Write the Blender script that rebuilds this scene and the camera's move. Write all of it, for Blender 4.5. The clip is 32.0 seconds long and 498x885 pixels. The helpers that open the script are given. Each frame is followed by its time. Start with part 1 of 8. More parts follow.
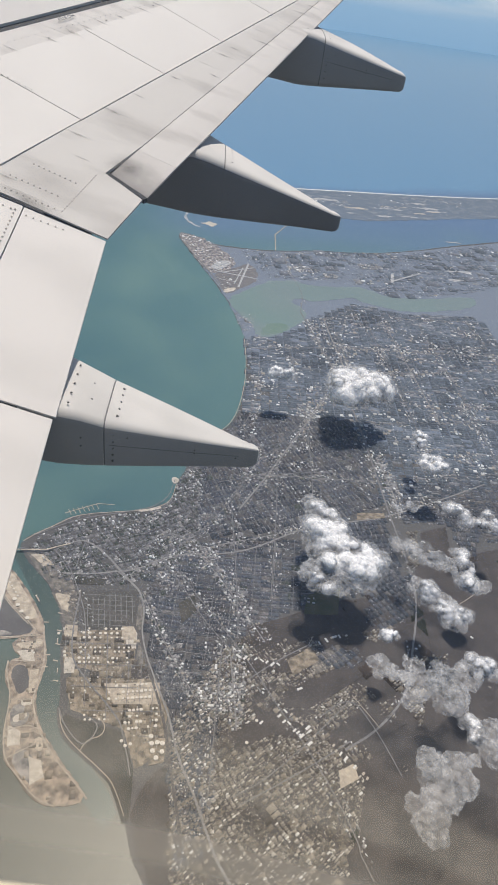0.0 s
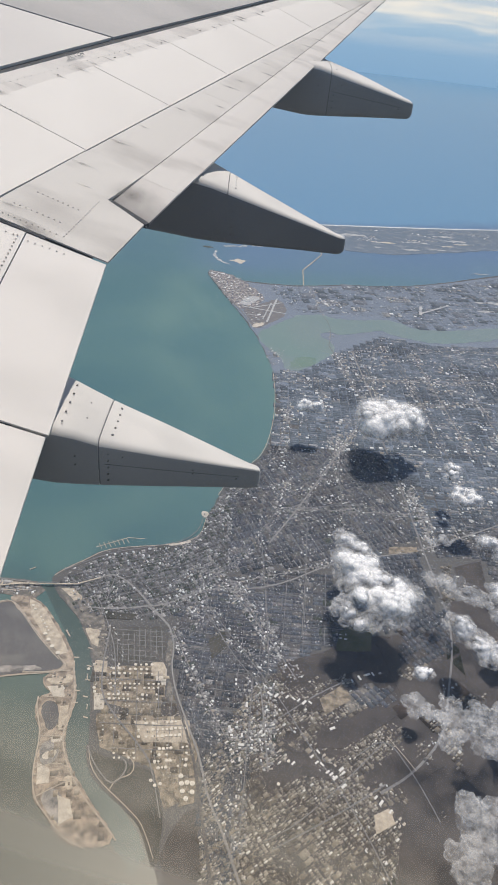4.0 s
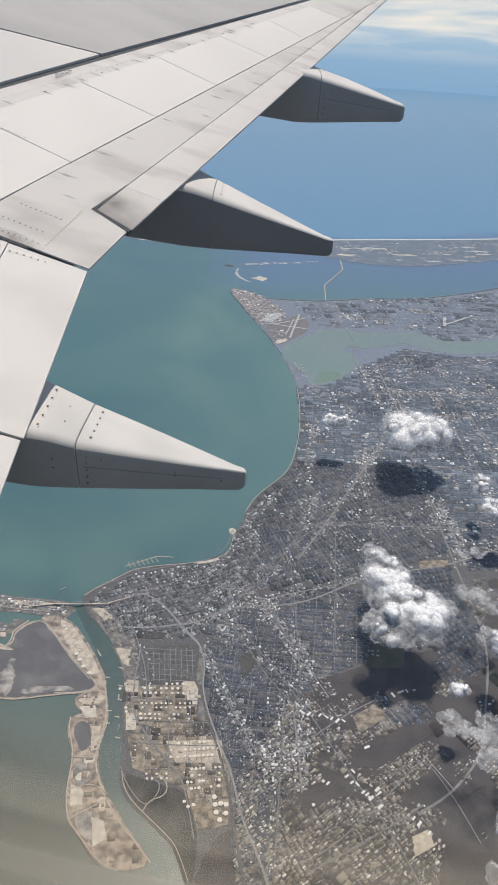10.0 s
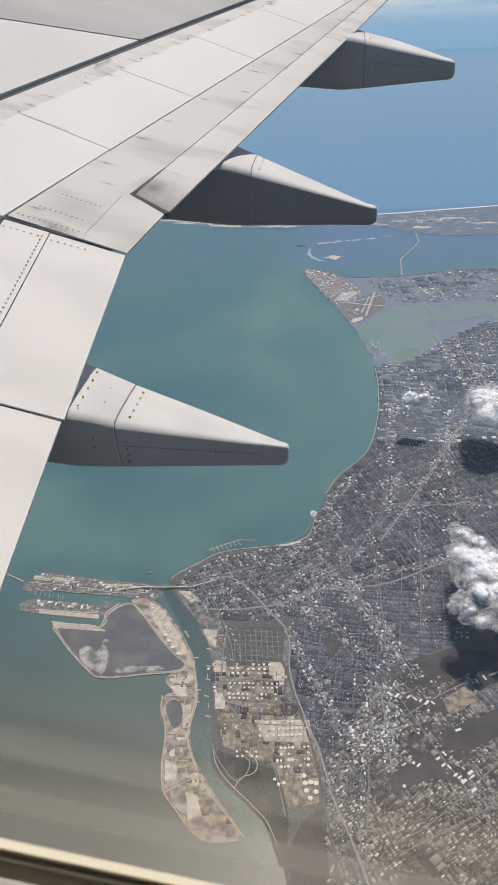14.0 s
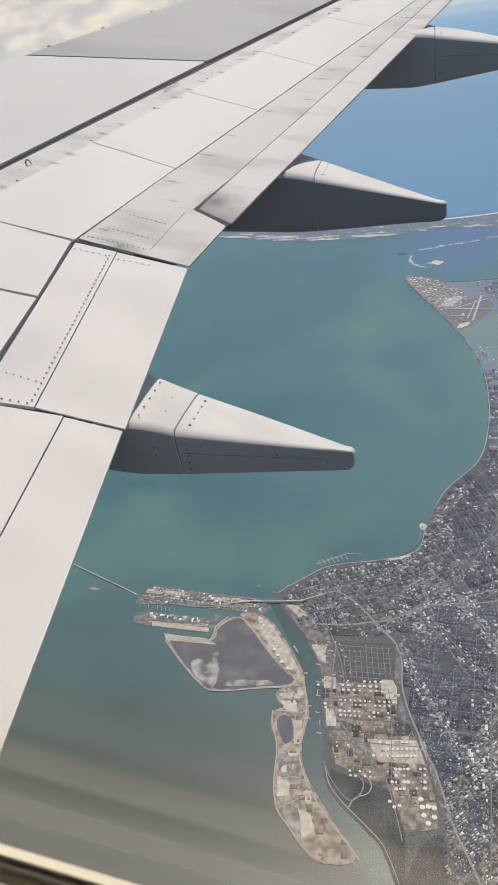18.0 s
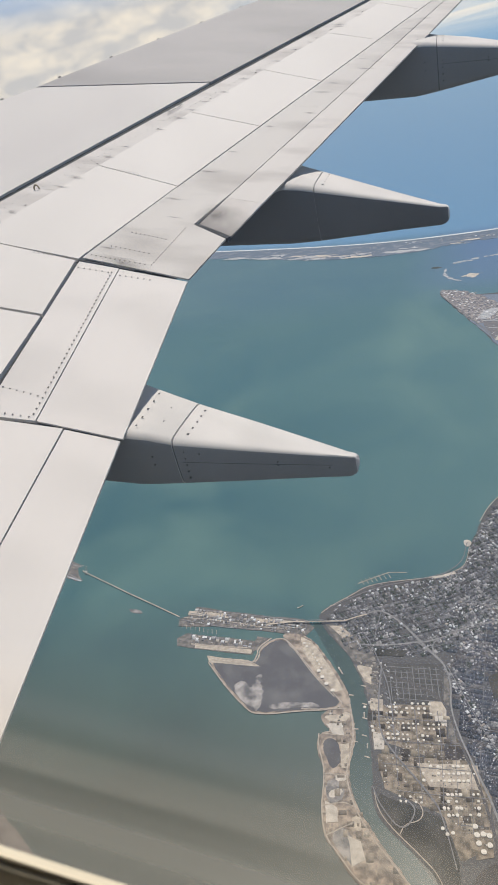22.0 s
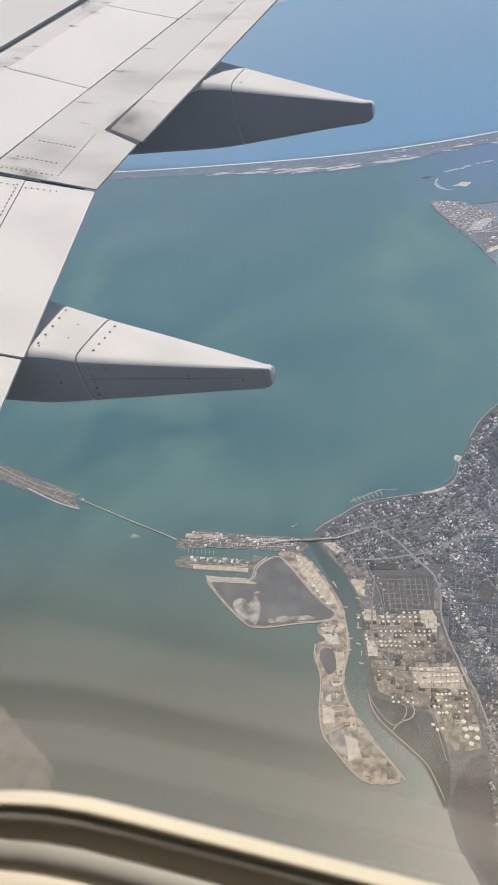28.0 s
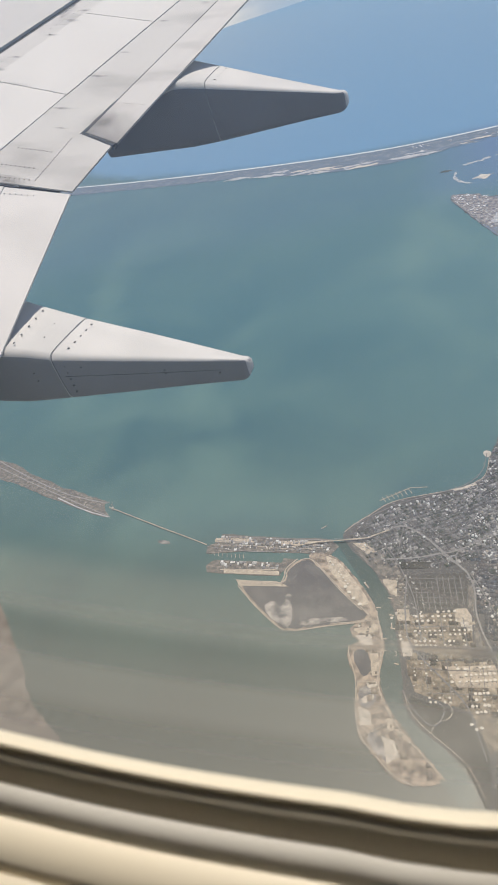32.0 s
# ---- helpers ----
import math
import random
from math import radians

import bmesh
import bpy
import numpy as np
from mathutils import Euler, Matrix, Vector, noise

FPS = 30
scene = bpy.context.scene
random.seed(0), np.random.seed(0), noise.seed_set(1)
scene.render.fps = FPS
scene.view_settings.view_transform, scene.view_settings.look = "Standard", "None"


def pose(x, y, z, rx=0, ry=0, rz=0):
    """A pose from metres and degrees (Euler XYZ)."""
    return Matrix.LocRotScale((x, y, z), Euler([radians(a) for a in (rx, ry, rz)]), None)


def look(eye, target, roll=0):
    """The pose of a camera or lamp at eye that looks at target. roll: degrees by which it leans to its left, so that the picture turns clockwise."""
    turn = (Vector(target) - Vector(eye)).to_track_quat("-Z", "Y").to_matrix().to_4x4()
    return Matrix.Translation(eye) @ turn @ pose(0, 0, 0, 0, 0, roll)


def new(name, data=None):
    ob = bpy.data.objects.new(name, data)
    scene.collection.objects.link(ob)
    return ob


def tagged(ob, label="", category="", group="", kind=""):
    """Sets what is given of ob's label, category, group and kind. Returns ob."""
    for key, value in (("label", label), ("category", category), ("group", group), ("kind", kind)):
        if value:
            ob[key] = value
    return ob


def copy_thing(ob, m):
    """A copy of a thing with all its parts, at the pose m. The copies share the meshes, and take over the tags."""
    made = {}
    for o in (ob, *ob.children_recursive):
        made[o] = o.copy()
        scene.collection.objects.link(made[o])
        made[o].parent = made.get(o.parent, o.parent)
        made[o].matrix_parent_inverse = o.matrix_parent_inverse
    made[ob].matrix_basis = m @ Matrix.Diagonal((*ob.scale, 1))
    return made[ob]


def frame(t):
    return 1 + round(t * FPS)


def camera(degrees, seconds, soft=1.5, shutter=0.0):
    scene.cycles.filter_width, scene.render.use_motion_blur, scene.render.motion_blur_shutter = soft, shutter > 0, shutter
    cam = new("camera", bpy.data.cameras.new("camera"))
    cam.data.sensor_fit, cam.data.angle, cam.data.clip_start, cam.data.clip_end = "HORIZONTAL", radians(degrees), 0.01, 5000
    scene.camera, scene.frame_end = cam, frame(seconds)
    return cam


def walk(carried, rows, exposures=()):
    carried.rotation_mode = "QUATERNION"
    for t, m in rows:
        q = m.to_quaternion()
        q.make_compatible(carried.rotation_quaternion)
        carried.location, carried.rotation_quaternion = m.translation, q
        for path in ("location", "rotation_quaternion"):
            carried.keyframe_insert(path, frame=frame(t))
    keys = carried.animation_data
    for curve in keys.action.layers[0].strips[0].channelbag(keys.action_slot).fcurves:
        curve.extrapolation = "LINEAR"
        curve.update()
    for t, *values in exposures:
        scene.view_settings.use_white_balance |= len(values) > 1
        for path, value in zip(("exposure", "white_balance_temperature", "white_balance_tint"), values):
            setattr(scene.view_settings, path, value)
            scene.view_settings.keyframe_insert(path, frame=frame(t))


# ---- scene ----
cam = camera(41.34, 32.0, soft=1.1)
cam.data.dof.use_dof, cam.data.dof.focus_distance, cam.data.dof.aperture_fstop = True, 120.0, 16.0
PATH = [
    (0.0, -0.841, 0.037, 0.222, 54.3, -7.02, -1.65),
    (0.5, -0.81, 0.032, 0.215, 54.25, -7.0, -1.3),
    (1.0, -0.781, 0.029, 0.208, 54.37, -6.73, -1.23),
    (1.5, -0.754, 0.026, 0.202, 54.61, -6.03, -0.68),
    (2.0, -0.729, 0.024, 0.191, 54.65, -6.08, 0.01),
    (2.5, -0.703, 0.022, 0.175, 55.01, -5.29, 0.09),
    (3.0, -0.679, 0.022, 0.16, 55.48, -4.82, -0.1),
    (3.5, -0.658, 0.022, 0.151, 55.96, -4.78, -0.13),
    (4.0, -0.637, 0.022, 0.144, 57.01, -5.23, 0.27),
    (4.5, -0.615, 0.021, 0.137, 57.44, -5.23, 0.74),
    (6.5, -0.526, 0.019, 0.11, 59.05, -4.35, -0.15),
    (7.0, -0.503, 0.017, 0.105, 58.77, -3.49, 0.07),
    (7.5, -0.483, 0.015, 0.102, 58.65, -3.73, 0.6),
    (8.0, -0.461, 0.01, 0.096, 58.31, -4.04, 0.62),
    (8.5, -0.437, 0.005, 0.089, 58.34, -4.21, 0.8),
    (9.0, -0.411, 0.0, 0.08, 58.47, -3.86, 0.94),
    (9.5, -0.383, -0.004, 0.073, 58.44, -3.26, 1.19),
    (10.0, -0.354, -0.007, 0.066, 58.36, -2.8, 1.43),
    (10.5, -0.326, -0.011, 0.062, 58.32, -2.35, 1.7),
    (11.0, -0.296, -0.016, 0.057, 58.28, -1.86, 1.95),
    (11.5, -0.264, -0.021, 0.051, 58.17, -1.5, 2.51),
    (12.0, -0.233, -0.026, 0.045, 58.27, -0.96, 2.35),
    (12.5, -0.197, -0.03, 0.04, 58.45, -0.45, 2.0),
    (13.0, -0.162, -0.029, 0.038, 58.2, 0.9, 2.21),
    (13.5, -0.132, -0.028, 0.034, 57.04, 1.8, 4.18),
    (14.0, -0.105, -0.025, 0.028, 56.89, 2.54, 6.13),
    (14.5, -0.074, -0.018, 0.019, 57.65, 3.43, 8.6),
    (15.0, -0.037, -0.008, 0.009, 58.43, 5.28, 10.79),
    (15.5, 0.0, -0.0, 0.0, 57.35, 6.38, 11.89),
    (17.5, 0.119, 0.0, -0.036, 58.15, 5.99, 14.15),
    (18.0, 0.155, 0.003, -0.049, 58.76, 8.65, 12.99),
    (18.5, 0.188, 0.006, -0.06, 60.33, 9.63, 12.98),
    (19.0, 0.219, 0.008, -0.071, 60.23, 9.79, 13.02),
    (19.5, 0.248, 0.009, -0.082, 60.02, 9.68, 12.79),
    (20.0, 0.278, 0.01, -0.095, 60.31, 10.65, 13.19),
    (20.5, 0.305, 0.012, -0.109, 60.51, 10.89, 13.8),
    (21.0, 0.331, 0.013, -0.124, 60.65, 10.86, 14.28),
    (21.5, 0.357, 0.014, -0.138, 60.81, 11.15, 15.05),
    (22.0, 0.384, 0.016, -0.154, 60.87, 11.68, 15.09),
    (22.5, 0.41, 0.018, -0.171, 60.99, 11.95, 15.18),
    (23.0, 0.434, 0.019, -0.19, 61.16, 12.39, 15.05),
    (23.5, 0.455, 0.019, -0.207, 61.05, 12.44, 14.84),
    (24.0, 0.476, 0.019, -0.222, 60.03, 10.42, 13.81),
    (24.5, 0.504, 0.02, -0.239, 60.57, 11.01, 13.84),
    (25.0, 0.543, 0.025, -0.257, 60.79, 12.43, 13.93),
    (25.5, 0.592, 0.035, -0.276, 58.28, 11.56, 11.5),
    (27.5, 0.817, 0.095, -0.304, 54.35, 13.74, 13.35),
    (28.0, 0.857, 0.105, -0.314, 53.89, 12.96, 13.45),
    (28.5, 0.887, 0.112, -0.328, 53.95, 12.95, 13.73),
    (29.0, 0.912, 0.119, -0.344, 54.22, 13.36, 13.9),
    (29.5, 0.935, 0.126, -0.361, 54.43, 13.73, 14.34),
    (30.0, 0.96, 0.13, -0.375, 54.87, 14.81, 14.86),
    (30.5, 0.987, 0.129, -0.387, 54.99, 14.62, 15.09),
    (31.0, 1.025, 0.123, -0.401, 54.91, 14.51, 15.2),
    (31.5, 1.08, 0.114, -0.417, 55.09, 14.43, 15.69),
    (32.0, 1.152, 0.104, -0.436, 54.36, 15.98, 14.15),
]
walk(cam, [(t, pose(x, y, z, rx, ry, rz)) for t, x, y, z, rx, ry, rz in PATH], [(0.0, 0.0), (25.5, 0.0), (28.0, 0.09), (32.0, 0.11)])

from mathutils.geometry import delaunay_2d_cdt

# ---- sky, sun ----
SUN_EL, SUN_AZ = 70.0, 9.0          # degrees; azimuth from +y towards +x
world = bpy.data.worlds.new("world")
scene.world = world
world.use_nodes = True
wn = world.node_tree.nodes
sky = wn.new("ShaderNodeTexSky")
sky.sky_type = "NISHITA"
sky.sun_disc = False
sky.sun_elevation = radians(SUN_EL)
sky.sun_rotation = radians(SUN_AZ)
sky.altitude = 0
sky.air_density = 1.0
sky.dust_density = 0.35
wn["Background"].inputs[1].default_value = 0.076
world.node_tree.links.new(sky.outputs[0], wn["Background"].inputs[0])
sun_data = bpy.data.lights.new("sun", "SUN")
sun_data.energy, sun_data.angle, sun_data.color = 3.5, radians(0.6), (1.0, 0.935, 0.852)
sun = new("sun", sun_data)
sd = Vector((math.sin(radians(SUN_AZ)) * math.cos(radians(SUN_EL)), math.cos(radians(SUN_AZ)) * math.cos(radians(SUN_EL)), math.sin(radians(SUN_EL))))
sun.matrix_world = look(sd * 50, (0, 0, 0))


# ---- materials ----
def mat(name, col, rough=0.6, metal=0.0, col2=None, scale=1.0, bump=0.0, bscale=20.0, island=0.0, detail=6.0, spec=None, ramp=(0.35, 0.65), stretch=None):
    """A noise-varied surface: col to col2 at one scale, fine relief at another; island varies the joined pieces."""
    m = bpy.data.materials.new(name)
    m.use_nodes = True
    nt, N = m.node_tree, m.node_tree.nodes
    b = N["Principled BSDF"]
    b.inputs["Roughness"].default_value = rough
    b.inputs["Metallic"].default_value = metal
    if spec is not None:
        b.inputs["Specular IOR Level"].default_value = spec
    tc = N.new("ShaderNodeTexCoord")
    no = N.new("ShaderNodeTexNoise")
    no.inputs["Scale"].default_value = scale
    no.inputs["Detail"].default_value = detail
    if stretch:
        mp = N.new("ShaderNodeMapping")
        mp.inputs["Scale"].default_value = stretch
        nt.links.new(tc.outputs["Object"], mp.inputs[0])
        nt.links.new(mp.outputs[0], no.inputs["Vector"])
    else:
        nt.links.new(tc.outputs["Object"], no.inputs["Vector"])
    cr = N.new("ShaderNodeValToRGB")
    cr.color_ramp.elements[0].position, cr.color_ramp.elements[1].position = ramp
    c2 = col2 or tuple(c * 0.8 for c in col)
    cr.color_ramp.elements[0].color = (*col, 1)
    cr.color_ramp.elements[1].color = (*c2, 1)
    nt.links.new(no.outputs["Fac"], cr.inputs[0])
    out = cr.outputs[0]
    if island:
        ge = N.new("ShaderNodeNewGeometry")
        oi = N.new("ShaderNodeObjectInfo")
        ad = N.new("ShaderNodeMath")
        ad.operation = "ADD"
        fr = N.new("ShaderNodeMath")
        fr.operation = "FRACT"
        nt.links.new(ge.outputs["Random Per Island"], ad.inputs[0])
        nt.links.new(oi.outputs["Random"], ad.inputs[1])
        nt.links.new(ad.outputs[0], fr.inputs[0])
        mr = N.new("ShaderNodeMapRange")
        mr.inputs["To Min"].default_value, mr.inputs["To Max"].default_value = 1 - island, 1 + island
        nt.links.new(fr.outputs[0], mr.inputs["Value"])
        hs = N.new("ShaderNodeHueSaturation")
        nt.links.new(mr.outputs[0], hs.inputs["Value"])
        nt.links.new(out, hs.inputs["Color"])
        out = hs.outputs[0]
    nt.links.new(out, b.inputs["Base Color"])
    if bump:
        n2 = N.new("ShaderNodeTexNoise")
        n2.inputs["Scale"].default_value = bscale
        n2.inputs["Detail"].default_value = 4
        nt.links.new(tc.outputs["Object"], n2.inputs["Vector"])
        bp = N.new("ShaderNodeBump")
        bp.inputs["Strength"].default_value = bump
        nt.links.new(n2.outputs["Fac"], bp.inputs["Height"])
        nt.links.new(bp.outputs[0], b.inputs["Normal"])
    return m


def roofs(name, stops, rough=0.7, scale=0.4, low=0.75, speck=0.0):
    """Joined buildings, each island with its own roof colour."""
    m = mat(name, (1, 1, 1), rough, 0, (low, low, low), scale, 0, 1, 0, 3, 0.15)
    nt, N = m.node_tree, m.node_tree.nodes
    ge = N.new("ShaderNodeNewGeometry")
    cr = N.new("ShaderNodeValToRGB")
    cr.color_ramp.interpolation = "CONSTANT"
    el = cr.color_ramp.elements
    el[0].position, el[0].color = stops[0][0], (*stops[0][1], 1)
    el[1].position, el[1].color = stops[1][0], (*stops[1][1], 1)
    for p_, c_ in stops[2:]:
        el.new(p_).color = (*c_, 1)
    nt.links.new(ge.outputs["Random Per Island"], cr.inputs[0])
    mx = N.new("ShaderNodeMix")
    mx.data_type, mx.blend_type = "RGBA", "MULTIPLY"
    mx.inputs[0].default_value = 1.0
    ramp = N["Color Ramp"]
    nt.links.new(cr.outputs[0], mx.inputs[6])
    nt.links.new(ramp.outputs[0], mx.inputs[7])
    last = mx.outputs[2]
    if speck:
        # small roofs, drives and trees too fine to tell apart
        no = N.new("ShaderNodeTexNoise")
        no.inputs["Scale"].default_value = 2.6
        no.inputs["Detail"].default_value = 3
        no.inputs["Roughness"].default_value = 0.75
        nt.links.new(N["Texture Coordinate"].outputs["Object"], no.inputs["Vector"])
        mr = N.new("ShaderNodeMapRange")
        mr.inputs["From Min"].default_value, mr.inputs["From Max"].default_value = 0.36, 0.68
        mr.inputs["To Min"].default_value, mr.inputs["To Max"].default_value = 1 - speck * 0.55, 1 + speck * 1.5
        nt.links.new(no.outputs["Fac"], mr.inputs["Value"])
        m2 = N.new("ShaderNodeMix")
        m2.data_type, m2.blend_type = "RGBA", "MULTIPLY"
        m2.inputs[0].default_value = 1.0
        nt.links.new(last, m2.inputs[6])
        nt.links.new(mr.outputs[0], m2.inputs[7])
        last = m2.outputs[2]
    nt.links.new(last, N["Principled BSDF"].inputs["Base Color"])
    return m


WHITE = mat("wing_white_paint", (0.79, 0.742, 0.685), 0.62, 0, (0.735, 0.69, 0.635), 0.9, 0.02, 30, spec=0.25)
GREYP = mat("wing_grey_paint", (0.66, 0.62, 0.57), 0.62, 0, (0.44, 0.405, 0.37), 1.4, 0.02, 30, ramp=(0.45, 0.75), stretch=(0.8, 2.6, 1), spec=0.25)
STRIP = mat("wing_strip_paint", (0.69, 0.645, 0.595), 0.62, 0, (0.46, 0.42, 0.385), 2.2, 0.02, 30, ramp=(0.50, 0.80), stretch=(0.6, 2.6, 1), spec=0.25)
FLAP = mat("flap_paint", (0.775, 0.725, 0.672), 0.62, 0, (0.64, 0.60, 0.555), 1.3, 0.02, 30, ramp=(0.45, 0.8), stretch=(0.8, 1.8, 1), spec=0.25)
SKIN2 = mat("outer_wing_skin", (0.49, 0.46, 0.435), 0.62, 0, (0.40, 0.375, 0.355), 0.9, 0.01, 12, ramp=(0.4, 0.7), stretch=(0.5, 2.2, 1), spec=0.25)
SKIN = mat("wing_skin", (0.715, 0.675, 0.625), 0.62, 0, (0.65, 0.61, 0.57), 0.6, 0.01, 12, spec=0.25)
SOOT = mat("sooty_flap_paint", (0.69, 0.645, 0.595), 0.62, 0, (0.60, 0.555, 0.51), 2.2, 0.02, 30, spec=0.25)
_nt = SOOT.node_tree
_tc, _sp, _mr, _mx, _no = (_nt.nodes.new("ShaderNode" + k) for k in ("TexCoord", "SeparateXYZ", "MapRange", "Mix", "TexNoise"))
_ad = _nt.nodes.new("ShaderNodeMath")
_ad.operation = "MULTIPLY_ADD"
_ad.inputs[1].default_value = 0.6
_no.inputs["Scale"].default_value, _no.inputs["Detail"].default_value = 3.0, 6
_nt.links.new(_tc.outputs["Object"], _sp.inputs[0])
_nt.links.new(_tc.outputs["Object"], _no.inputs["Vector"])
_nt.links.new(_no.outputs["Fac"], _ad.inputs[0])
_nt.links.new(_sp.outputs["Y"], _ad.inputs[2])
_nt.links.new(_ad.outputs[0], _mr.inputs["Value"])
_mr.inputs["From Min"].default_value, _mr.inputs["From Max"].default_value = 5.46, 5.08
_mr.interpolation_type = "SMOOTHSTEP"
_mx.data_type = "RGBA"
_nt.links.new(_mr.outputs[0], _mx.inputs[0])
_nt.links.new(_nt.nodes["Color Ramp"].outputs[0], _mx.inputs[6])
_mx.inputs[7].default_value = (0.27, 0.245, 0.225, 1)
_nt.links.new(_mx.outputs[2], _nt.nodes["Principled BSDF"].inputs["Base Color"])
BARE = mat("bare_aluminium", (0.50, 0.46, 0.425), 0.42, 0.25, (0.33, 0.30, 0.275), 2.2, 0.03, 40)
DARK = mat("dark_gap", (0.02, 0.022, 0.026), 0.7)
SEAL = mat("grey_sealant", (0.030, 0.028, 0.027), 0.7)
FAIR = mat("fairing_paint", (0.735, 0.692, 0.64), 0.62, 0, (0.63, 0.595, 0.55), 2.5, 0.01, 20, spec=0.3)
FSEAM = mat("fairing_sealant", (0.12, 0.117, 0.115), 0.7, 0, (0.21, 0.20, 0.19), 9.0)
# greys for the fairings' sides, with the shade there put into the colour
FAIRSHADE = mat("fairing_shaded_grey", (0.335, 0.32, 0.31), 0.55, 0, (0.28, 0.27, 0.262), 1.5, 0.01, 20)
FAIRSHADE_DEEP = mat("fairing_shaded_dark", (0.185, 0.178, 0.176), 0.55, 0, (0.15, 0.146, 0.145), 1.5, 0.01, 20)
SCREW = mat("screw_steel", (0.15, 0.14, 0.13), 0.5, 0.6)
BRASS = mat("yellow_metal", (0.55, 0.46, 0.30), 0.5, 0.4)
INK = mat("grey_ink", (0.12, 0.12, 0.12), 0.6)
CREAM = mat("cream_plastic", (0.80, 0.72, 0.57), 0.6, 0, (0.75, 0.66, 0.50), 3.0, 0.04, 90)
GASKET = mat("olive_gasket", (0.66, 0.59, 0.45), 0.6, 0, (0.70, 0.63, 0.49), 6.0)
RETAIN = mat("grey_retainer", (0.68, 0.64, 0.565), 0.5, 0, (0.47, 0.44, 0.375), 4.0)
CARPET = mat("cabin_carpet", (0.05, 0.05, 0.06), 0.9, 0, (0.03, 0.03, 0.04), 8.0)
PANELG = mat("cabin_panel", (0.60, 0.56, 0.48), 0.6, 0, (0.55, 0.50, 0.42), 2.0)

# ---- the ground's plan: kilometres, drawn at S metres each, the eye 10 km above ----
S, GZ = 20.0, -200.0
WARP = np.array([(-0.0091, -0.0139), (-0.1383, 0.042), (-0.0071, 0.0033), (0.016, 0.1131), (-0.2289, -0.0367), (-0.0051, 0.0165), (0.2032, 0.0007),
                 (-0.0343, -0.2398), (0.0324, 0.0192), (-0.0025, -0.015), (0.0617, -0.0383), (0.0128, 0.1298), (-0.0163, 0.0148), (-0.0892, 0.0181)])

# how the plan lies under the eye: turned, shifted and slightly foreshortened
LIE = np.array([(1.029656, -0.018838, -0.871882), (-0.030759, 0.984197, 0.032146), (0.004503, 0.000332, 1.0)])


# the port and the old town sit a little wider apart than first drawn
EASE_AT, EASE_X, EASE_Y = (-12, -7.4, -4.5, -2, -0.7, 0.2, 1.2, 2.5), (-0.8, -0.8, -0.4, -0.2, -0.03, 0.3, 0.1, 0), (0.25, 0.22, 0.2, 0.18, 0.12, 0.06, 0.0, 0.0)


def site(p):
    """Plan places (n, 2) in km to metres in the world."""
    p = np.array(np.atleast_2d(p), float)
    near = np.clip((17 - p[:, 1]) / 5, 0, 1)
    p[:, 1] += near * np.interp(p[:, 0], EASE_AT, EASE_Y)
    p[:, 0] += near * np.interp(p[:, 0], EASE_AT, EASE_X)
    cy = np.clip(p[:, 1], 4.0, 46.0)
    x, y = np.clip(p[:, 0] / cy, -1.5, 1.35), 10 / cy - 1
    b = np.stack([np.ones(len(p)), x, y, x * x, x * y, y * y, x ** 3, x * x * y, x * y * y, y ** 3, x ** 3 * y, x * x * y * y, x * y ** 3, x ** 5], 1) * cy[:, None]
    q = p + b @ WARP
    h = np.c_[q, np.ones(len(q))] @ LIE.T
    return h[:, :2] / h[:, 2:] * S


def spot(x, y, h=0.0):
    q = site([(x, y)])[0]
    return Vector((q[0], q[1], GZ + h))


def rough_line(pts, step=0.06, amp=0.02, closed=True, seed=0):
    """A shoreline through the plan's points, broken up finely."""
    out = []
    n = len(pts)
    for i in range(n if closed else n - 1):
        a, b = Vector((*pts[i], 0)), Vector((*pts[(i + 1) % n], 0))
        k = max(1, int((b - a).length / step))
        side = Vector((a.y - b.y, b.x - a.x, 0)).normalized()
        for j in range(k):
            p = a.lerp(b, j / k)
            w = noise.fractal(Vector((p.x * 2.2 + seed, p.y * 2.2, seed * 1.7)), 0.9, 2.1, 5)
            p = p + side * w * amp * min(1.0, 4 * min(j, k - j) / k + 0.25) * 2
            out.append((p.x, p.y))
    if not closed:
        out.append(tuple(pts[-1]))
    return out


def mesh_object(name, bm, material, parent=None, smooth=False):
    me = bpy.data.meshes.new(name)
    bm.to_mesh(me)
    bm.free()
    for m in (material if isinstance(material, (list, tuple)) else [material]):
        me.materials.append(m)
    if smooth:
        me.polygons.foreach_set("use_smooth", [True] * len(me.polygons))
    ob = new(name, me)
    ob.parent = parent
    return ob


def part(name, bm, material, parent, label="", smooth=False):
    ob = mesh_object(name, bm, material, parent, smooth)
    if label:
        ob["label"] = label
    return ob


def thing(name, at=(0, 0, 0), label="", category="", group="", kind=""):
    e = new(name)
    e.location = at
    return tagged(e, label, category, group, kind)


def raw(name, verts, faces, material, parent=None):
    me = bpy.data.meshes.new(name)
    me.from_pydata(verts, [], faces)
    me.materials.append(material)
    ob = new(name, me)
    ob.parent = parent
    return ob


def round_off(pts, times=1, closed=True):
    """Cut the corners of a plan line."""
    for _ in range(times):
        out = [] if closed else [tuple(pts[0])]
        n = len(pts)
        for i in range(n if closed else n - 1):
            (ax, ay), (bx, by) = pts[i], pts[(i + 1) % n]
            out += [(0.75 * ax + 0.25 * bx, 0.75 * ay + 0.25 * by), (0.25 * ax + 0.75 * bx, 0.25 * ay + 0.75 * by)]
        if not closed:
            out.append(tuple(pts[-1]))
        pts = out
    return pts


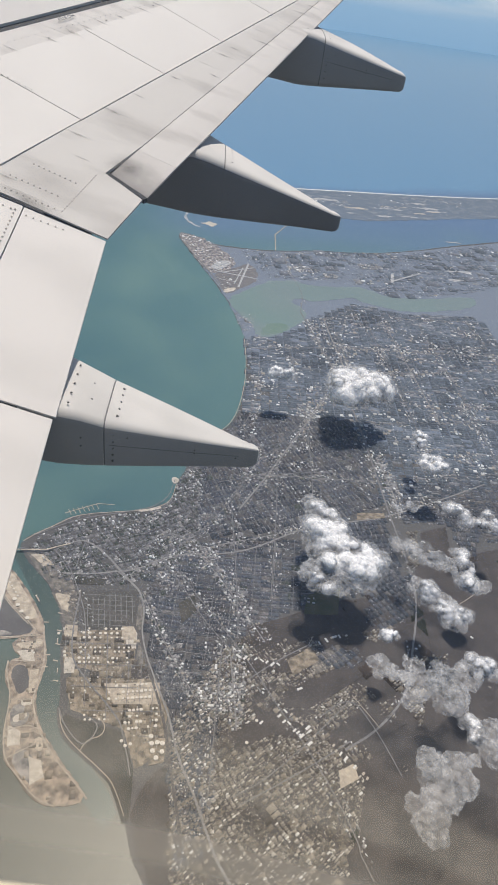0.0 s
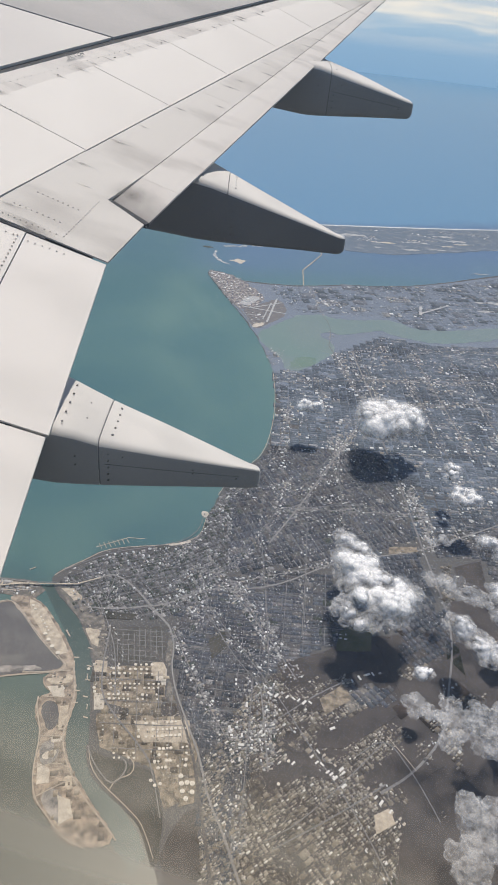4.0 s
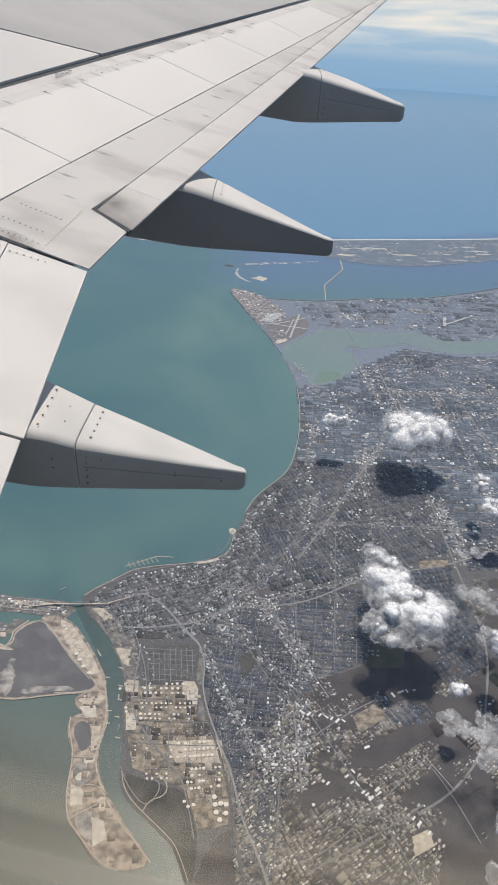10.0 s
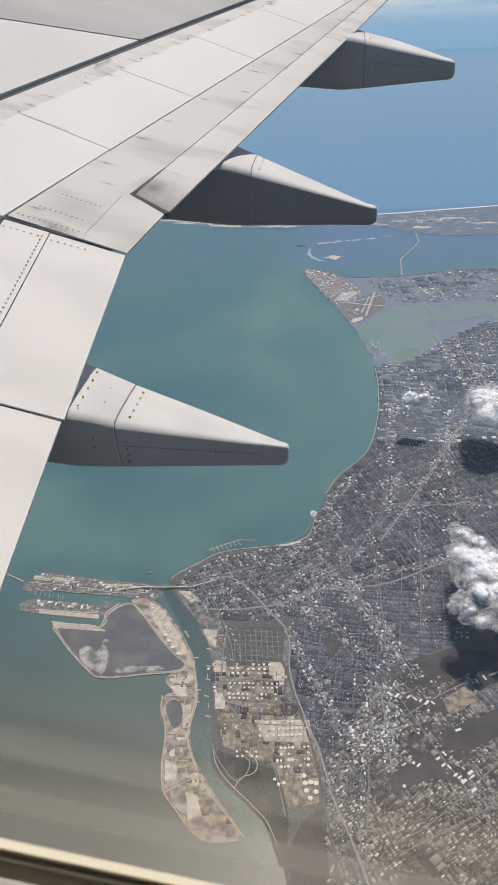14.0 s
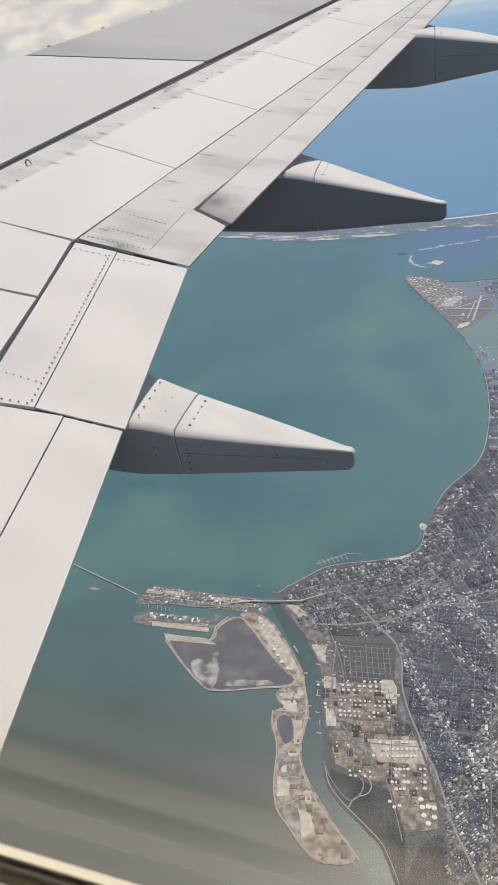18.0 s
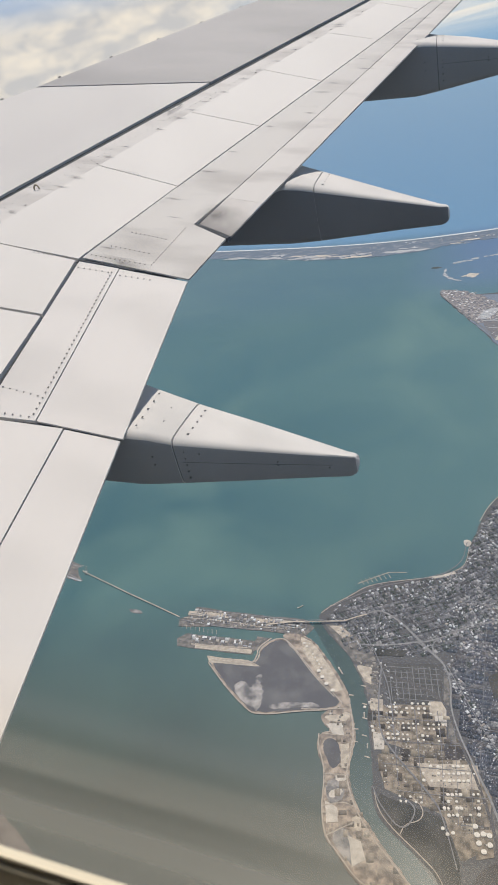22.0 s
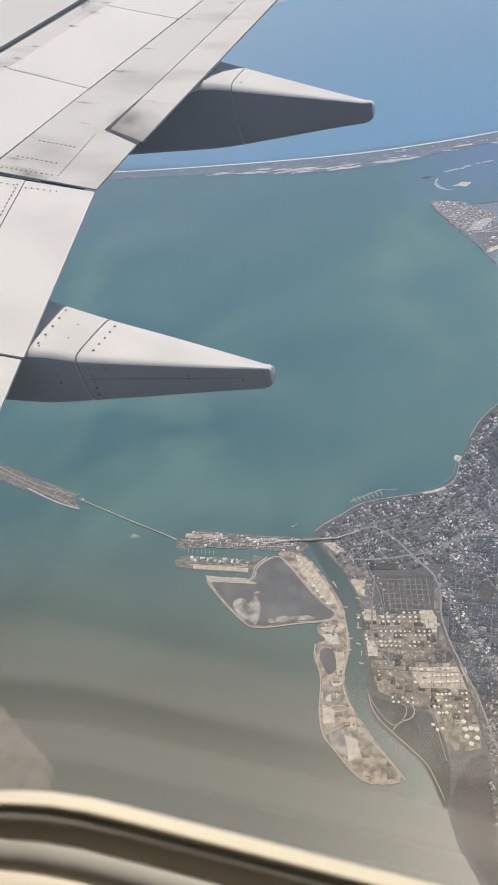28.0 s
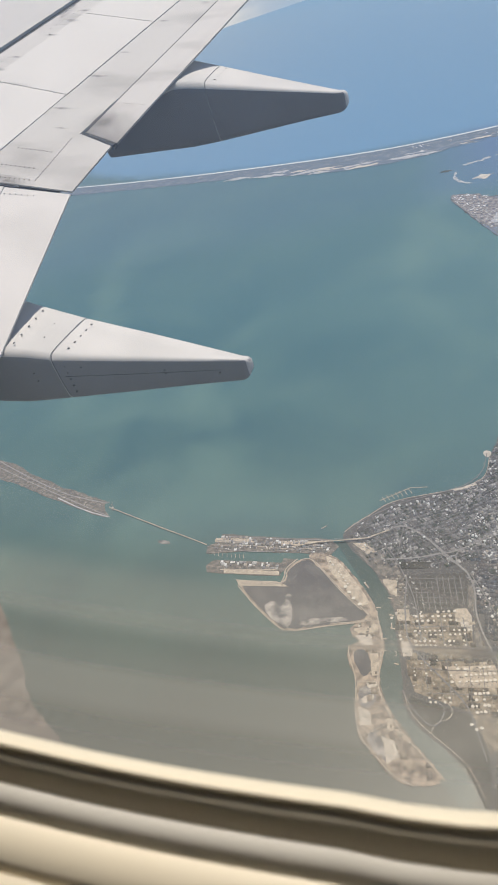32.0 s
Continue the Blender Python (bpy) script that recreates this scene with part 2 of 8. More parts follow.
def land(name, pts, h, material, label, step=0.08, amp=0.02, seed=0, base=-0.3, category="land", soft=1):
    """A piece of land: a plan outline with a shore that drops into the water."""
    q = site(rough_line(round_off(list(pts), soft), step, amp, True, seed))
    n = len(q)
    vs, _, fs, *_ = delaunay_2d_cdt([Vector(c) for c in q], [(i, (i + 1) % n) for i in range(n)], [], 1, 1e-4)
    bm = bmesh.new()
    top = [bm.verts.new((v.x, v.y, GZ + h)) for v in vs]
    for f in fs:
        bm.faces.new([top[i] for i in f])
    hi = [bm.verts.new((x, y, GZ + h)) for x, y in q]
    lo = [bm.verts.new((x, y, GZ + base)) for x, y in q]
    for i in range(n):
        k = (i + 1) % n
        bm.faces.new((hi[i], lo[i], lo[k], hi[k]))
    bmesh.ops.remove_doubles(bm, verts=bm.verts[:], dist=1e-4)
    bmesh.ops.recalc_face_normals(bm, faces=bm.faces[:])
    return tagged(mesh_object(name, bm, material), label, category, "", "structure")


def ribbon(bm, pts, w, h, step=0.25, soft=2):
    """A road: a strip w km wide along the plan's points."""
    pts = round_off(list(pts), soft, False) if len(pts) > 2 and soft else pts
    q = []
    for i in range(len(pts) - 1):
        a, b = np.array(pts[i], float), np.array(pts[i + 1], float)
        k = max(1, int(np.hypot(*(b - a)) / step))
        q += [a + (b - a) * j / k for j in range(k)]
    q.append(np.array(pts[-1], float))
    q = np.array(q)
    d = np.gradient(q, axis=0)
    d /= np.maximum(np.hypot(d[:, 0], d[:, 1]), 1e-9)[:, None]
    s = np.stack([-d[:, 1], d[:, 0]], 1) * w / 2
    A, B = site(q + s), site(q - s)
    va = [bm.verts.new((*p, GZ + h)) for p in A]
    vb = [bm.verts.new((*p, GZ + h)) for p in B]
    for i in range(len(q) - 1):
        bm.faces.new((va[i], vb[i], vb[i + 1], va[i + 1]))


def inside(P, poly):
    x, y = P[:, 0], P[:, 1]
    r = np.zeros(len(P), bool)
    n = len(poly)
    for i in range(n):
        (x1, y1), (x2, y2) = poly[i], poly[(i + 1) % n]
        c = ((y1 > y) != (y2 > y)) & (x < (x2 - x1) * (y - y1) / (y2 - y1 + 1e-12) + x1)
        r ^= c
    return r


def boxes(name, C, L, W, H, ang, z0, material, parent=None, label="", kind="stuff", category=""):
    """Many small blocks (plan centres C in km, sizes in km, heights in metres of the world) in one mesh."""
    n = len(C)
    q = site(C)
    ca, sa = np.cos(ang), np.sin(ang)
    V = np.zeros((n, 8, 3))
    for k, (sx, sy) in enumerate(((-1, -1), (1, -1), (1, 1), (-1, 1))):
        dx, dy = sx * L / 2 * S, sy * W / 2 * S
        for up in (0, 1):
            V[:, k + 4 * up, 0] = q[:, 0] + dx * ca - dy * sa
            V[:, k + 4 * up, 1] = q[:, 1] + dx * sa + dy * ca
            V[:, k + 4 * up, 2] = GZ + z0 + (H if up else -0.02)
    F = np.array([(4, 5, 6, 7), (0, 1, 5, 4), (1, 2, 6, 5), (2, 3, 7, 6), (3, 0, 4, 7)])
    faces = (F[None] + 8 * np.arange(n)[:, None, None]).reshape(-1, 4)
    me = bpy.data.meshes.new(name)
    me.vertices.add(n * 8)
    me.vertices.foreach_set("co", V.ravel())
    nf = len(faces)
    me.loops.add(nf * 4)
    me.loops.foreach_set("vertex_index", faces.ravel())
    me.polygons.add(nf)
    me.polygons.foreach_set("loop_start", np.arange(nf) * 4)
    me.update(calc_edges=True)
    me.materials.append(material)
    ob = new(name, me)
    ob.parent = parent
    return tagged(ob, label, category, "", kind)


# ---- water ----
def water(name, cols, scale=0.012):
    """cols: near bay, deep bay, lagoon, gulf; patches of silt drift through it."""
    m = bpy.data.materials.new(name)
    m.use_nodes = True
    nt, N = m.node_tree, m.node_tree.nodes
    b = N["Principled BSDF"]
    b.inputs["Roughness"].default_value = 0.38
    b.inputs["Specular IOR Level"].default_value = 0.35
    tc = N.new("ShaderNodeTexCoord")
    sep = N.new("ShaderNodeSeparateXYZ")
    nt.links.new(tc.outputs["Object"], sep.inputs[0])
    mp = N.new("ShaderNodeMapping")
    mp.inputs["Scale"].default_value = (1.0, 1.1, 1)
    mp.inputs["Rotation"].default_value = (0, 0, 0.7)
    nt.links.new(tc.outputs["Object"], mp.inputs[0])
    no = N.new("ShaderNodeTexNoise")
    no.inputs["Scale"].default_value = scale
    no.inputs["Detail"].default_value = 4
    no.inputs["Roughness"].default_value = 0.45
    no.inputs["Distortion"].default_value = 0.7
    nt.links.new(mp.outputs[0], no.inputs["Vector"])
    silt = N.new("ShaderNodeValToRGB")
    silt.color_ramp.elements[0].position, silt.color_ramp.elements[1].position = 0.36, 0.66
    silt.color_ramp.elements[0].color, silt.color_ramp.elements[1].color = (*cols[1], 1), (*cols[0], 1)
    nt.links.new(no.outputs["Fac"], silt.inputs[0])
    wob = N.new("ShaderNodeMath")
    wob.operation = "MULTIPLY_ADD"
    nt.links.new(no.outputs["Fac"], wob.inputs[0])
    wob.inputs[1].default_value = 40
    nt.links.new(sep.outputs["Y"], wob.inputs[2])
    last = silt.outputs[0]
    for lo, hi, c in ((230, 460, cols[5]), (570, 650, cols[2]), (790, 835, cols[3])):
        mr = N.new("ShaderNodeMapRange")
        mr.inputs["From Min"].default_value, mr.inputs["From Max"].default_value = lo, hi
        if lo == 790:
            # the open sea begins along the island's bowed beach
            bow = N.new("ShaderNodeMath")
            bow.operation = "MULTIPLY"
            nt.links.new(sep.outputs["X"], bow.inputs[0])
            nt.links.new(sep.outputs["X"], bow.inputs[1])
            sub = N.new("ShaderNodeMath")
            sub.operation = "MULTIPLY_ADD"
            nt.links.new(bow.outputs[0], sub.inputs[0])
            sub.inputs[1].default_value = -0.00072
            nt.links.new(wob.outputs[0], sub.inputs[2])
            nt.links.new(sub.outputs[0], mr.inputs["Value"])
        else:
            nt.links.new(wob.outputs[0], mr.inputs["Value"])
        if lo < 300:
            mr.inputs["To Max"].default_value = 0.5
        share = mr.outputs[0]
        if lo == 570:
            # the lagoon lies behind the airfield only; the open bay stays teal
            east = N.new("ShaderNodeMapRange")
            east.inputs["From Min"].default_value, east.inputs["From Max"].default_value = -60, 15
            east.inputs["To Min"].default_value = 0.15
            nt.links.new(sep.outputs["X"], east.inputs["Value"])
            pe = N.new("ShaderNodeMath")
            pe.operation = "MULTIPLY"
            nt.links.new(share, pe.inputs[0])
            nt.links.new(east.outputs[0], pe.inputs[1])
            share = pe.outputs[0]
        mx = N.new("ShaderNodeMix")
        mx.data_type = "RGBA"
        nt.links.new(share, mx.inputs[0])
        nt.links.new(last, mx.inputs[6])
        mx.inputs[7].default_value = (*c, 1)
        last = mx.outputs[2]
    # paler, silty water along the city shore
    mr = N.new("ShaderNodeMapRange")
    mr.inputs["From Min"].default_value, mr.inputs["From Max"].default_value = -130, 70
    mr.inputs["To Max"].default_value = 0.6
    nt.links.new(sep.outputs["X"], mr.inputs["Value"])
    ins = N.new("ShaderNodeMapRange")
    ins.inputs["From Min"].default_value, ins.inputs["From Max"].default_value = 740, 560
    nt.links.new(wob.outputs[0], ins.inputs["Value"])
    pr = N.new("ShaderNodeMath")
    pr.operation = "MULTIPLY"
    off = N.new("ShaderNodeMapRange")
    off.inputs["From Min"].default_value, off.inputs["From Max"].default_value = 225, 300
    nt.links.new(wob.outputs[0], off.inputs["Value"])
    both = N.new("ShaderNodeMath")
    both.operation = "MULTIPLY"
    nt.links.new(ins.outputs[0], both.inputs[0])
    nt.links.new(off.outputs[0], both.inputs[1])
    nt.links.new(mr.outputs[0], pr.inputs[0])
    nt.links.new(both.outputs[0], pr.inputs[1])
    mx = N.new("ShaderNodeMix")
    mx.data_type = "RGBA"
    nt.links.new(pr.outputs[0], mx.inputs[0])
    nt.links.new(last, mx.inputs[6])
    mx.inputs[7].default_value = (*cols[6], 1)
    last = mx.outputs[2]
    # pale plumes of silt curling through the middle of the bay
    pm = N.new("ShaderNodeMapping")
    pm.inputs["Scale"].default_value = (1.3, 1.0, 1)
    pm.inputs["Rotation"].default_value = (0, 0, 0.35)
    nt.links.new(tc.outputs["Object"], pm.inputs[0])
    pn = N.new("ShaderNodeTexNoise")
    pn.inputs["Scale"].default_value = 0.0075
    pn.inputs["Detail"].default_value = 3
    pn.inputs["Roughness"].default_value = 0.5
    pn.inputs["Distortion"].default_value = 0.7
    nt.links.new(pm.outputs[0], pn.inputs["Vector"])
    pf = N.new("ShaderNodeMapRange")
    pf.inputs["From Min"].default_value, pf.inputs["From Max"].default_value = 0.50, 0.74
    pf.inputs["To Max"].default_value = 0.62
    nt.links.new(pn.outputs["Fac"], pf.inputs["Value"])
    pp = N.new("ShaderNodeMath")
    pp.operation = "MULTIPLY"
    nt.links.new(pf.outputs[0], pp.inputs[0])
    nt.links.new(ins.outputs[0], pp.inputs[1])
    mx = N.new("ShaderNodeMix")
    mx.data_type = "RGBA"
    nt.links.new(pp.outputs[0], mx.inputs[0])
    nt.links.new(last, mx.inputs[6])
    mx.inputs[7].default_value = (0.140, 0.238, 0.205, 1)
    last = mx.outputs[2]
    # the shallow river-fed bay in the north-west is greyer and browner
    mr = N.new("ShaderNodeMapRange")
    mr.inputs["From Min"].default_value, mr.inputs["From Max"].default_value = 225, 130
    nt.links.new(wob.outputs[0], mr.inputs["Value"])
    mx = N.new("ShaderNodeMix")
    mx.data_type = "RGBA"
    nt.links.new(mr.outputs[0], mx.inputs[0])
    nt.links.new(last, mx.inputs[6])
    mx.inputs[7].default_value = (*cols[4], 1)
    nt.links.new(mx.outputs[2], b.inputs["Base Color"])
    wv = N.new("ShaderNodeTexNoise")
    wv.inputs["Scale"].default_value = 0.8
    wv.inputs["Detail"].default_value = 3
    nt.links.new(tc.outputs["Object"], wv.inputs["Vector"])
    bp = N.new("ShaderNodeBump")
    bp.inputs["Strength"].default_value = 0.08
    nt.links.new(wv.outputs["Fac"], bp.inputs["Height"])
    nt.links.new(bp.outputs[0], b.inputs["Normal"])
    return m


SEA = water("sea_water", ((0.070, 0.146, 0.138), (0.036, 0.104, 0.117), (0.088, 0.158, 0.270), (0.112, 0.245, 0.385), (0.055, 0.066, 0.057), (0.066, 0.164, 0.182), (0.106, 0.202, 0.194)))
bm = bmesh.new()
rings = [0, 60, 150, 300, 600, 1000, 1600, 2400, 3300, 4400]
prev = [bm.verts.new((0, 0, 0))] * 96
for r in rings[1:]:
    cur = [bm.verts.new((r * math.cos(a * math.tau / 96), r * math.sin(a * math.tau / 96), 0)) for a in range(96)]
    for a in range(96):
        f = (prev[a], cur[a], cur[(a + 1) % 96], prev[(a + 1) % 96])
        bm.faces.new(f if r != rings[1] else (prev[a], cur[a], cur[(a + 1) % 96]))
    prev = cur
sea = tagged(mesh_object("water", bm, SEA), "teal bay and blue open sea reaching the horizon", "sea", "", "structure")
sea.location = (0, 0, GZ)

# ---- land ----
CITY = mat("city_ground", (0.082, 0.081, 0.083), 0.9, 0, (0.165, 0.16, 0.155), 1.4, 0, 1, 0, 12, 0.1, (0.25, 0.80))
COAST_FAR = mat("coastal_scrub", (0.085, 0.095, 0.085), 0.9, 0, (0.17, 0.165, 0.15), 0.06, 0, 1, 0, 9, 0.1)
# dunes and far sand are greyed towards blue, haze of distance in the colour
DUNE = mat("hazed_barrier_dunes", (0.15, 0.185, 0.23), 0.9, 0, (0.29, 0.305, 0.32), 0.10, 0, 1, 0, 14, 0.1, (0.50, 0.82))
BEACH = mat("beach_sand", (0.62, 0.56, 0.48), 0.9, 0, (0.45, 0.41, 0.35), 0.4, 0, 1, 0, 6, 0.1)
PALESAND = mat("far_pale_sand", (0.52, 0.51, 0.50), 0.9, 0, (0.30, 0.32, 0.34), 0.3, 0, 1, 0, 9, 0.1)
DREDGE = mat("dredged_sand", (0.45, 0.375, 0.30), 0.9, 0, (0.17, 0.145, 0.125), 0.30, 0, 1, 0, 8, 0.1, (0.38, 0.62))
SILT = mat("grey_silt_pond", (0.112, 0.110, 0.115), 0.8, 0, (0.185, 0.178, 0.175), 0.12, 0, 1, 0, 6, 0.2, (0.45, 0.75))
PALE = mat("pale_silt", (0.42, 0.39, 0.36), 0.9, 0, (0.15, 0.145, 0.145), 0.22, 0, 1, 0, 8, 0.1, (0.35, 0.6))
YARD = mat("refinery_yard", (0.34, 0.285, 0.22), 0.9, 0, (0.15, 0.13, 0.105), 0.45, 0, 1, 0, 8, 0.1, (0.38, 0.62))
# the FAR colours are bluer and paler: distance haze painted into the ground
FARPLAIN = mat("hazed_suburb_ground", (0.150, 0.182, 0.232), 0.9, 0, (0.265, 0.295, 0.34), 0.9, 0, 1, 0, 12, 0.1, (0.35, 0.75))
BLOCKS = roofs("tree_shaded_blocks", ((0.0, (0.076, 0.086, 0.103)), (0.25, (0.096, 0.103, 0.122)), (0.5, (0.084, 0.093, 0.108)), (0.7, (0.118, 0.118, 0.127)), (0.9, (0.159, 0.149, 0.147))), 0.9, 0.045, 0.45, 0.9)
FARBLOCKS = roofs("hazed_far_blocks", ((0.0, (0.105, 0.125, 0.150)), (0.3, (0.130, 0.150, 0.180)), (0.55, (0.115, 0.135, 0.160)), (0.75, (0.160, 0.180, 0.210)), (0.93, (0.250, 0.257, 0.270))), 0.9, 0.03, 0.5, 0.8)
CONCRETE = mat("pale_concrete_road", (0.31, 0.30, 0.29), 0.9, 0, (0.23, 0.225, 0.22), 1.0, 0, 1, 0, 4, 0.1)
PORT = mat("port_ground", (0.135, 0.128, 0.122), 0.9, 0, (0.27, 0.245, 0.215), 0.5, 0, 1, 0, 10, 0.1, (0.42, 0.68))
DOCK = mat("concrete_dock", (0.56, 0.485, 0.385), 0.85, 0, (0.36, 0.315, 0.26), 0.5, 0, 1, 0, 7, 0.2)
FIELD = mat("fallow_field", (0.070, 0.064, 0.063), 0.95, 0, (0.098, 0.088, 0.084), 0.16, 0, 1, 0, 10, 0.05)
MARSH = mat("dark_marsh", (0.045, 0.046, 0.042), 0.9, 0, (0.10, 0.095, 0.085), 0.10, 0, 1, 0, 8, 0.2)
ROAD = mat("pale_road", (0.25, 0.245, 0.245), 0.9, 0, (0.18, 0.178, 0.18), 1.0, 0, 1, 0, 4, 0.1)
RAIL = mat("rail_bed", (0.13, 0.12, 0.115), 0.9, 0, (0.09, 0.085, 0.08), 1.0)
ROOFS = roofs("house_roofs", ((0.0, (0.095, 0.102, 0.118)), (0.34, (0.155, 0.16, 0.175)), (0.60, (0.24, 0.24, 0.252)), (0.74, (0.15, 0.132, 0.128)), (0.80, (0.40, 0.405, 0.42)), (0.93, (0.80, 0.80, 0.80))), 0.8)
SHEDS = roofs("metal_roofs", ((0.0, (0.40, 0.365, 0.31)), (0.24, (0.30, 0.272, 0.235)), (0.50, (0.22, 0.20, 0.175)), (0.72, (0.135, 0.128, 0.12)), (0.84, (0.55, 0.52, 0.46)), (0.94, (0.76, 0.745, 0.70))), 0.6)
SHOPS = roofs("shop_roofs", ((0.0, (0.50, 0.49, 0.47)), (0.25, (0.34, 0.335, 0.33)), (0.48, (0.22, 0.22, 0.225)), (0.66, (0.42, 0.38, 0.33)), (0.78, (0.80, 0.80, 0.79))), 0.6)
# far roofs and lots carry the same painted haze
FARROOFS = roofs("hazed_far_roofs", ((0.0, (0.137, 0.154, 0.181)), (0.34, (0.189, 0.207, 0.231)), (0.62, (0.273, 0.288, 0.305)), (0.78, (0.184, 0.182, 0.190)), (0.84, (0.483, 0.498, 0.516)), (0.91, (0.882, 0.889, 0.885))), 0.8)
FARLOTS = roofs("hazed_far_lots", ((0.0, (0.12, 0.142, 0.168)), (0.3, (0.155, 0.175, 0.207)), (0.55, (0.205, 0.22, 0.25)), (0.75, (0.13, 0.148, 0.172)), (0.92, (0.30, 0.30, 0.30))), 0.9)
LOTS = roofs("city_lots", ((0.0, (0.135, 0.118, 0.098)), (0.22, (0.20, 0.175, 0.145)), (0.46, (0.27, 0.235, 0.19)), (0.62, (0.10, 0.088, 0.078)), (0.80, (0.15, 0.135, 0.115)), (0.93, (0.36, 0.32, 0.26))), 0.9)
TOWNLOTS = roofs("town_lots", ((0.0, (0.066, 0.076, 0.066)), (0.3, (0.12, 0.122, 0.13)), (0.55, (0.20, 0.198, 0.20)), (0.75, (0.085, 0.085, 0.085)), (0.9, (0.32, 0.31, 0.30))), 0.9, 0.4, 0.75, 0.7)
TANKW = mat("white_tank_paint", (0.66, 0.61, 0.52), 0.5, 0, (0.55, 0.505, 0.43), 0.8)
TANKS_ = mat("tank_shell", (0.55, 0.52, 0.46), 0.5, 0, (0.45, 0.42, 0.37), 0.8)
STEEL = mat("bridge_steel", (0.30, 0.31, 0.32), 0.6)
HULL = mat("ship_hull", (0.10, 0.12, 0.14), 0.6)
DECK = mat("ship_deck", (0.45, 0.38, 0.30), 0.7)
OSO = water("shallow_bay_water", ((0.20, 0.245, 0.235), (0.155, 0.21, 0.215), (0.17, 0.225, 0.235), (0.17, 0.225, 0.24), (0.1, 0.13, 0.12), (0.18, 0.23, 0.23), (0.18, 0.23, 0.225)), 0.02)
ALGAE = mat("green_algae_water", (0.105, 0.19, 0.135), 0.5, 0, (0.16, 0.215, 0.195), 0.05)

COAST = [(-2.08, 9.87), (-1.82, 10.2), (-1.44, 10.58), (-1.16, 10.9), (-0.68, 11.1), (0.05, 11.36), (0.55, 11.6), (0.84, 11.86), (0.96, 12.5),
         (1.3, 13.4), (1.61, 14.16), (2.2, 14.88), (2.59, 15.48), (2.88, 17.06), (3.01, 18.87), (2.98, 20.52), (2.82, 21.64), (2.57, 22.86),
         (2.21, 24.47), (1.86, 25.63), (1.23, 27.54), (0.8, 28.96), (0.36, 30.5), (0.86, 30.6)]
LAGOON_SHORE = [(1.42, 29.85), (2.74, 29.67), (4.58, 29.81), (6.51, 30.53), (8.68, 30.7), (11.07, 31.63), (13.5, 33.0), (17, 34.5), (30, 38)]
EAST_BANK = [(0.74, 4.63), (0.22, 5.03), (-0.01, 5.22), (-0.5, 5.55), (-0.72, 5.77), (-0.84, 6.16), (-0.78, 6.26), (-0.85, 6.79), (-0.93, 7.2), (-0.96, 7.77),
             (-1.08, 8.25), (-1.29, 8.68), (-1.65, 9.13), (-2.05, 9.6)]
MAINLAND = COAST + LAGOON_SHORE + [(30, 20), (26, -6), (3.5, -6), (2.2, 3.0)] + EAST_BANK
land("ground", MAINLAND, 0.12, CITY, "grey city plain seen from high up beside a bay", 0.10, 0.022, 3, category="ground")
land("far_suburb", [(3.1, 18.0), (3.0, 20.5), (2.85, 21.6), (2.6, 22.8), (2.25, 24.4), (1.9, 25.6), (1.3, 27.5), (0.9, 28.9), (1.5, 29.75), (2.74, 29.55), (4.58, 29.7), (6.51, 30.4), (8.68, 30.6), (11.07, 31.5), (13.5, 32.8), (17, 34.3), (22, 35.8), (24, 24), (18, 14.5), (9.5, 13.2), (7.0, 13.6), (5.8, 15.5), (4.2, 17.0)], 0.135, FARPLAIN, "far suburbs with blue-grey haze put into their colour", 0.12, 0.03, 4, 0.0, "ground")
OSO_PTS = [(2.43, 23.93), (3.6, 25.4), (4.11, 26.1), (5.08, 26.4), (5.39, 26.02), (6.2, 25.95), (7.68, 26.3), (8.19, 25.92), (8.64, 25.3), (9.98, 25.2), (12.5, 25.9),
           (12.4, 24.6), (10.9, 24.1), (9.2, 23.8), (8.44, 24.2), (7.79, 24.4), (7.25, 25.1), (6.25, 24.6), (5.54, 24.24), (5.25, 24.6), (4.76, 24.14), (5.15, 23.63),
           (5.27, 22.7), (4.65, 21.73), (4.2, 21.11), (3.48, 20.8), (3.31, 21.37), (3.23, 21.94), (2.75, 22.6)]
land("inner_bay_water", OSO_PTS, 0.22, OSO, "pale grey-green shallow inner bay", 0.08, 0.05, 5, 0.0, "water")
land("algae_shallows", [(3.5, 20.95), (4.2, 21.2), (4.6, 21.8), (4.2, 22.1), (3.6, 21.7)], 0.27, ALGAE, "green algae-stained shallows of the inner bay", 0.08, 0.08, 6, 0.1, "water")
BASEGROUND = [(0.44, 30.45), (0.62, 30.9), (1.83, 30.1), (2.88, 27.87), (2.67, 27.0), (2.2, 26.4), (1.82, 26.2), (1.36, 27.2), (0.88, 28.9)]
land("naval_peninsula", BASEGROUND, 0.2, mat("pale_base_ground", (0.36, 0.325, 0.31), 0.9, 0, (0.135, 0.14, 0.155), 0.42, 0, 1, 0, 9, 0.1, (0.40, 0.60)), "pale built-up peninsula between the two bays", 0.1, 0.05, 8, 0.0)
land("airfield", [(1.95, 26.2), (2.2, 26.5), (2.9, 27.3), (3.5, 27.9), (3.75, 26.1), (3.0, 25.0), (2.42, 24.2), (2.3, 24.5)], 0.205, mat("airfield_grass", (0.155, 0.155, 0.165), 0.9, 0, (0.215, 0.205, 0.205), 0.35, 0, 1, 0, 8, 0.1), "grey airfield with crossing runways", 0.1, 0.03, 9, 0.0)
land("sand_pad", [(2.24, 24.66), (2.8, 25.06), (2.73, 24.67), (2.36, 24.32)], 0.24, BEACH, "pale sand pad beside the runways", 0.06, 0.03, 10, 0.0)
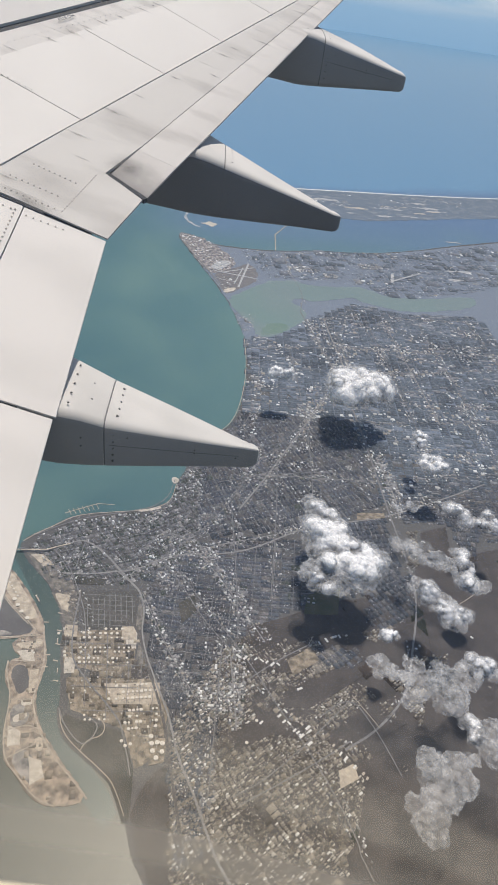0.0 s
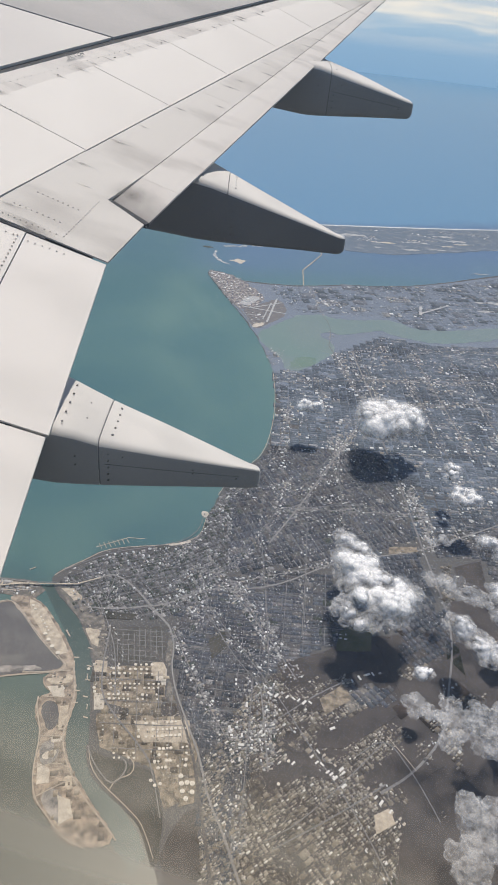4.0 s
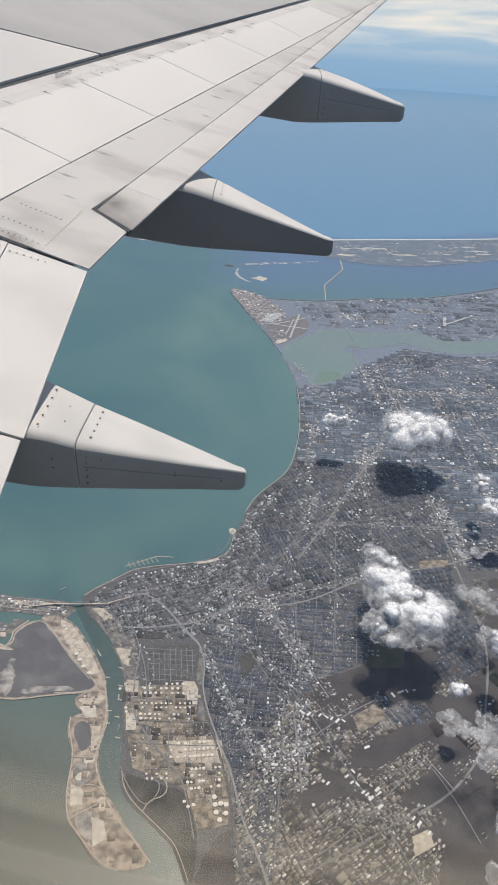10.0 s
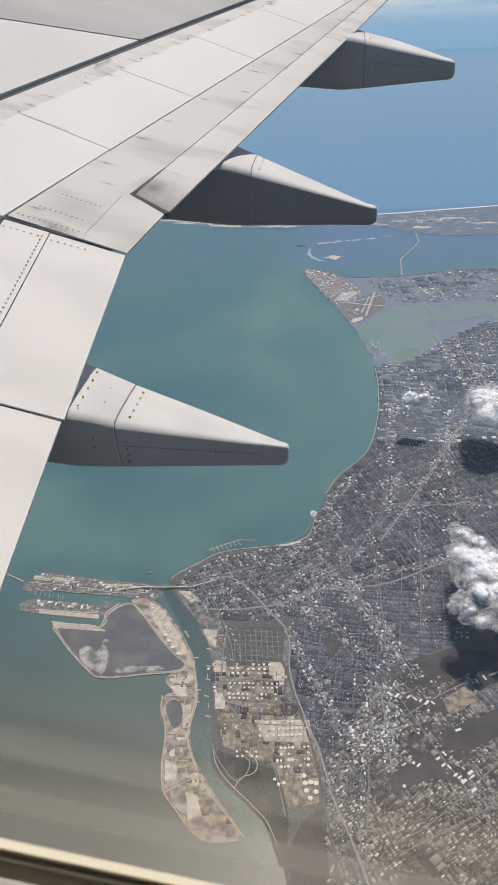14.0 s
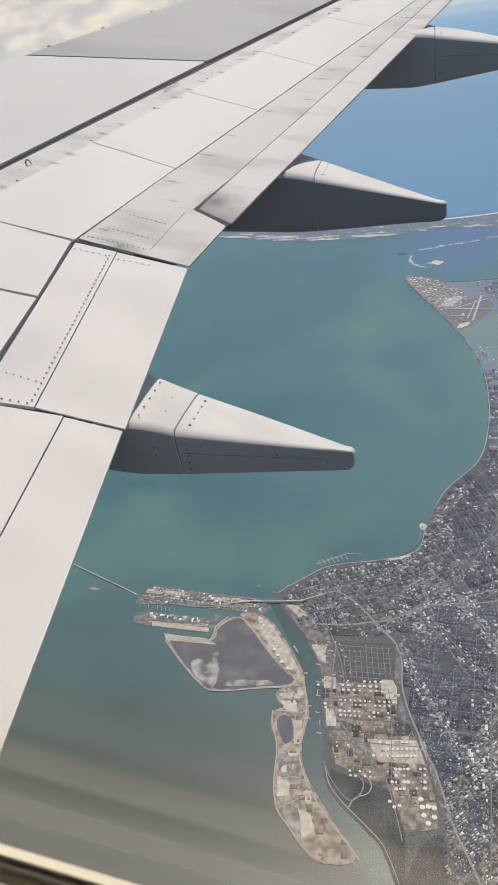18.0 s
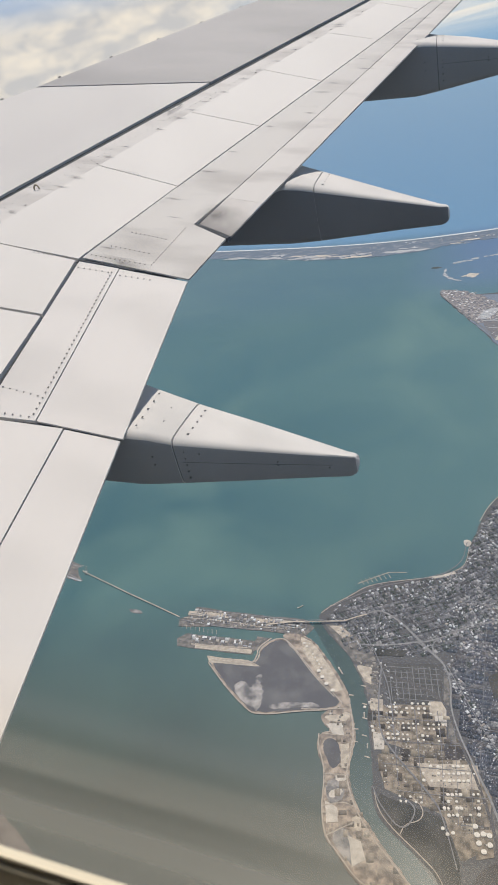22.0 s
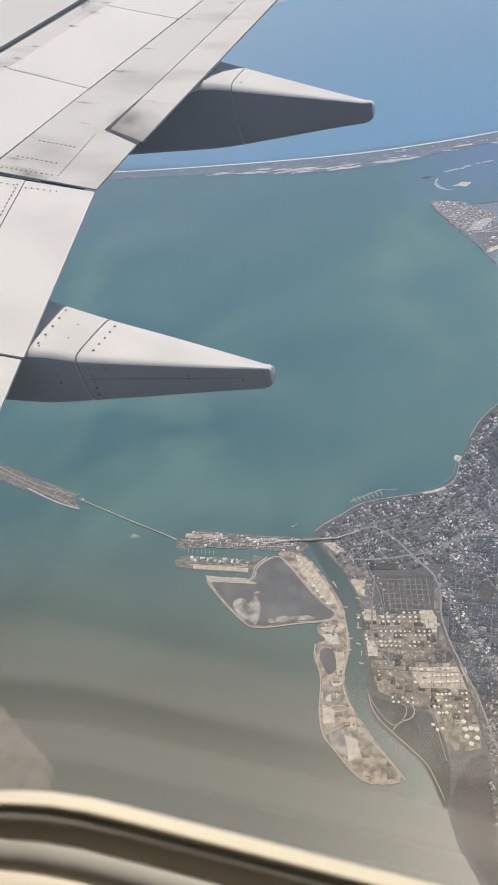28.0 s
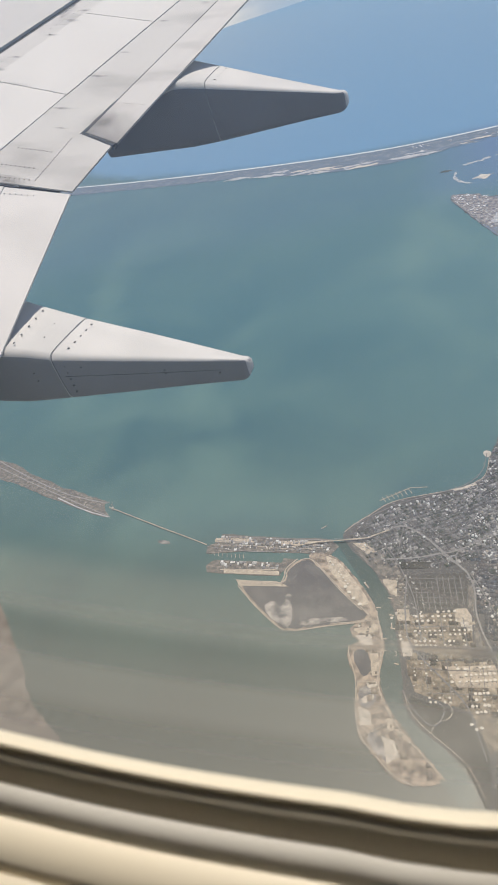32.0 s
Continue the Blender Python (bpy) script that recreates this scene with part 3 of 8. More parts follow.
land("graded_ground", [(1.75, 27.0), (2.3, 27.9), (2.75, 27.7), (2.35, 26.9), (2.1, 26.6)], 0.24, PALESAND, "bare tan ground beside the hangars", 0.06, 0.06, 12, 0.0)
BARRIER = [(-30, 40.2), (-14, 39.6), (-10.1, 39.1), (-8.5, 38.5), (-5.8, 37.6), (-2.3, 37.4), (-0.5, 37.6), (0.6, 38.1), (2.0, 38.8), (3.2, 38.6), (4.6, 38.1), (5.5, 37.0), (7.5, 36.3), (9.5, 36.2), (12.5, 37.4),
           (16.4, 38.8), (22, 40.2), (23, 45.2), (17.8, 44.0), (12.6, 42.9), (8.4, 42.0), (4.0, 40.7), (0.16, 40.3), (-3.3, 40.2), (-12, 41.2), (-30, 42.2)]
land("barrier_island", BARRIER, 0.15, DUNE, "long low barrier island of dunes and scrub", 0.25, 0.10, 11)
bm = bmesh.new()
ribbon(bm, [(-30, 42.3), (-12, 41.25), (-3.3, 40.25), (0.16, 40.35), (4.0, 40.7), (8.4, 42.0), (12.6, 42.95), (17.8, 44.05), (23, 45.25)], 0.22, 0.2)
tagged(mesh_object("barrier_beach", bm, mat("surf_and_sand", (0.66, 0.68, 0.68), 0.8, 0, (0.52, 0.53, 0.52), 0.3)), "pale sand beach along the open sea", "beach", "", "structure")
rng = random.Random(5)
for i in range(16):
    if i in (5, 9, 12):
        continue
    u = i / 15
    cx, cy = 1.15 + 3.5 * u, 34.75 + 1.5 * u + rng.uniform(-0.08, 0.08)
    r = 0.055 + 0.045 * rng.random()
    land("spoil_islet", [(cx - r * 1.5, cy - 0.4 * r), (cx - r * 1.1, cy + 1.6 * r), (cx + r * 1.2, cy + 1.9 * r), (cx + r * 1.5, cy), (cx + 0.2 * r, cy - 1.2 * r)], 0.12, PALESAND, "small sandy islet in the lagoon", 0.06, 0.05, i, -0.2, "islet", 0)
land("spoil_islet", [(0.0, 34.3), (0.3, 34.5), (0.65, 34.3), (0.35, 34.15)], 0.12, COAST_FAR, "dark scrubby islet in the lagoon", 0.06, 0.04, 19, -0.2, "islet")
land("sand_spit", [(1.29, 32.5), (1.6, 32.7), (1.75, 33.0), (1.95, 32.75), (2.35, 32.8), (2.0, 32.5), (1.86, 32.1), (1.7, 32.45)], 0.12, BEACH, "pale sand spit in the lagoon", 0.06, 0.06, 21)
land("sand_spit", [(0.80, 33.98), (0.70, 33.9), (0.57, 33.1), (0.94, 32.12), (1.5, 31.78), (1.03, 32.25), (0.68, 33.1)], 0.12, PALESAND, "thin curved sand spit in the lagoon", 0.06, 0.04, 22)
for k, (cx, cy, r) in enumerate(((9.5, 38.6, 0.5), (11.5, 39.2, 0.7), (13.8, 40.2, 0.8), (13.6, 33.6, 0.5), (12.7, 29.0, 0.6), (12.4, 27.8, 0.5), (-6, 38.5, 0.6), (-3.5, 38.2, 0.7), (-1.2, 38.5, 0.6), (1.6, 38.4, 0.5), (3.9, 38.6, 0.7), (5.2, 39.3, 0.5), (-8.3, 39.3, 0.6))):
    r *= 0.62
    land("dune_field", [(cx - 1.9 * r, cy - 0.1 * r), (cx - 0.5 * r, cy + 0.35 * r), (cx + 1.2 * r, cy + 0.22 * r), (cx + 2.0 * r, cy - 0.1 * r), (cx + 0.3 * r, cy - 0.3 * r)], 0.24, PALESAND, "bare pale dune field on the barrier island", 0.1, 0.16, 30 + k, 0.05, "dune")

# bare sand flats along the island's bay side, and small blowouts among the scrub
drng = random.Random(17)
for k in range(46):
    cx = drng.uniform(-11, 2) if k < 28 else drng.uniform(2, 15)
    shore_y = float(np.interp(cx, (-14, -8.5, -5.8, -2.3, 0.6, 2.0, 5.5, 9.5, 16), (39.6, 38.5, 37.6, 37.4, 38.1, 38.8, 37.0, 36.2, 38.6)))
    cy = shore_y + (abs(drng.gauss(0.25, 0.35)) if k < 28 else drng.uniform(0.6, 3.6))
    r = drng.uniform(0.16, 0.46) * (1.0 if k < 28 else 0.8)
    ring = [(cx + r * (2.1 * math.cos(a)) * drng.uniform(0.5, 1.2), cy + 0.42 * r * math.sin(a) * drng.uniform(0.5, 1.3)) for a in [math.tau * i / 9 for i in range(9)]]
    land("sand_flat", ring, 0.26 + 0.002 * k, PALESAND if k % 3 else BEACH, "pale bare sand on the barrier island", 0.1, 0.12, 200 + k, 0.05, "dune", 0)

bm = bmesh.new()
ribbon(bm, [(-2.02, 9.62), (-1.75, 9.15), (-1.3, 8.35), (-1.12, 7.6), (-1.03, 6.9), (-1.04, 6.3), (-0.72, 5.65), (-0.2, 5.05), (0.4, 4.5)], 0.40, 0.035, 0.1)
tagged(mesh_object("ship_channel", bm, mat("deep_channel_water", (0.034, 0.066, 0.064), 0.36, 0, (0.046, 0.080, 0.074), 0.25, 0, 1, 0, 5, 0.35)), "dark green water of the dredged ship channel", "channel", "", "structure")

# the port island between the ship channel and the shallow bay
land("port_strip", [(-4.74, 9.58), (-3.4, 9.6), (-2.34, 9.64), (-2.14, 9.44), (-2.28, 9.2), (-3.31, 9.17), (-4.12, 9.12), (-4.96, 8.94), (-4.99, 9.15), (-4.75, 9.35)], 0.14, PORT, "narrow built-up port strip beside the ship channel", 0.05, 0.012, 41, soft=0)
land("dock_arm", [(-4.91, 8.61), (-4.75, 8.79), (-3.33, 8.87), (-3.3, 9.0), (-3.05, 9.0), (-3.1, 8.7), (-3.3, 8.62), (-3.33, 8.50), (-4.51, 8.42), (-4.86, 8.42)], 0.13, PORT, "grey concrete dock arm", 0.05, 0.006, 42, soft=0)
land("dock_platform", [(-4.53, 8.56), (-3.36, 8.63), (-3.35, 8.52), (-4.51, 8.44)], 0.2, DOCK, "tan paved dock platform", 0.05, 0.003, 122, 0.1, "dock", soft=0)
land("dyke_arm", [(-4.23, 8.30), (-3.39, 8.35), (-3.13, 8.24), (-4.13, 8.14)], 0.2, DOCK, "tan sand bank beside the spoil pond", 0.05, 0.008, 123, 0.0, "bank", soft=0)
SPOIL = [(-4.16, 8.13), (-4.06, 8.27), (-3.28, 8.29), (-3.18, 8.45), (-3.2, 8.67), (-2.98, 8.98), (-2.71, 9.06), (-2.43, 8.76), (-2.04, 8.27), (-1.57, 7.83), (-1.4, 7.65), (-1.74, 7.47),
         (-2.22, 7.37), (-3.04, 7.13), (-3.29, 7.27), (-3.68, 7.61)]
land("spoil_dyke", SPOIL, 0.15, DREDGE, "pale dyke round a dredge spoil pond", 0.05, 0.012, 43)
mid = np.mean(SPOIL, axis=0)
land("spoil_pond", [tuple(mid + (np.array(p) - mid) * 0.955) for p in SPOIL], 0.19, SILT, "grey silt-filled dredge spoil pond", 0.05, 0.012, 44, 0.0, "pond")
land("silt_fan", [(-3.13, 7.22), (-3.26, 7.45), (-3.30, 7.65), (-3.19, 7.85), (-3.16, 8.03), (-3.04, 8.08), (-3.0, 7.85), (-2.94, 7.62), (-3.0, 7.22)], 0.22, PALE, "pale fan of dried silt", 0.04, 0.03, 45, 0.1, "silt")
land("channel_island", [(-2.28, 9.22), (-1.89, 8.81), (-1.57, 8.31), (-1.37, 8.02), (-1.28, 7.73), (-1.15, 7.17), (-1.17, 6.85), (-1.24, 6.34), (-1.17, 6.06), (-1.0, 5.75), (-0.7, 5.4), (-0.36, 5.1),
                        (-0.08, 4.78), (-0.59, 4.62), (-1.0, 4.72), (-1.33, 5.0), (-1.59, 5.22), (-1.69, 5.63), (-1.66, 6.28), (-1.84, 6.75), (-1.82, 6.99), (-1.59, 7.09), (-1.78, 7.2), (-1.82, 7.42),
                        (-1.4, 7.63), (-1.57, 7.81), (-2.04, 8.25), (-2.43, 8.74), (-2.8, 9.1), (-2.7, 9.2)], 0.16, DREDGE, "sandy dredged island along the ship channel", 0.04, 0.02, 46)
for k, pts in enumerate((((-1.74, 6.85), (-1.5, 6.95), (-1.36, 6.6), (-1.5, 6.35), (-1.62, 6.45)), ((-1.6, 6.15), (-1.35, 6.2), (-1.28, 5.9), (-1.5, 5.75), (-1.6, 5.85)), ((-1.5, 5.3), (-1.25, 5.5), (-1.0, 5.2), (-1.05, 4.9), (-1.3, 5.05)))):
    land("settling_pond", list(pts), 0.21, (SILT, PALE, PALE)[k], "grey settling pond on the dredged island", 0.04, 0.02, 50 + k, 0.1, "pond")
for k, (pts, m_, lab) in enumerate(((((-1.80, 7.35), (-1.5, 7.42), (-1.3, 7.55), (-1.28, 7.35), (-1.6, 7.22)), DOCK, "tan graded ground on the dredged island"), (((-1.5, 6.3), (-1.28, 6.34), (-1.25, 6.2), (-1.45, 6.15)), BEACH, "pale sand heap on the dredged island"),
                                   (((-1.58, 5.95), (-1.36, 6.08), (-1.3, 5.98), (-1.52, 5.84)), BEACH, "pale sand strip on the dredged island"), (((-1.16, 5.6), (-1.02, 5.7), (-0.9, 5.5), (-1.05, 5.42)), DOCK, "tan yard on the dredged island"),
                                   (((-2.9, 7.3), (-2.3, 7.42), (-1.8, 7.52), (-2.0, 7.6), (-2.6, 7.5)), PALE, "pale dried silt along the dyke"), (((-3.6, 7.65), (-3.3, 7.32), (-3.1, 7.3), (-3.2, 7.6), (-3.4, 7.9)), PALE, "pale dried silt at the dyke's corner"),
                                   (((-2.6, 8.9), (-2.3, 8.6), (-2.05, 8.3), (-2.2, 8.25), (-2.5, 8.55)), SILT, "grey wet silt by the quay"))):
    land("silt_patch", list(pts), 0.235 + 0.003 * k, m_, lab, 0.03, 0.02, 110 + k, 0.1, "ground")
for k, (pts, m_, lab) in enumerate(((((-1.72, 7.2), (-1.42, 7.28), (-1.36, 7.05), (-1.55, 7.0)), BEACH, "pale graded sand on the dredged island"), (((-1.42, 6.85), (-1.26, 6.9), (-1.25, 6.45), (-1.36, 6.4)), DOCK, "tan storage strip beside the channel"),
                                   (((-1.62, 5.8), (-1.4, 5.72), (-1.36, 5.5), (-1.58, 5.45)), BEACH, "pale sand heap on the dredged island"), (((-1.2, 5.35), (-0.95, 5.3), (-0.85, 5.05), (-1.1, 4.9)), BEACH, "pale sand flat on the dredged island"),
                                   (((-4.85, 9.42), (-4.0, 9.5), (-4.0, 9.38), (-4.85, 9.3)), DOCK, "tan paved yard on the port strip"), (((-3.4, 9.5), (-2.6, 9.56), (-2.6, 9.42), (-3.4, 9.36)), DOCK, "tan paved yard on the port strip"),
                                   (((-1.85, 9.55), (-1.6, 9.6), (-1.35, 9.35), (-1.55, 9.25)), DOCK, "tan dock yard below the bridge"), (((-1.22, 8.6), (-0.95, 8.62), (-0.92, 8.2), (-1.05, 8.25)), DOCK, "tan dock yard along the channel"), (((-0.92, 7.9), (-0.7, 7.92), (-0.68, 7.66), (-0.9, 7.64)), DOCK, "tan dock yard along the channel"),
                                   (((-0.84, 7.2), (-0.66, 7.2), (-0.64, 6.9), (-0.8, 6.86)), BEACH, "pale bare yard along the channel"))):
    land("made_ground", list(pts), 0.256 + 0.003 * k, m_, lab, 0.03, 0.012, 150 + k, 0.1, "ground", 0)
land("tank_quay", [(-2.4, 9.15), (-2.15, 9.05), (-1.95, 8.8), (-1.62, 8.3), (-1.45, 8.0), (-1.6, 7.9), (-1.95, 8.3), (-2.3, 8.75)], 0.22, DOCK, "pale tank terminal quay on the ship channel", 0.05, 0.006, 54, 0.1, "quay", soft=0)
land("north_peninsula", [(-12, 11.6), (-9.26, 10.6), (-8.63, 10.54), (-8.03, 10.37), (-7.57, 10.29), (-7.69, 10.15), (-7.3, 9.71), (-8.08, 9.83), (-9.12, 10.18), (-12, 10.8)], 0.14, PORT, "far low grey peninsula across the bay", 0.05, 0.03, 55)
for k, pts in enumerate((((-12, 11.2), (-9.16, 10.34), (-8.35, 10.09), (-7.36, 9.77)), ((-12, 11.4), (-9.2, 10.44), (-8.23, 10.27), (-7.6, 10.22)), ((-9.1, 10.22), (-8.1, 9.88), (-7.4, 9.76)))):
    bm = bmesh.new()
    ribbon(bm, pts, 0.035 if k else 0.028, 0.26 + 0.004 * k, 0.1)
    tagged(mesh_object("peninsula_road", bm, CONCRETE if k < 2 else PALESAND), "pale road and sand edge on the peninsula", "road", "", "structure")
land("north_shore", [(-18, 14), (-11.0, 8.4), (-9.6, 7.12), (-9.15, 6.66), (-8.6, 6.02), (-8.2, 5.53), (-7.7, 5.17), (-6.9, 4.6), (-6.0, 3.6), (-5.4, -2), (-19, -2)], 0.12, mat("dry_pasture", (0.125, 0.108, 0.10), 0.95, 0, (0.20, 0.175, 0.155), 0.16, 0, 1, 0, 10, 0.05), "pale brown farmland on the far shore of the shallow bay", 0.08, 0.03, 56)
land("causeway_islet", [(-6.1, 9.2), (-5.85, 9.22), (-5.75, 9.12), (-6.0, 9.08)], 0.13, PALE, "tiny pale islet beside the causeway", 0.04, 0.02, 57)

land("farm_plain", list(((2.45, 7.5), (2.95, 8.15), (4.4, 8.85), (5.0, 9.0), (6.3, 9.1), (7.0, 9.9), (8.5, 10.3), (14, 11), (14, -5), (3.2, -5), (2.2, 3.2), (0.95, 4.55), (0.85, 4.75), (1.42, 5.5), (1.75, 5.2), (1.9, 6.2))), 0.128, FIELD, "dark brown plain at the edge of the city", 0.06, 0.02, 59, 0.0, "ground")
# fields, yards and marsh laid out on the plain
PATCHES = (
    ("dock_ground", PORT, ((-1.95, 9.62), (-1.5, 9.55), (-1.0, 9.1), (-0.85, 8.78), (-1.27, 8.68), (-1.62, 9.12)), "grey dock ground by the bridge"),
    ("dock_ground", PORT, ((0.22, 8.9), (0.33, 8.62), (0.41, 8.2), (0.36, 8.0), (0.22, 8.0)), "grey lots beside the freeway"),
    ("dock_ground", PORT, ((0.36, 7.9), (0.55, 7.45), (0.88, 6.98), (1.34, 6.4), (1.6, 5.7), (1.42, 5.5), (1.38, 6.4), (0.9, 7.02), (0.36, 7.3)), "grey lots along the railway"),
    ("dock_ground", PORT, ((-1.3, 8.62), (-0.82, 8.75), (-0.78, 7.9), (-0.70, 7.2), (-0.82, 6.85), (-0.88, 7.2), (-0.93, 7.78), (-1.06, 8.22)), "grey and tan dock ground along the ship channel"),
    ("refinery_yard", YARD, ((-0.93, 7.75), (0.22, 7.98), (0.34, 7.27), (0.02, 6.92), (-0.85, 7.08)), "tan refinery yard"),
    ("refinery_yard", YARD, ((-0.05, 6.88), (0.9, 7.0), (1.36, 6.43), (1.34, 5.58), (0.77, 5.34), (0.33, 5.93), (-0.6, 6.2), (-0.75, 6.8)), "tan refinery yard with bare earth"),
        ("bare_lot", BEACH, ((0.3, 7.95), (0.05, 7.92), (0.1, 7.6), (0.32, 7.55)), "bare sandy lot beside the tanks"),
    ("marsh", MARSH, ((-0.65, 6.1), (0.3, 5.9), (0.75, 5.3), (0.9, 4.6), (0.75, 4.5), (0.0, 5.25), (-0.45, 5.6), (-0.75, 6.0)), "dark marsh pond by the channel"),
    ("block_grid", mat("worn_blocks", (0.085, 0.083, 0.076), 0.9, 0, (0.12, 0.115, 0.11), 0.3, 0, 1, 0, 8, 0.1), ((-0.76, 8.75), (0.2, 8.92), (0.2, 7.99), (-0.6, 7.86)), "old city blocks cleared of houses"),
    ("fallow_field", FIELD, ((3.69, 7.36), (4.82, 7.8), (5.17, 7.27), (4.16, 6.59), (3.69, 6.58)), "bare brown fallow field"),
    ("fallow_field", FIELD, ((4.33, 6.29), (5.11, 6.72), (5.57, 6.02), (4.79, 5.38)), "bare brown fallow field between sheds"),
    ("fallow_field", FIELD, ((5.1, 6.0), (6.39, 6.53), (8.4, 8.4), (12, 8), (12, 2), (4.7, 2), (4.9, 4.1)), "wide bare brown farmland"),
    ("fallow_field", FIELD, ((6.94, 10.91), (7.6, 11.1), (7.48, 10.05), (6.9, 10.04)), "bare brown field beside the highway"),
    ("fallow_field", FIELD, ((2.9, 8.2), (4.4, 8.8), (4.6, 8.2), (3.2, 7.6)), "bare brown field at the edge of the city"),
    ("fallow_field", FIELD, ((4.9, 8.9), (6.3, 9.0), (6.2, 7.4), (5.3, 7.5)), "brown fields and paddocks"),
    ("fallow_field", FIELD, ((6.6, 9.9), (8.4, 10.0), (10, 8), (6.5, 7.2)), "brown fields and paddocks beyond the highway"),
    ("green_park", mat("dry_grass", (0.075, 0.085, 0.045), 0.95, 0, (0.12, 0.115, 0.075), 0.2), ((4.2, 9.1), (4.9, 9.3), (4.8, 8.6), (4.1, 8.6)), "dry green playing field"),
    ("bare_lot", PORT, ((4.1, 7.6), (4.75, 7.9), (4.95, 7.6), (4.3, 7.25)), "tan graded lot with a track"),
    ("fallow_field", FIELD, ((2.87, 7.48), (3.47, 7.82), (3.81, 7.67), (3.14, 7.03)), "bare brown field behind the sheds"),
    ("fallow_field", FIELD, ((2.74, 6.12), (3.28, 6.33), (3.47, 6.07), (2.88, 5.74)), "bare brown field among the sheds"),
    ("fallow_field", FIELD, ((3.40, 7.48), (4.12, 7.92), (4.16, 7.72), (3.55, 7.24)), "bare brown field behind a row of sheds"),
    ("fallow_field", FIELD, ((4.14, 6.91), (4.9, 7.45), (5.14, 7.24), (4.37, 6.70)), "bare brown field between rows of sheds"),
    ("fallow_field", FIELD, ((4.95, 6.50), (5.6, 6.84), (5.82, 6.38), (5.23, 6.06)), "dark fallow field beside the sheds"),
    ("fallow_field", FIELD, ((3.09, 6.62), (3.61, 6.37), (4.1, 6.28), (4.03, 6.04), (3.3, 6.1)), "dark waste ground among the sheds"),
    ("city_park", MARSH, ((1.30, 8.72), (1.66, 9.02), (1.76, 8.62), (1.42, 8.25)), "dark tree-covered park"),
    ("city_park", MARSH, ((-0.95, 9.1), (-0.35, 9.15), (-0.4, 8.98), (-0.9, 8.92)), "dark park beside the highway"),
    ("bare_lot", YARD, ((3.74, 7.51), (4.22, 7.84), (4.34, 7.52), (3.86, 7.2)), "tan graded yard"),
    ("bare_lot", DOCK, ((4.62, 5.55), (4.86, 5.67), (4.95, 5.44), (4.65, 5.26)), "tan graded yard among fields"),
    ("bare_lot", YARD, ((5.5, 11.38), (6.2, 11.45), (6.2, 11.62), (5.55, 11.62)), "tan bare lot beside the highway"),
    ("beach", BEACH, ((0.0, 11.34), (0.5, 11.57), (0.55, 11.5), (0.05, 11.28)), "pale city beach"),
)
for k, (nm, m, pts, lab) in enumerate(PATCHES):
    land(nm, list(pts), 0.155 + 0.006 * k, m, lab, 0.06, 0.01, 60 + k, 0.1, soft=0)

DYKE = mat("pale_dyke", (0.46, 0.40, 0.33), 0.9, 0, (0.34, 0.30, 0.25), 0.8)
TRACKS = (
    (0.022, SPOIL + SPOIL[:1]), (0.02, [(-2.71, 9.02), (-2.43, 8.72), (-2.04, 8.22), (-1.6, 7.8)]),
    (0.024, [(-1.82, 6.98), (-1.82, 6.76), (-1.65, 6.3), (-1.68, 5.65), (-1.58, 5.25), (-1.32, 5.03), (-1.0, 4.75), (-0.6, 4.65)]),
    (0.02, [(-1.6, 7.07), (-1.8, 6.99), (-1.45, 7.02)]), (0.03, [(-1.3, 7.7), (-1.19, 7.17), (-1.21, 6.85), (-1.28, 6.34), (-1.21, 6.06), (-1.05, 5.72), (-0.75, 5.38), (-0.42, 5.08), (-0.12, 4.8)]),
    (0.018, [(-1.66, 6.25), (-1.3, 6.3)]), (0.018, [(-1.68, 5.7), (-1.3, 5.85), (-1.1, 5.8)]), (0.016, [(-1.6, 5.25), (-1.1, 5.55)]), (0.02, [(-2.2, 7.42), (-1.8, 7.48), (-1.35, 7.6)]),
    (0.03, [(-4.1, 8.2), (-3.3, 8.24), (-3.22, 8.5), (-3.24, 8.7), (-3.0, 9.0)]),
    (0.016, [(-0.78, 6.18), (-0.68, 5.82), (-0.46, 5.58), (0.0, 5.26), (0.4, 4.95), (0.75, 4.62)]), (0.016, [(-0.35, 5.52), (-0.28, 5.7), (-0.05, 5.8), (-0.02, 6.0), (-0.2, 6.15)]),
    (0.03, [(-4.6, 8.52), (-3.4, 8.66)]), (0.024, [(-4.9, 9.2), (-4.0, 9.3), (-3.1, 9.25), (-2.4, 9.4)]),
    (0.02, [(0.95, 12.45), (0.83, 11.84), (0.55, 11.57), (0.05, 11.33), (-0.68, 11.07), (-1.16, 10.86), (-1.44, 10.54), (-1.82, 10.16), (-2.04, 9.87)]),
    (0.02, [(2.95, 20.5), (2.98, 18.9), (2.85, 17.06), (2.56, 15.5), (2.2, 14.9), (1.6, 14.16), (1.28, 13.4)]),
    (0.014, [(4.93, 6.85), (5.2, 6.5), (5.36, 6.28)]), (0.014, [(6.9, 8.6), (7.3, 8.8), (7.8, 9.1)]),
)
for k, (w, pts) in enumerate(TRACKS):
    bm = bmesh.new()
    ribbon(bm, pts, w, 0.27 + 0.004 * k, 0.1)
    tagged(mesh_object("dyke_track", bm, DYKE), "pale sandy dyke with a track on it", "dyke", "", "structure")

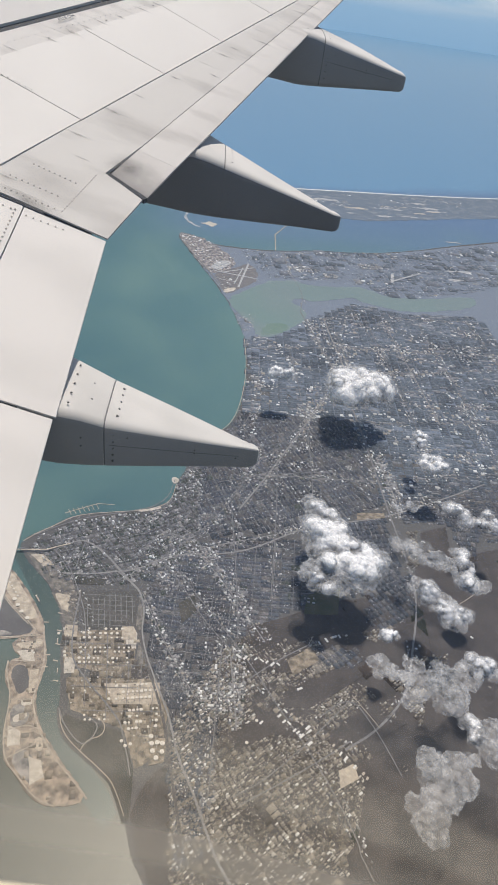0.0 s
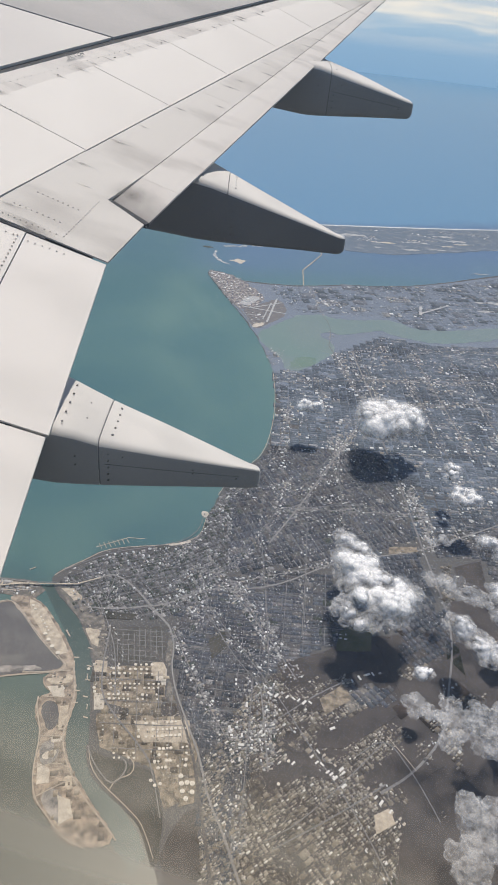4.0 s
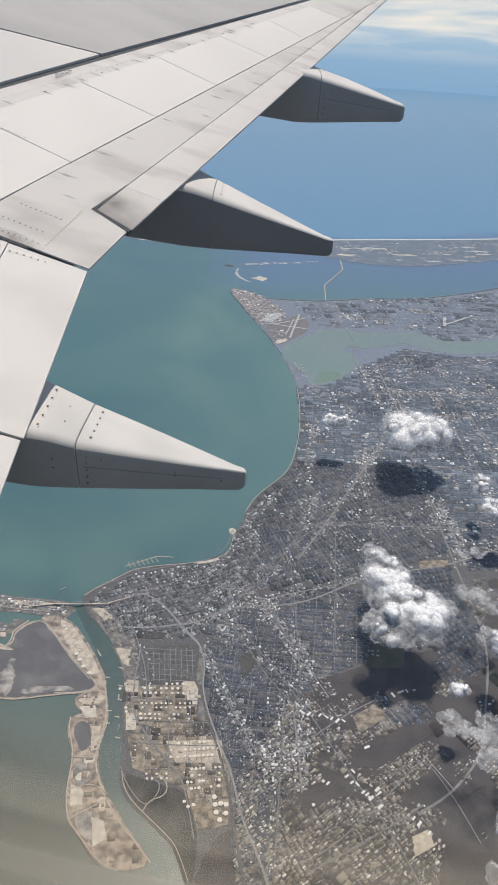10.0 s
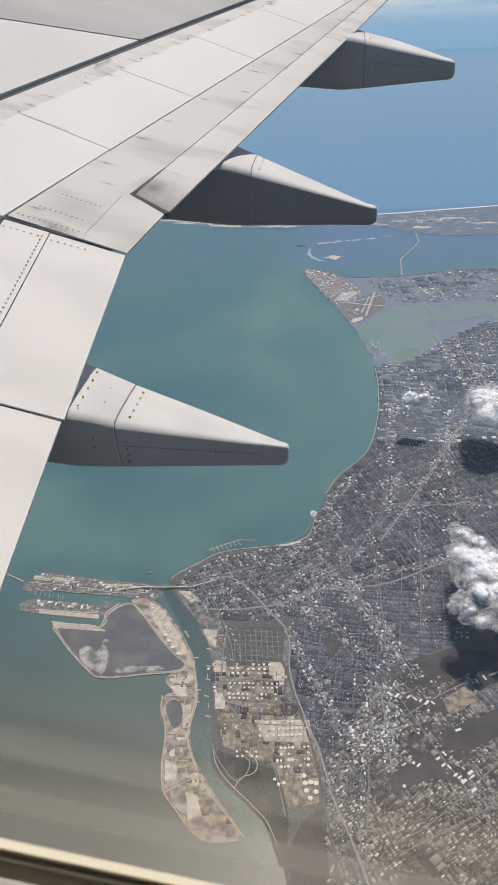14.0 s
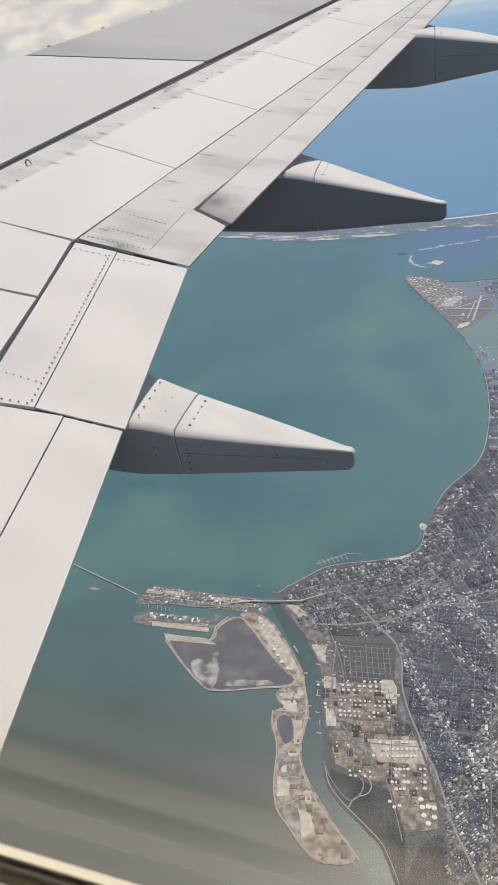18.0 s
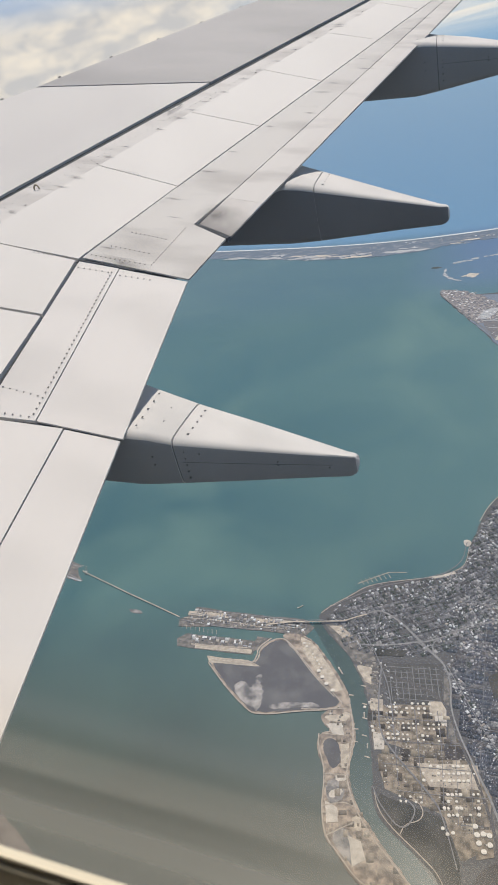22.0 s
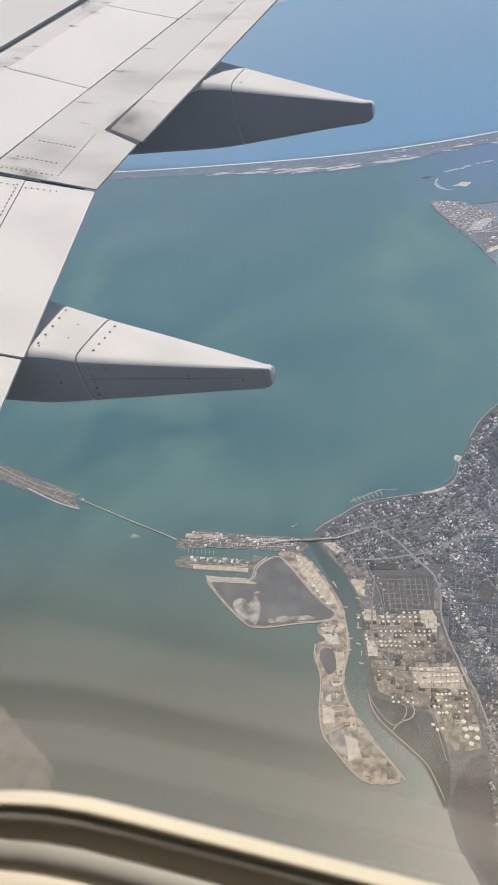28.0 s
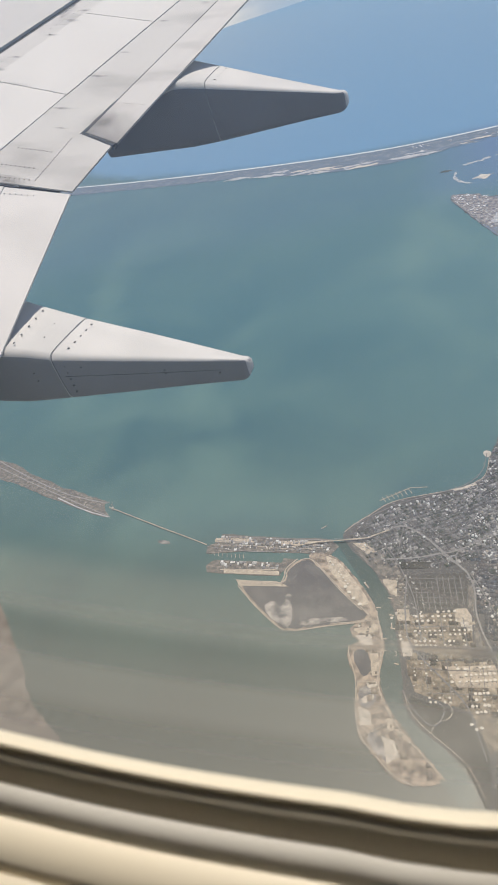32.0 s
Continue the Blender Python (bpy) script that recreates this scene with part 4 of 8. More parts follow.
# ---- roads ----
ROADS = (
    ("freeway", 0.042, ((-2.0, 9.58), (-1.48, 9.7), (-0.98, 10.15), (-0.72, 10.12), (-0.45, 9.85), (-0.23, 9.54), (0.01, 9.19), (0.29, 8.81), (0.41, 8.43), (0.39, 8.0), (0.57, 7.51), (0.91, 6.99), (1.37, 6.37), (1.7, 5.6), (2.3, 4.9), (3.2, 3.5))),
    ("freeway", 0.038, ((-1.26, 9.15), (-0.68, 9.21), (-0.19, 9.4), (-0.03, 9.44), (0.31, 9.67), (0.78, 9.94), (1.26, 10.12), (2.72, 10.2), (4.0, 10.97), (4.65, 11.23), (5.3, 11.3), (6.35, 11.5), (9, 12.6))),
    ("freeway", 0.022, ((-0.23, 9.42), (-0.1, 9.28), (0.05, 9.12))), ("freeway", 0.022, ((0.2, 9.6), (0.02, 9.4), (0.06, 9.16))),
    ("highway", 0.04, ((5.07, 23.2), (5.5, 20.42), (5.97, 17.35), (6.15, 14.64), (6.31, 11.66), (6.45, 10.2), (6.5, 9.36), (6.4, 8.57), (6.13, 7.68), (5.95, 6.94), (5.32, 6.25), (4.74, 5.89))),
    ("avenue", 0.026, ((4.9, 29.8), (5.0, 27.0), (5.35, 25.0), (5.07, 23.2))),
    ("avenue", 0.02, ((2.46, 12.01), (2.6, 10.0), (2.72, 8.21))),
    ("avenue", 0.02, ((1.0, 9.9), (1.55, 9.18), (2.77, 7.76), (3.5, 6.69), (4.29, 5.63), (4.87, 4.57), (5.3, 3.6))),
    ("avenue", 0.02, ((4.83, 6.71), (3.51, 5.35), (2.93, 5.0))),
    ("avenue", 0.02, ((1.7, 10.83), (2.52, 12.01), (3.02, 13.35), (4.03, 14.78), (4.78, 15.99), (5.6, 17.2))),
    ("avenue", 0.02, ((4.56, 12.9), (6.63, 12.88), (10, 13.0))),
    ("avenue", 0.02, ((2.4, 7.82), (2.39, 6.25), (2.5, 4.8))),
    ("avenue", 0.02, ((-0.9, 10.2), (0.2, 11.0), (1.2, 12.3), (1.8, 13.8), (3.1, 15.5), (3.4, 19.0))),
    ("avenue", 0.02, ((3.2, 17.4), (6.0, 17.3), (10.5, 17.5))),
    ("avenue", 0.026, ((3.4, 19.9), (5.5, 20.4), (11.5, 20.6))),
    ("avenue", 0.02, ((7.4, 22.8), (7.7, 18), (7.8, 13))),
    ("avenue", 0.02, ((9.4, 22.8), (9.6, 18), (9.6, 13))),
    ("avenue", 0.02, ((4.4, 20.4), (4.6, 16.0), (4.56, 12.9), (4.4, 10.9))),
    ("avenue", 0.02, ((3.4, 9.0), (3.6, 12.0), (3.7, 14.2))),
    ("avenue", 0.02, ((-1.58, 9.9), (-1.12, 9.49), (-0.88, 8.97), (-0.65, 8.38), (-0.56, 7.83), (-0.5, 7.23))),
    ("avenue", 0.018, ((-0.81, 10.25), (-0.94, 9.28))), ("avenue", 0.022, ((-1.87, 10.08), (-1.11, 10.75), (-0.11, 11.26), (0.7, 11.8), (0.9, 12.6))),
    ("avenue", 0.02, ((0.2, 10.2), (0.6, 10.67), (1.47, 10.65), (2.21, 11.39))), ("avenue", 0.022, ((0.73, 9.9), (1.33, 9.25), (1.9, 8.38), (2.64, 7.67))),
    ("avenue", 0.02, ((1.3, 10.83), (1.66, 10.53), (2.18, 9.68), (2.71, 8.82), (2.71, 7.96))), ("avenue", 0.024, ((2.98, 7.08), (3.65, 7.58), (4.34, 7.96))),
    ("avenue", 0.024, ((3.08, 4.89), (3.92, 5.41), (4.84, 6.04))), ("avenue", 0.02, ((4.37, 6.46), (4.9, 6.85), (5.29, 6.25), (5.64, 5.52))),
    ("avenue", 0.022, ((6.92, 24.08), (7.36, 21.9), (7.5, 19.0))), ("avenue", 0.03, ((6.2, 21.62), (6.28, 18.33))), ("avenue", 0.026, ((5.71, 22.58), (6.82, 23.17), (8.25, 23.18), (11.5, 23.0))),
    ("avenue", 0.03, ((7.03, 18.77), (8.31, 18.57), (11.5, 18.9))), ("avenue", 0.022, ((5.2, 13.19), (4.42, 13.18), (3.23, 13.0), (2.0, 12.6))), ("avenue", 0.022, ((11.4, 22.9), (11.6, 18), (11.2, 13.5))),
    ("avenue", 0.022, ((6.3, 15.6), (8.0, 15.5), (12, 15.6))),
    ("runway", 0.075, ((2.05, 26.5), (3.65, 26.1))), ("runway", 0.075, ((2.86, 25.06), (3.35, 27.77))), ("runway", 0.065, ((2.24, 26.41), (3.55, 27.35))), ("runway", 0.05, ((2.7, 25.3), (3.1, 27.2))), ("runway", 0.05, ((2.15, 25.7), (2.75, 25.55))),
    ("runway", 0.12, ((9.5, 28.2), (9.25, 27.0))), ("runway", 0.12, ((9.3, 27.2), (10.8, 28.4))),
    ("seawall_road", 0.05, ((0.5, 30.0), (0.95, 28.6), (1.4, 27.4), (1.95, 25.8), (2.3, 24.5))),
    ("channel_road", 0.028, ((-0.75, 8.7), (-0.78, 7.9), (-0.72, 7.2), (-0.45, 6.8), (0.1, 6.2), (0.35, 5.8), (0.7, 5.2))),
    ("dyke_road", 0.022, ((-0.8, 6.2), (-0.62, 5.85), (-0.3, 5.55), (-0.1, 5.95), (-0.3, 6.1))),
)
for k, (nm, w, pts) in enumerate(ROADS):
    bm = bmesh.new()
    ribbon(bm, pts, w, 0.30 + 0.004 * k)
    tagged(mesh_object(nm, bm, CONCRETE if nm == "freeway" else PALESAND if nm == "runway" else ROAD), "pale grey %s across the city plain" % nm.replace("_", " "), "road", "", "structure")
bm = bmesh.new()
ribbon(bm, ((-0.9, 8.6), (0.2, 8.2), (0.62, 7.3), (1.25, 6.35), (1.6, 5.4), (2.2, 4.2)), 0.06, 0.29)
tagged(mesh_object("railway", bm, RAIL), "dark railway corridor behind the refineries", "railway", "", "structure")


def streets(name, poly, ang, dx, dy, w, h):
    """A mesh of minor streets clipped to a district."""
    bm = bmesh.new()
    P = np.array(poly)
    c, ca, sa = P.mean(0), math.cos(ang), math.sin(ang)
    R = np.max(np.hypot(*(P - c).T))
    for d, turn in ((dx, 0), (dy, 1)):
        for i in range(-int(R / d), int(R / d) + 1):
            t = np.linspace(-R, R, int(2 * R / 0.1))
            u, v = (t, np.full_like(t, i * d)) if turn else (np.full_like(t, i * d), t)
            q = np.stack([c[0] + u * ca - v * sa, c[1] + u * sa + v * ca], 1)
            ok = inside(q, poly)
            run = []
            for p, o in zip(q, ok):
                if o:
                    run.append(tuple(p))
                if (not o or p is q[-1]) and run:
                    if len(run) > 2:
                        ribbon(bm, run, w, h, 0.2, 0)
                    run = []
    return tagged(mesh_object(name, bm, ROAD), "grid of narrow grey city streets", "streets", "", "stuff")


CORE = [(-1.9, 9.75), (-1.1, 10.7), (0.0, 11.25), (0.8, 11.75), (1.0, 12.5), (1.65, 14.0), (1.7, 11.0), (1.2, 9.7), (-0.3, 9.0), (-1.4, 9.0)]
MIDTOWN = [(1.65, 14.0), (2.25, 14.8), (2.8, 15.9), (4.6, 15.8), (5.9, 15.8), (6.2, 11.8), (4.2, 10.9), (2.7, 10.9), (1.6, 10.6)]
SOUTHWEST = [(0.4, 9.3), (1.6, 10.4), (2.7, 10.8), (4.2, 10.7), (4.4, 8.9), (2.9, 8.2), (2.4, 7.6), (1.3, 6.5), (0.7, 7.5), (0.45, 8.4)]
SOUTHSIDE = [(2.85, 15.9), (3.05, 19.0), (3.0, 20.6), (4.6, 21.5), (5.4, 22.7), (7.2, 24.4), (9.2, 23.6), (12, 23.6), (12.5, 16), (9.6, 12.5), (6.3, 12.0), (5.9, 15.8)]
BLUFF = [(3.0, 29.4), (4.6, 29.6), (6.5, 30.3), (11, 31.3), (15.5, 33.4), (17, 29), (12.5, 26.2), (10, 25.4), (8.6, 25.6), (8.0, 26.5), (5.2, 26.6), (4.1, 26.4)]
OLDGRID = [(-0.72, 8.7), (0.18, 8.87), (0.18, 8.03), (-0.57, 7.9)]
for poly, ang, dx, dy, w in ((CORE, 0.55, 0.21, 0.21, 0.012), (MIDTOWN, 0.40, 0.42, 0.44, 0.013), (SOUTHWEST, -0.06, 0.44, 0.42, 0.013)):
    streets("street_grid", poly, ang, dx, dy, w, 0.22)
streets("street_grid", OLDGRID, 0.1, 0.09, 0.12, 0.012, 0.24)

nrng = np.random.default_rng(7)


def houses(name, poly, ang, du, dv, keep, size, hgt, material, label, skip=(), jit=0.3, slim=(0.55, 1.0), turn=True, clump=None):
    """Rows of small buildings over a district."""
    P = np.array(poly)
    c = P.mean(0)
    R = np.max(np.hypot(*(P - c).T))
    u, v = np.meshgrid(np.arange(-R, R, du), np.arange(-R, R, dv))
    u = u.ravel() + nrng.uniform(-jit, jit, u.size) * du
    v = v.ravel() + nrng.uniform(-jit, jit, v.size) * dv * 0.5
    q = np.stack([c[0] + u * math.cos(ang) - v * math.sin(ang), c[1] + u * math.sin(ang) + v * math.cos(ang)], 1)
    ok = inside(q, poly) & (nrng.random(len(q)) < keep)
    for s in skip:
        ok &= ~inside(q, s)
    if clump:
        ok &= np.array([noise.fractal(Vector((a * clump[0], b * clump[0], clump[2] if len(clump) > 2 else 0)), 0.8, 2.0, 3) > clump[1] for a, b in q])
    q = q[ok]
    n = len(q)
    L = nrng.uniform(size[0], size[1], n)
    W = L * nrng.uniform(*slim, n)
    H = nrng.uniform(hgt[0], hgt[1], n)
    A = ang + (nrng.integers(0, 2, n) if turn else 0) * math.pi / 2 + np.zeros(n)
    return boxes(name, q, L, W, H, A, 0.12, material, None, label, "stuff", "buildings")


EDGE = [(0.9, 7.4), (1.4, 6.4), (1.6, 5.2), (2.2, 3.8), (2.6, 4.0), (2.5, 6.3), (2.45, 7.5), (1.8, 7.0)]
FRINGE = [(4.3, 10.8), (6.2, 11.6), (6.3, 9.2), (5.0, 9.1), (4.5, 8.8)]
EASTSIDE = [(6.5, 12.6), (9.4, 13.0), (10, 11), (8.4, 10.4), (7.6, 11.2), (6.6, 11.2)]
for poly, ang, dx, dy, mt in ((CORE, 0.55, 0.105, 0.105, TOWNLOTS), (MIDTOWN, 0.40, 0.105, 0.22, BLOCKS), (SOUTHWEST, -0.06, 0.22, 0.105, BLOCKS), (EDGE, -0.06, 0.105, 0.18, BLOCKS), (FRINGE, 0.2, 0.105, 0.2, BLOCKS), (EASTSIDE, 0.05, 0.2, 0.105, BLOCKS)):
    houses("city_blocks", poly, ang, dx, dy, 0.92, (dx - 0.017, dx - 0.017), (0.02, 0.05), mt, "city blocks under dark trees, parted by streets", (), 0.0, ((dy - 0.017) / (dx - 0.017),) * 2, False)
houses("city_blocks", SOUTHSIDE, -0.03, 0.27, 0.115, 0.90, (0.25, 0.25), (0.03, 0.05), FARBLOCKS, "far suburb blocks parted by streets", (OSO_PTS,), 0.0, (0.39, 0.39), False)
houses("houses", CORE, 0.55, 0.035, 0.040, 0.5, (0.010, 0.024), (0.08, 0.25), ROOFS, "dense low downtown buildings beside the bay")
houses("houses", MIDTOWN, 0.40, 0.024, 0.040, 0.72, (0.010, 0.018), (0.08, 0.13), ROOFS, "rows of small houses in city blocks", (), 0.55)
houses("houses", SOUTHWEST, -0.06, 0.040, 0.024, 0.70, (0.010, 0.018), (0.08, 0.13), ROOFS, "rows of small houses in city blocks", (), 0.55)
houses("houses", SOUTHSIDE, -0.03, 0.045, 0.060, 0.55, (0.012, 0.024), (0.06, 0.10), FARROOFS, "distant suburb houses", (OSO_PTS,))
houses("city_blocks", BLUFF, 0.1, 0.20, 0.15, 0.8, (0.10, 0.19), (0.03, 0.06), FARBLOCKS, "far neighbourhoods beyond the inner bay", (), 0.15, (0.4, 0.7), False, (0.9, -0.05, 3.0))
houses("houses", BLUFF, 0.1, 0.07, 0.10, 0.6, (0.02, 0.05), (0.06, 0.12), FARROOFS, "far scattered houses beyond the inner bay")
houses("commercial_roofs", [(-4, 38.0), (2, 39.2), (8, 38.4), (16, 40.4), (17, 43.2), (8.4, 41.4), (0, 39.9), (-4, 39.5)], 0.15, 0.16, 0.14, 0.5, (0.04, 0.13), (0.1, 0.2), SHOPS, "pale houses on the barrier island", clump=(0.7, 0.2, 5.0))
houses("commercial_roofs", SOUTHSIDE, -0.03, 0.13, 0.13, 0.5, (0.03, 0.12), (0.10, 0.2), SHOPS, "large pale commercial roofs in the suburb", (OSO_PTS,), clump=(1.1, 0.12))
houses("commercial_roofs", MIDTOWN, 0.40, 0.10, 0.10, 0.55, (0.02, 0.07), (0.12, 0.25), SHOPS, "pale commercial roofs among the houses", clump=(1.3, 0.25))
houses("commercial_roofs", SOUTHWEST, -0.06, 0.10, 0.10, 0.5, (0.02, 0.06), (0.12, 0.25), SHOPS, "pale commercial roofs among the houses", clump=(1.5, 0.28))
houses("commercial_roofs", CORE, 0.55, 0.075, 0.075, 0.4, (0.018, 0.050), (0.2, 0.9), SHOPS, "pale downtown roofs and towers", clump=(1.6, 0.05))
houses("commercial_roofs", BLUFF, 0.1, 0.30, 0.30, 0.6, (0.05, 0.18), (0.1, 0.2), SHOPS, "far pale roofs beyond the inner bay", clump=(0.8, 0.1))
houses("hangars", BASEGROUND, 0.9, 0.10, 0.12, 0.42, (0.03, 0.11), (0.12, 0.2), SHOPS, "pale airfield hangars on the peninsula")
houses("hangars", [(2.0, 26.0), (2.6, 26.0), (2.75, 25.2), (2.35, 24.7)], 0.9, 0.12, 0.14, 0.6, (0.05, 0.14), (0.12, 0.2), SHOPS, "pale hangars beside the runways")
houses("houses", [(2.6, 22.8), (3.4, 22.5), (3.3, 21.4), (2.95, 21.0), (2.7, 22.0)], 0.4, 0.075, 0.09, 0.62, (0.02, 0.06), (0.10, 0.16), SHOPS, "pale houses packed beside the inner bay")
houses("houses", [(2.98, 20.4), (3.02, 18.9), (2.88, 17.0), (2.55, 15.4), (2.8, 15.4), (3.15, 17.0), (3.25, 18.9), (3.2, 20.4)], 0.1, 0.10, 0.16, 0.4, (0.02, 0.07), (0.10, 0.2), SHOPS, "pale houses along the bay shore")
houses("houses", [(3.2, 29.7), (4.6, 29.6), (6.5, 30.3), (9.0, 30.5), (9.0, 29.8), (6.5, 29.6), (4.6, 28.8), (3.6, 29.0)], 0.05, 0.15, 0.14, 0.4, (0.03, 0.11), (0.10, 0.2), SHOPS, "pale houses along the lagoon shore", clump=(0.9, -0.05, 6.0))
INDUSTRY = [(2.45, 7.7), (2.95, 8.1), (3.7, 8.3), (4.4, 7.9), (4.75, 7.2), (5.0, 6.75), (5.6, 6.0), (5.7, 5.2), (5.2, 4.0), (3.6, 2.6), (2.2, 3.4), (1.7, 5.0), (1.5, 6.2)]
FLD = [p for n_, m_, p, l_ in PATCHES if n_ == "fallow_field"]
houses("yard_lots", INDUSTRY, 0.70, 0.17, 0.14, 0.72, (0.07, 0.16), (0.03, 0.05), LOTS, "flat gravel and grass lots", FLD, 0.22, (0.45, 0.95), False)
houses("sheds", INDUSTRY, 0.70, 0.08, 0.042, 0.74, (0.035, 0.070), (0.08, 0.16), SHEDS, "long pale industrial sheds in rows", FLD, 0.08, (0.36, 0.52), False, (1.6, -0.22))
houses("sheds", INDUSTRY, 0.70, 0.027, 0.021, 0.45, (0.008, 0.018), (0.05, 0.1), SHEDS, "small sheds and yards between the warehouses", FLD, clump=(2.1, -0.25, 4.0))
houses("houses", EDGE, -0.06, 0.030, 0.050, 0.65, (0.012, 0.026), (0.06, 0.12), ROOFS, "small houses and workshops beside the railway", FLD)
houses("houses", FRINGE, 0.2, 0.032, 0.055, 0.6, (0.012, 0.026), (0.06, 0.12), ROOFS, "houses at the city's edge", FLD)
houses("houses", EASTSIDE, 0.05, 0.04, 0.065, 0.6, (0.014, 0.03), (0.06, 0.12), ROOFS, "suburb houses east of the highway", FLD)
houses("town_lots", MIDTOWN, 0.40, 0.24, 0.22, 0.28, (0.10, 0.24), (0.02, 0.03), TOWNLOTS, "parks, lots and car parks among the houses")
houses("town_lots", SOUTHWEST, -0.06, 0.22, 0.22, 0.28, (0.10, 0.24), (0.02, 0.03), TOWNLOTS, "parks, lots and car parks among the houses")
houses("town_lots", SOUTHSIDE, -0.03, 0.42, 0.42, 0.55, (0.2, 0.42), (0.02, 0.03), FARLOTS, "open lots and parks in the far suburb", (OSO_PTS,))
houses("town_lots", BLUFF, 0.1, 0.7, 0.7, 0.6, (0.3, 0.7), (0.02, 0.03), FARLOTS, "open lots beyond the inner bay")
houses("town_lots", CORE, 0.55, 0.14, 0.14, 0.4, (0.08, 0.13), (0.02, 0.03), TOWNLOTS, "car parks and lots downtown")
houses("refinery_lots", [(-0.9, 7.7), (0.3, 7.9), (0.9, 7.0), (1.3, 6.4), (1.3, 5.6), (0.4, 5.95), (-0.6, 6.25), (-0.8, 7.0)], 0.1, 0.17, 0.15, 0.7, (0.08, 0.17), (0.10, 0.12), roofs("yard_surfaces", ((0.0, (0.20, 0.17, 0.135)), (0.26, (0.32, 0.275, 0.21)), (0.5, (0.13, 0.113, 0.095)), (0.66, (0.46, 0.40, 0.31)), (0.84, (0.085, 0.075, 0.066))), 0.9), "bare tank yards and paved lots in the refinery")
houses("farm_lots", [(5.0, 8.9), (8.5, 10.5), (9.5, 6.2), (7.5, 4.0), (5.0, 4.2)], 0.62, 0.5, 0.4, 0.4, (0.25, 0.5), (0.06, 0.09), roofs("farm_plots", ((0.0, (0.052, 0.042, 0.037)), (0.4, (0.075, 0.06, 0.052)), (0.7, (0.042, 0.046, 0.036)), (0.92, (0.13, 0.105, 0.09))), 0.95), "brown farm plots")
houses("process_units", [(-0.9, 7.7), (0.3, 7.2), (0.9, 7.0), (1.3, 6.4), (1.3, 5.6), (0.4, 5.95), (-0.6, 6.25), (-0.8, 7.0)], 0.1, 0.036, 0.04, 0.45, (0.008, 0.028), (0.05, 0.25), SHEDS, "pale refinery process units and pipe racks")
REFINERY = [(-0.9, 7.7), (0.3, 7.9), (0.9, 7.0), (1.3, 6.4), (1.3, 5.6), (0.4, 5.95), (-0.6, 6.25), (-0.8, 7.0)]
streets("yard_roads", REFINERY, 0.1, 0.34, 0.45, 0.012, 0.37)
ISLAND = [(-1.75, 7.45), (-1.3, 7.6), (-1.18, 7.1), (-1.26, 6.3), (-1.2, 6.0), (-0.75, 5.4), (-0.15, 4.8), (-0.6, 4.68), (-1.3, 5.05), (-1.55, 5.3), (-1.65, 5.7), (-1.62, 6.3), (-1.75, 6.9)]
houses("yard_lots", ISLAND, 0.15, 0.13, 0.16, 0.5, (0.05, 0.13), (0.13, 0.15), roofs("sand_cells", ((0.0, (0.30, 0.255, 0.205)), (0.3, (0.36, 0.31, 0.25)), (0.55, (0.23, 0.20, 0.17)), (0.8, (0.43, 0.38, 0.31)))), "graded cells and tracks on the dredged island", clump=(2.5, -0.1, 2.0))
houses("dock_sheds", [(-4.7, 9.5), (-2.4, 9.58), (-2.3, 9.25), (-4.1, 9.16), (-4.9, 9.0)], 0.06, 0.075, 0.06, 0.65, (0.02, 0.08), (0.22, 0.34), SHOPS, "dock sheds and offices on the port strip")
houses("dock_sheds", [(-4.7, 8.77), (-3.36, 8.84), (-3.36, 8.67), (-4.6, 8.59)], 0.08, 0.10, 0.07, 0.6, (0.04, 0.10), (0.2, 0.3), SHOPS, "long pale dock sheds")
houses("dock_sheds", [(-1.2, 8.7), (-0.75, 8.75), (-0.7, 7.2), (-0.9, 7.2), (-0.95, 8.2)], 0.1, 0.06, 0.07, 0.55, (0.025, 0.07), (0.08, 0.2), SHEDS, "warehouses along the ship channel")
houses("dock_sheds", [(-1.75, 7.5), (-1.3, 7.5), (-1.25, 7.0), (-1.5, 7.1)], 0.1, 0.06, 0.06, 0.4, (0.02, 0.05), (0.08, 0.15), SHEDS, "small sheds on the dredged island")
houses("farm_buildings", [(5.3, 8.9), (7.5, 9.6), (7.8, 6.2), (5.6, 6.6)], 0.8, 0.26, 0.26, 0.2, (0.02, 0.07), (0.08, 0.16), SHEDS, "scattered pale sheds among the fields")
houses("peninsula_houses", [(-9.6, 10.6), (-7.5, 10.3), (-7.3, 10.0), (-9.4, 10.2)], -0.1, 0.08, 0.08, 0.35, (0.02, 0.06), (0.08, 0.15), SHEDS, "pale buildings on the far peninsula")


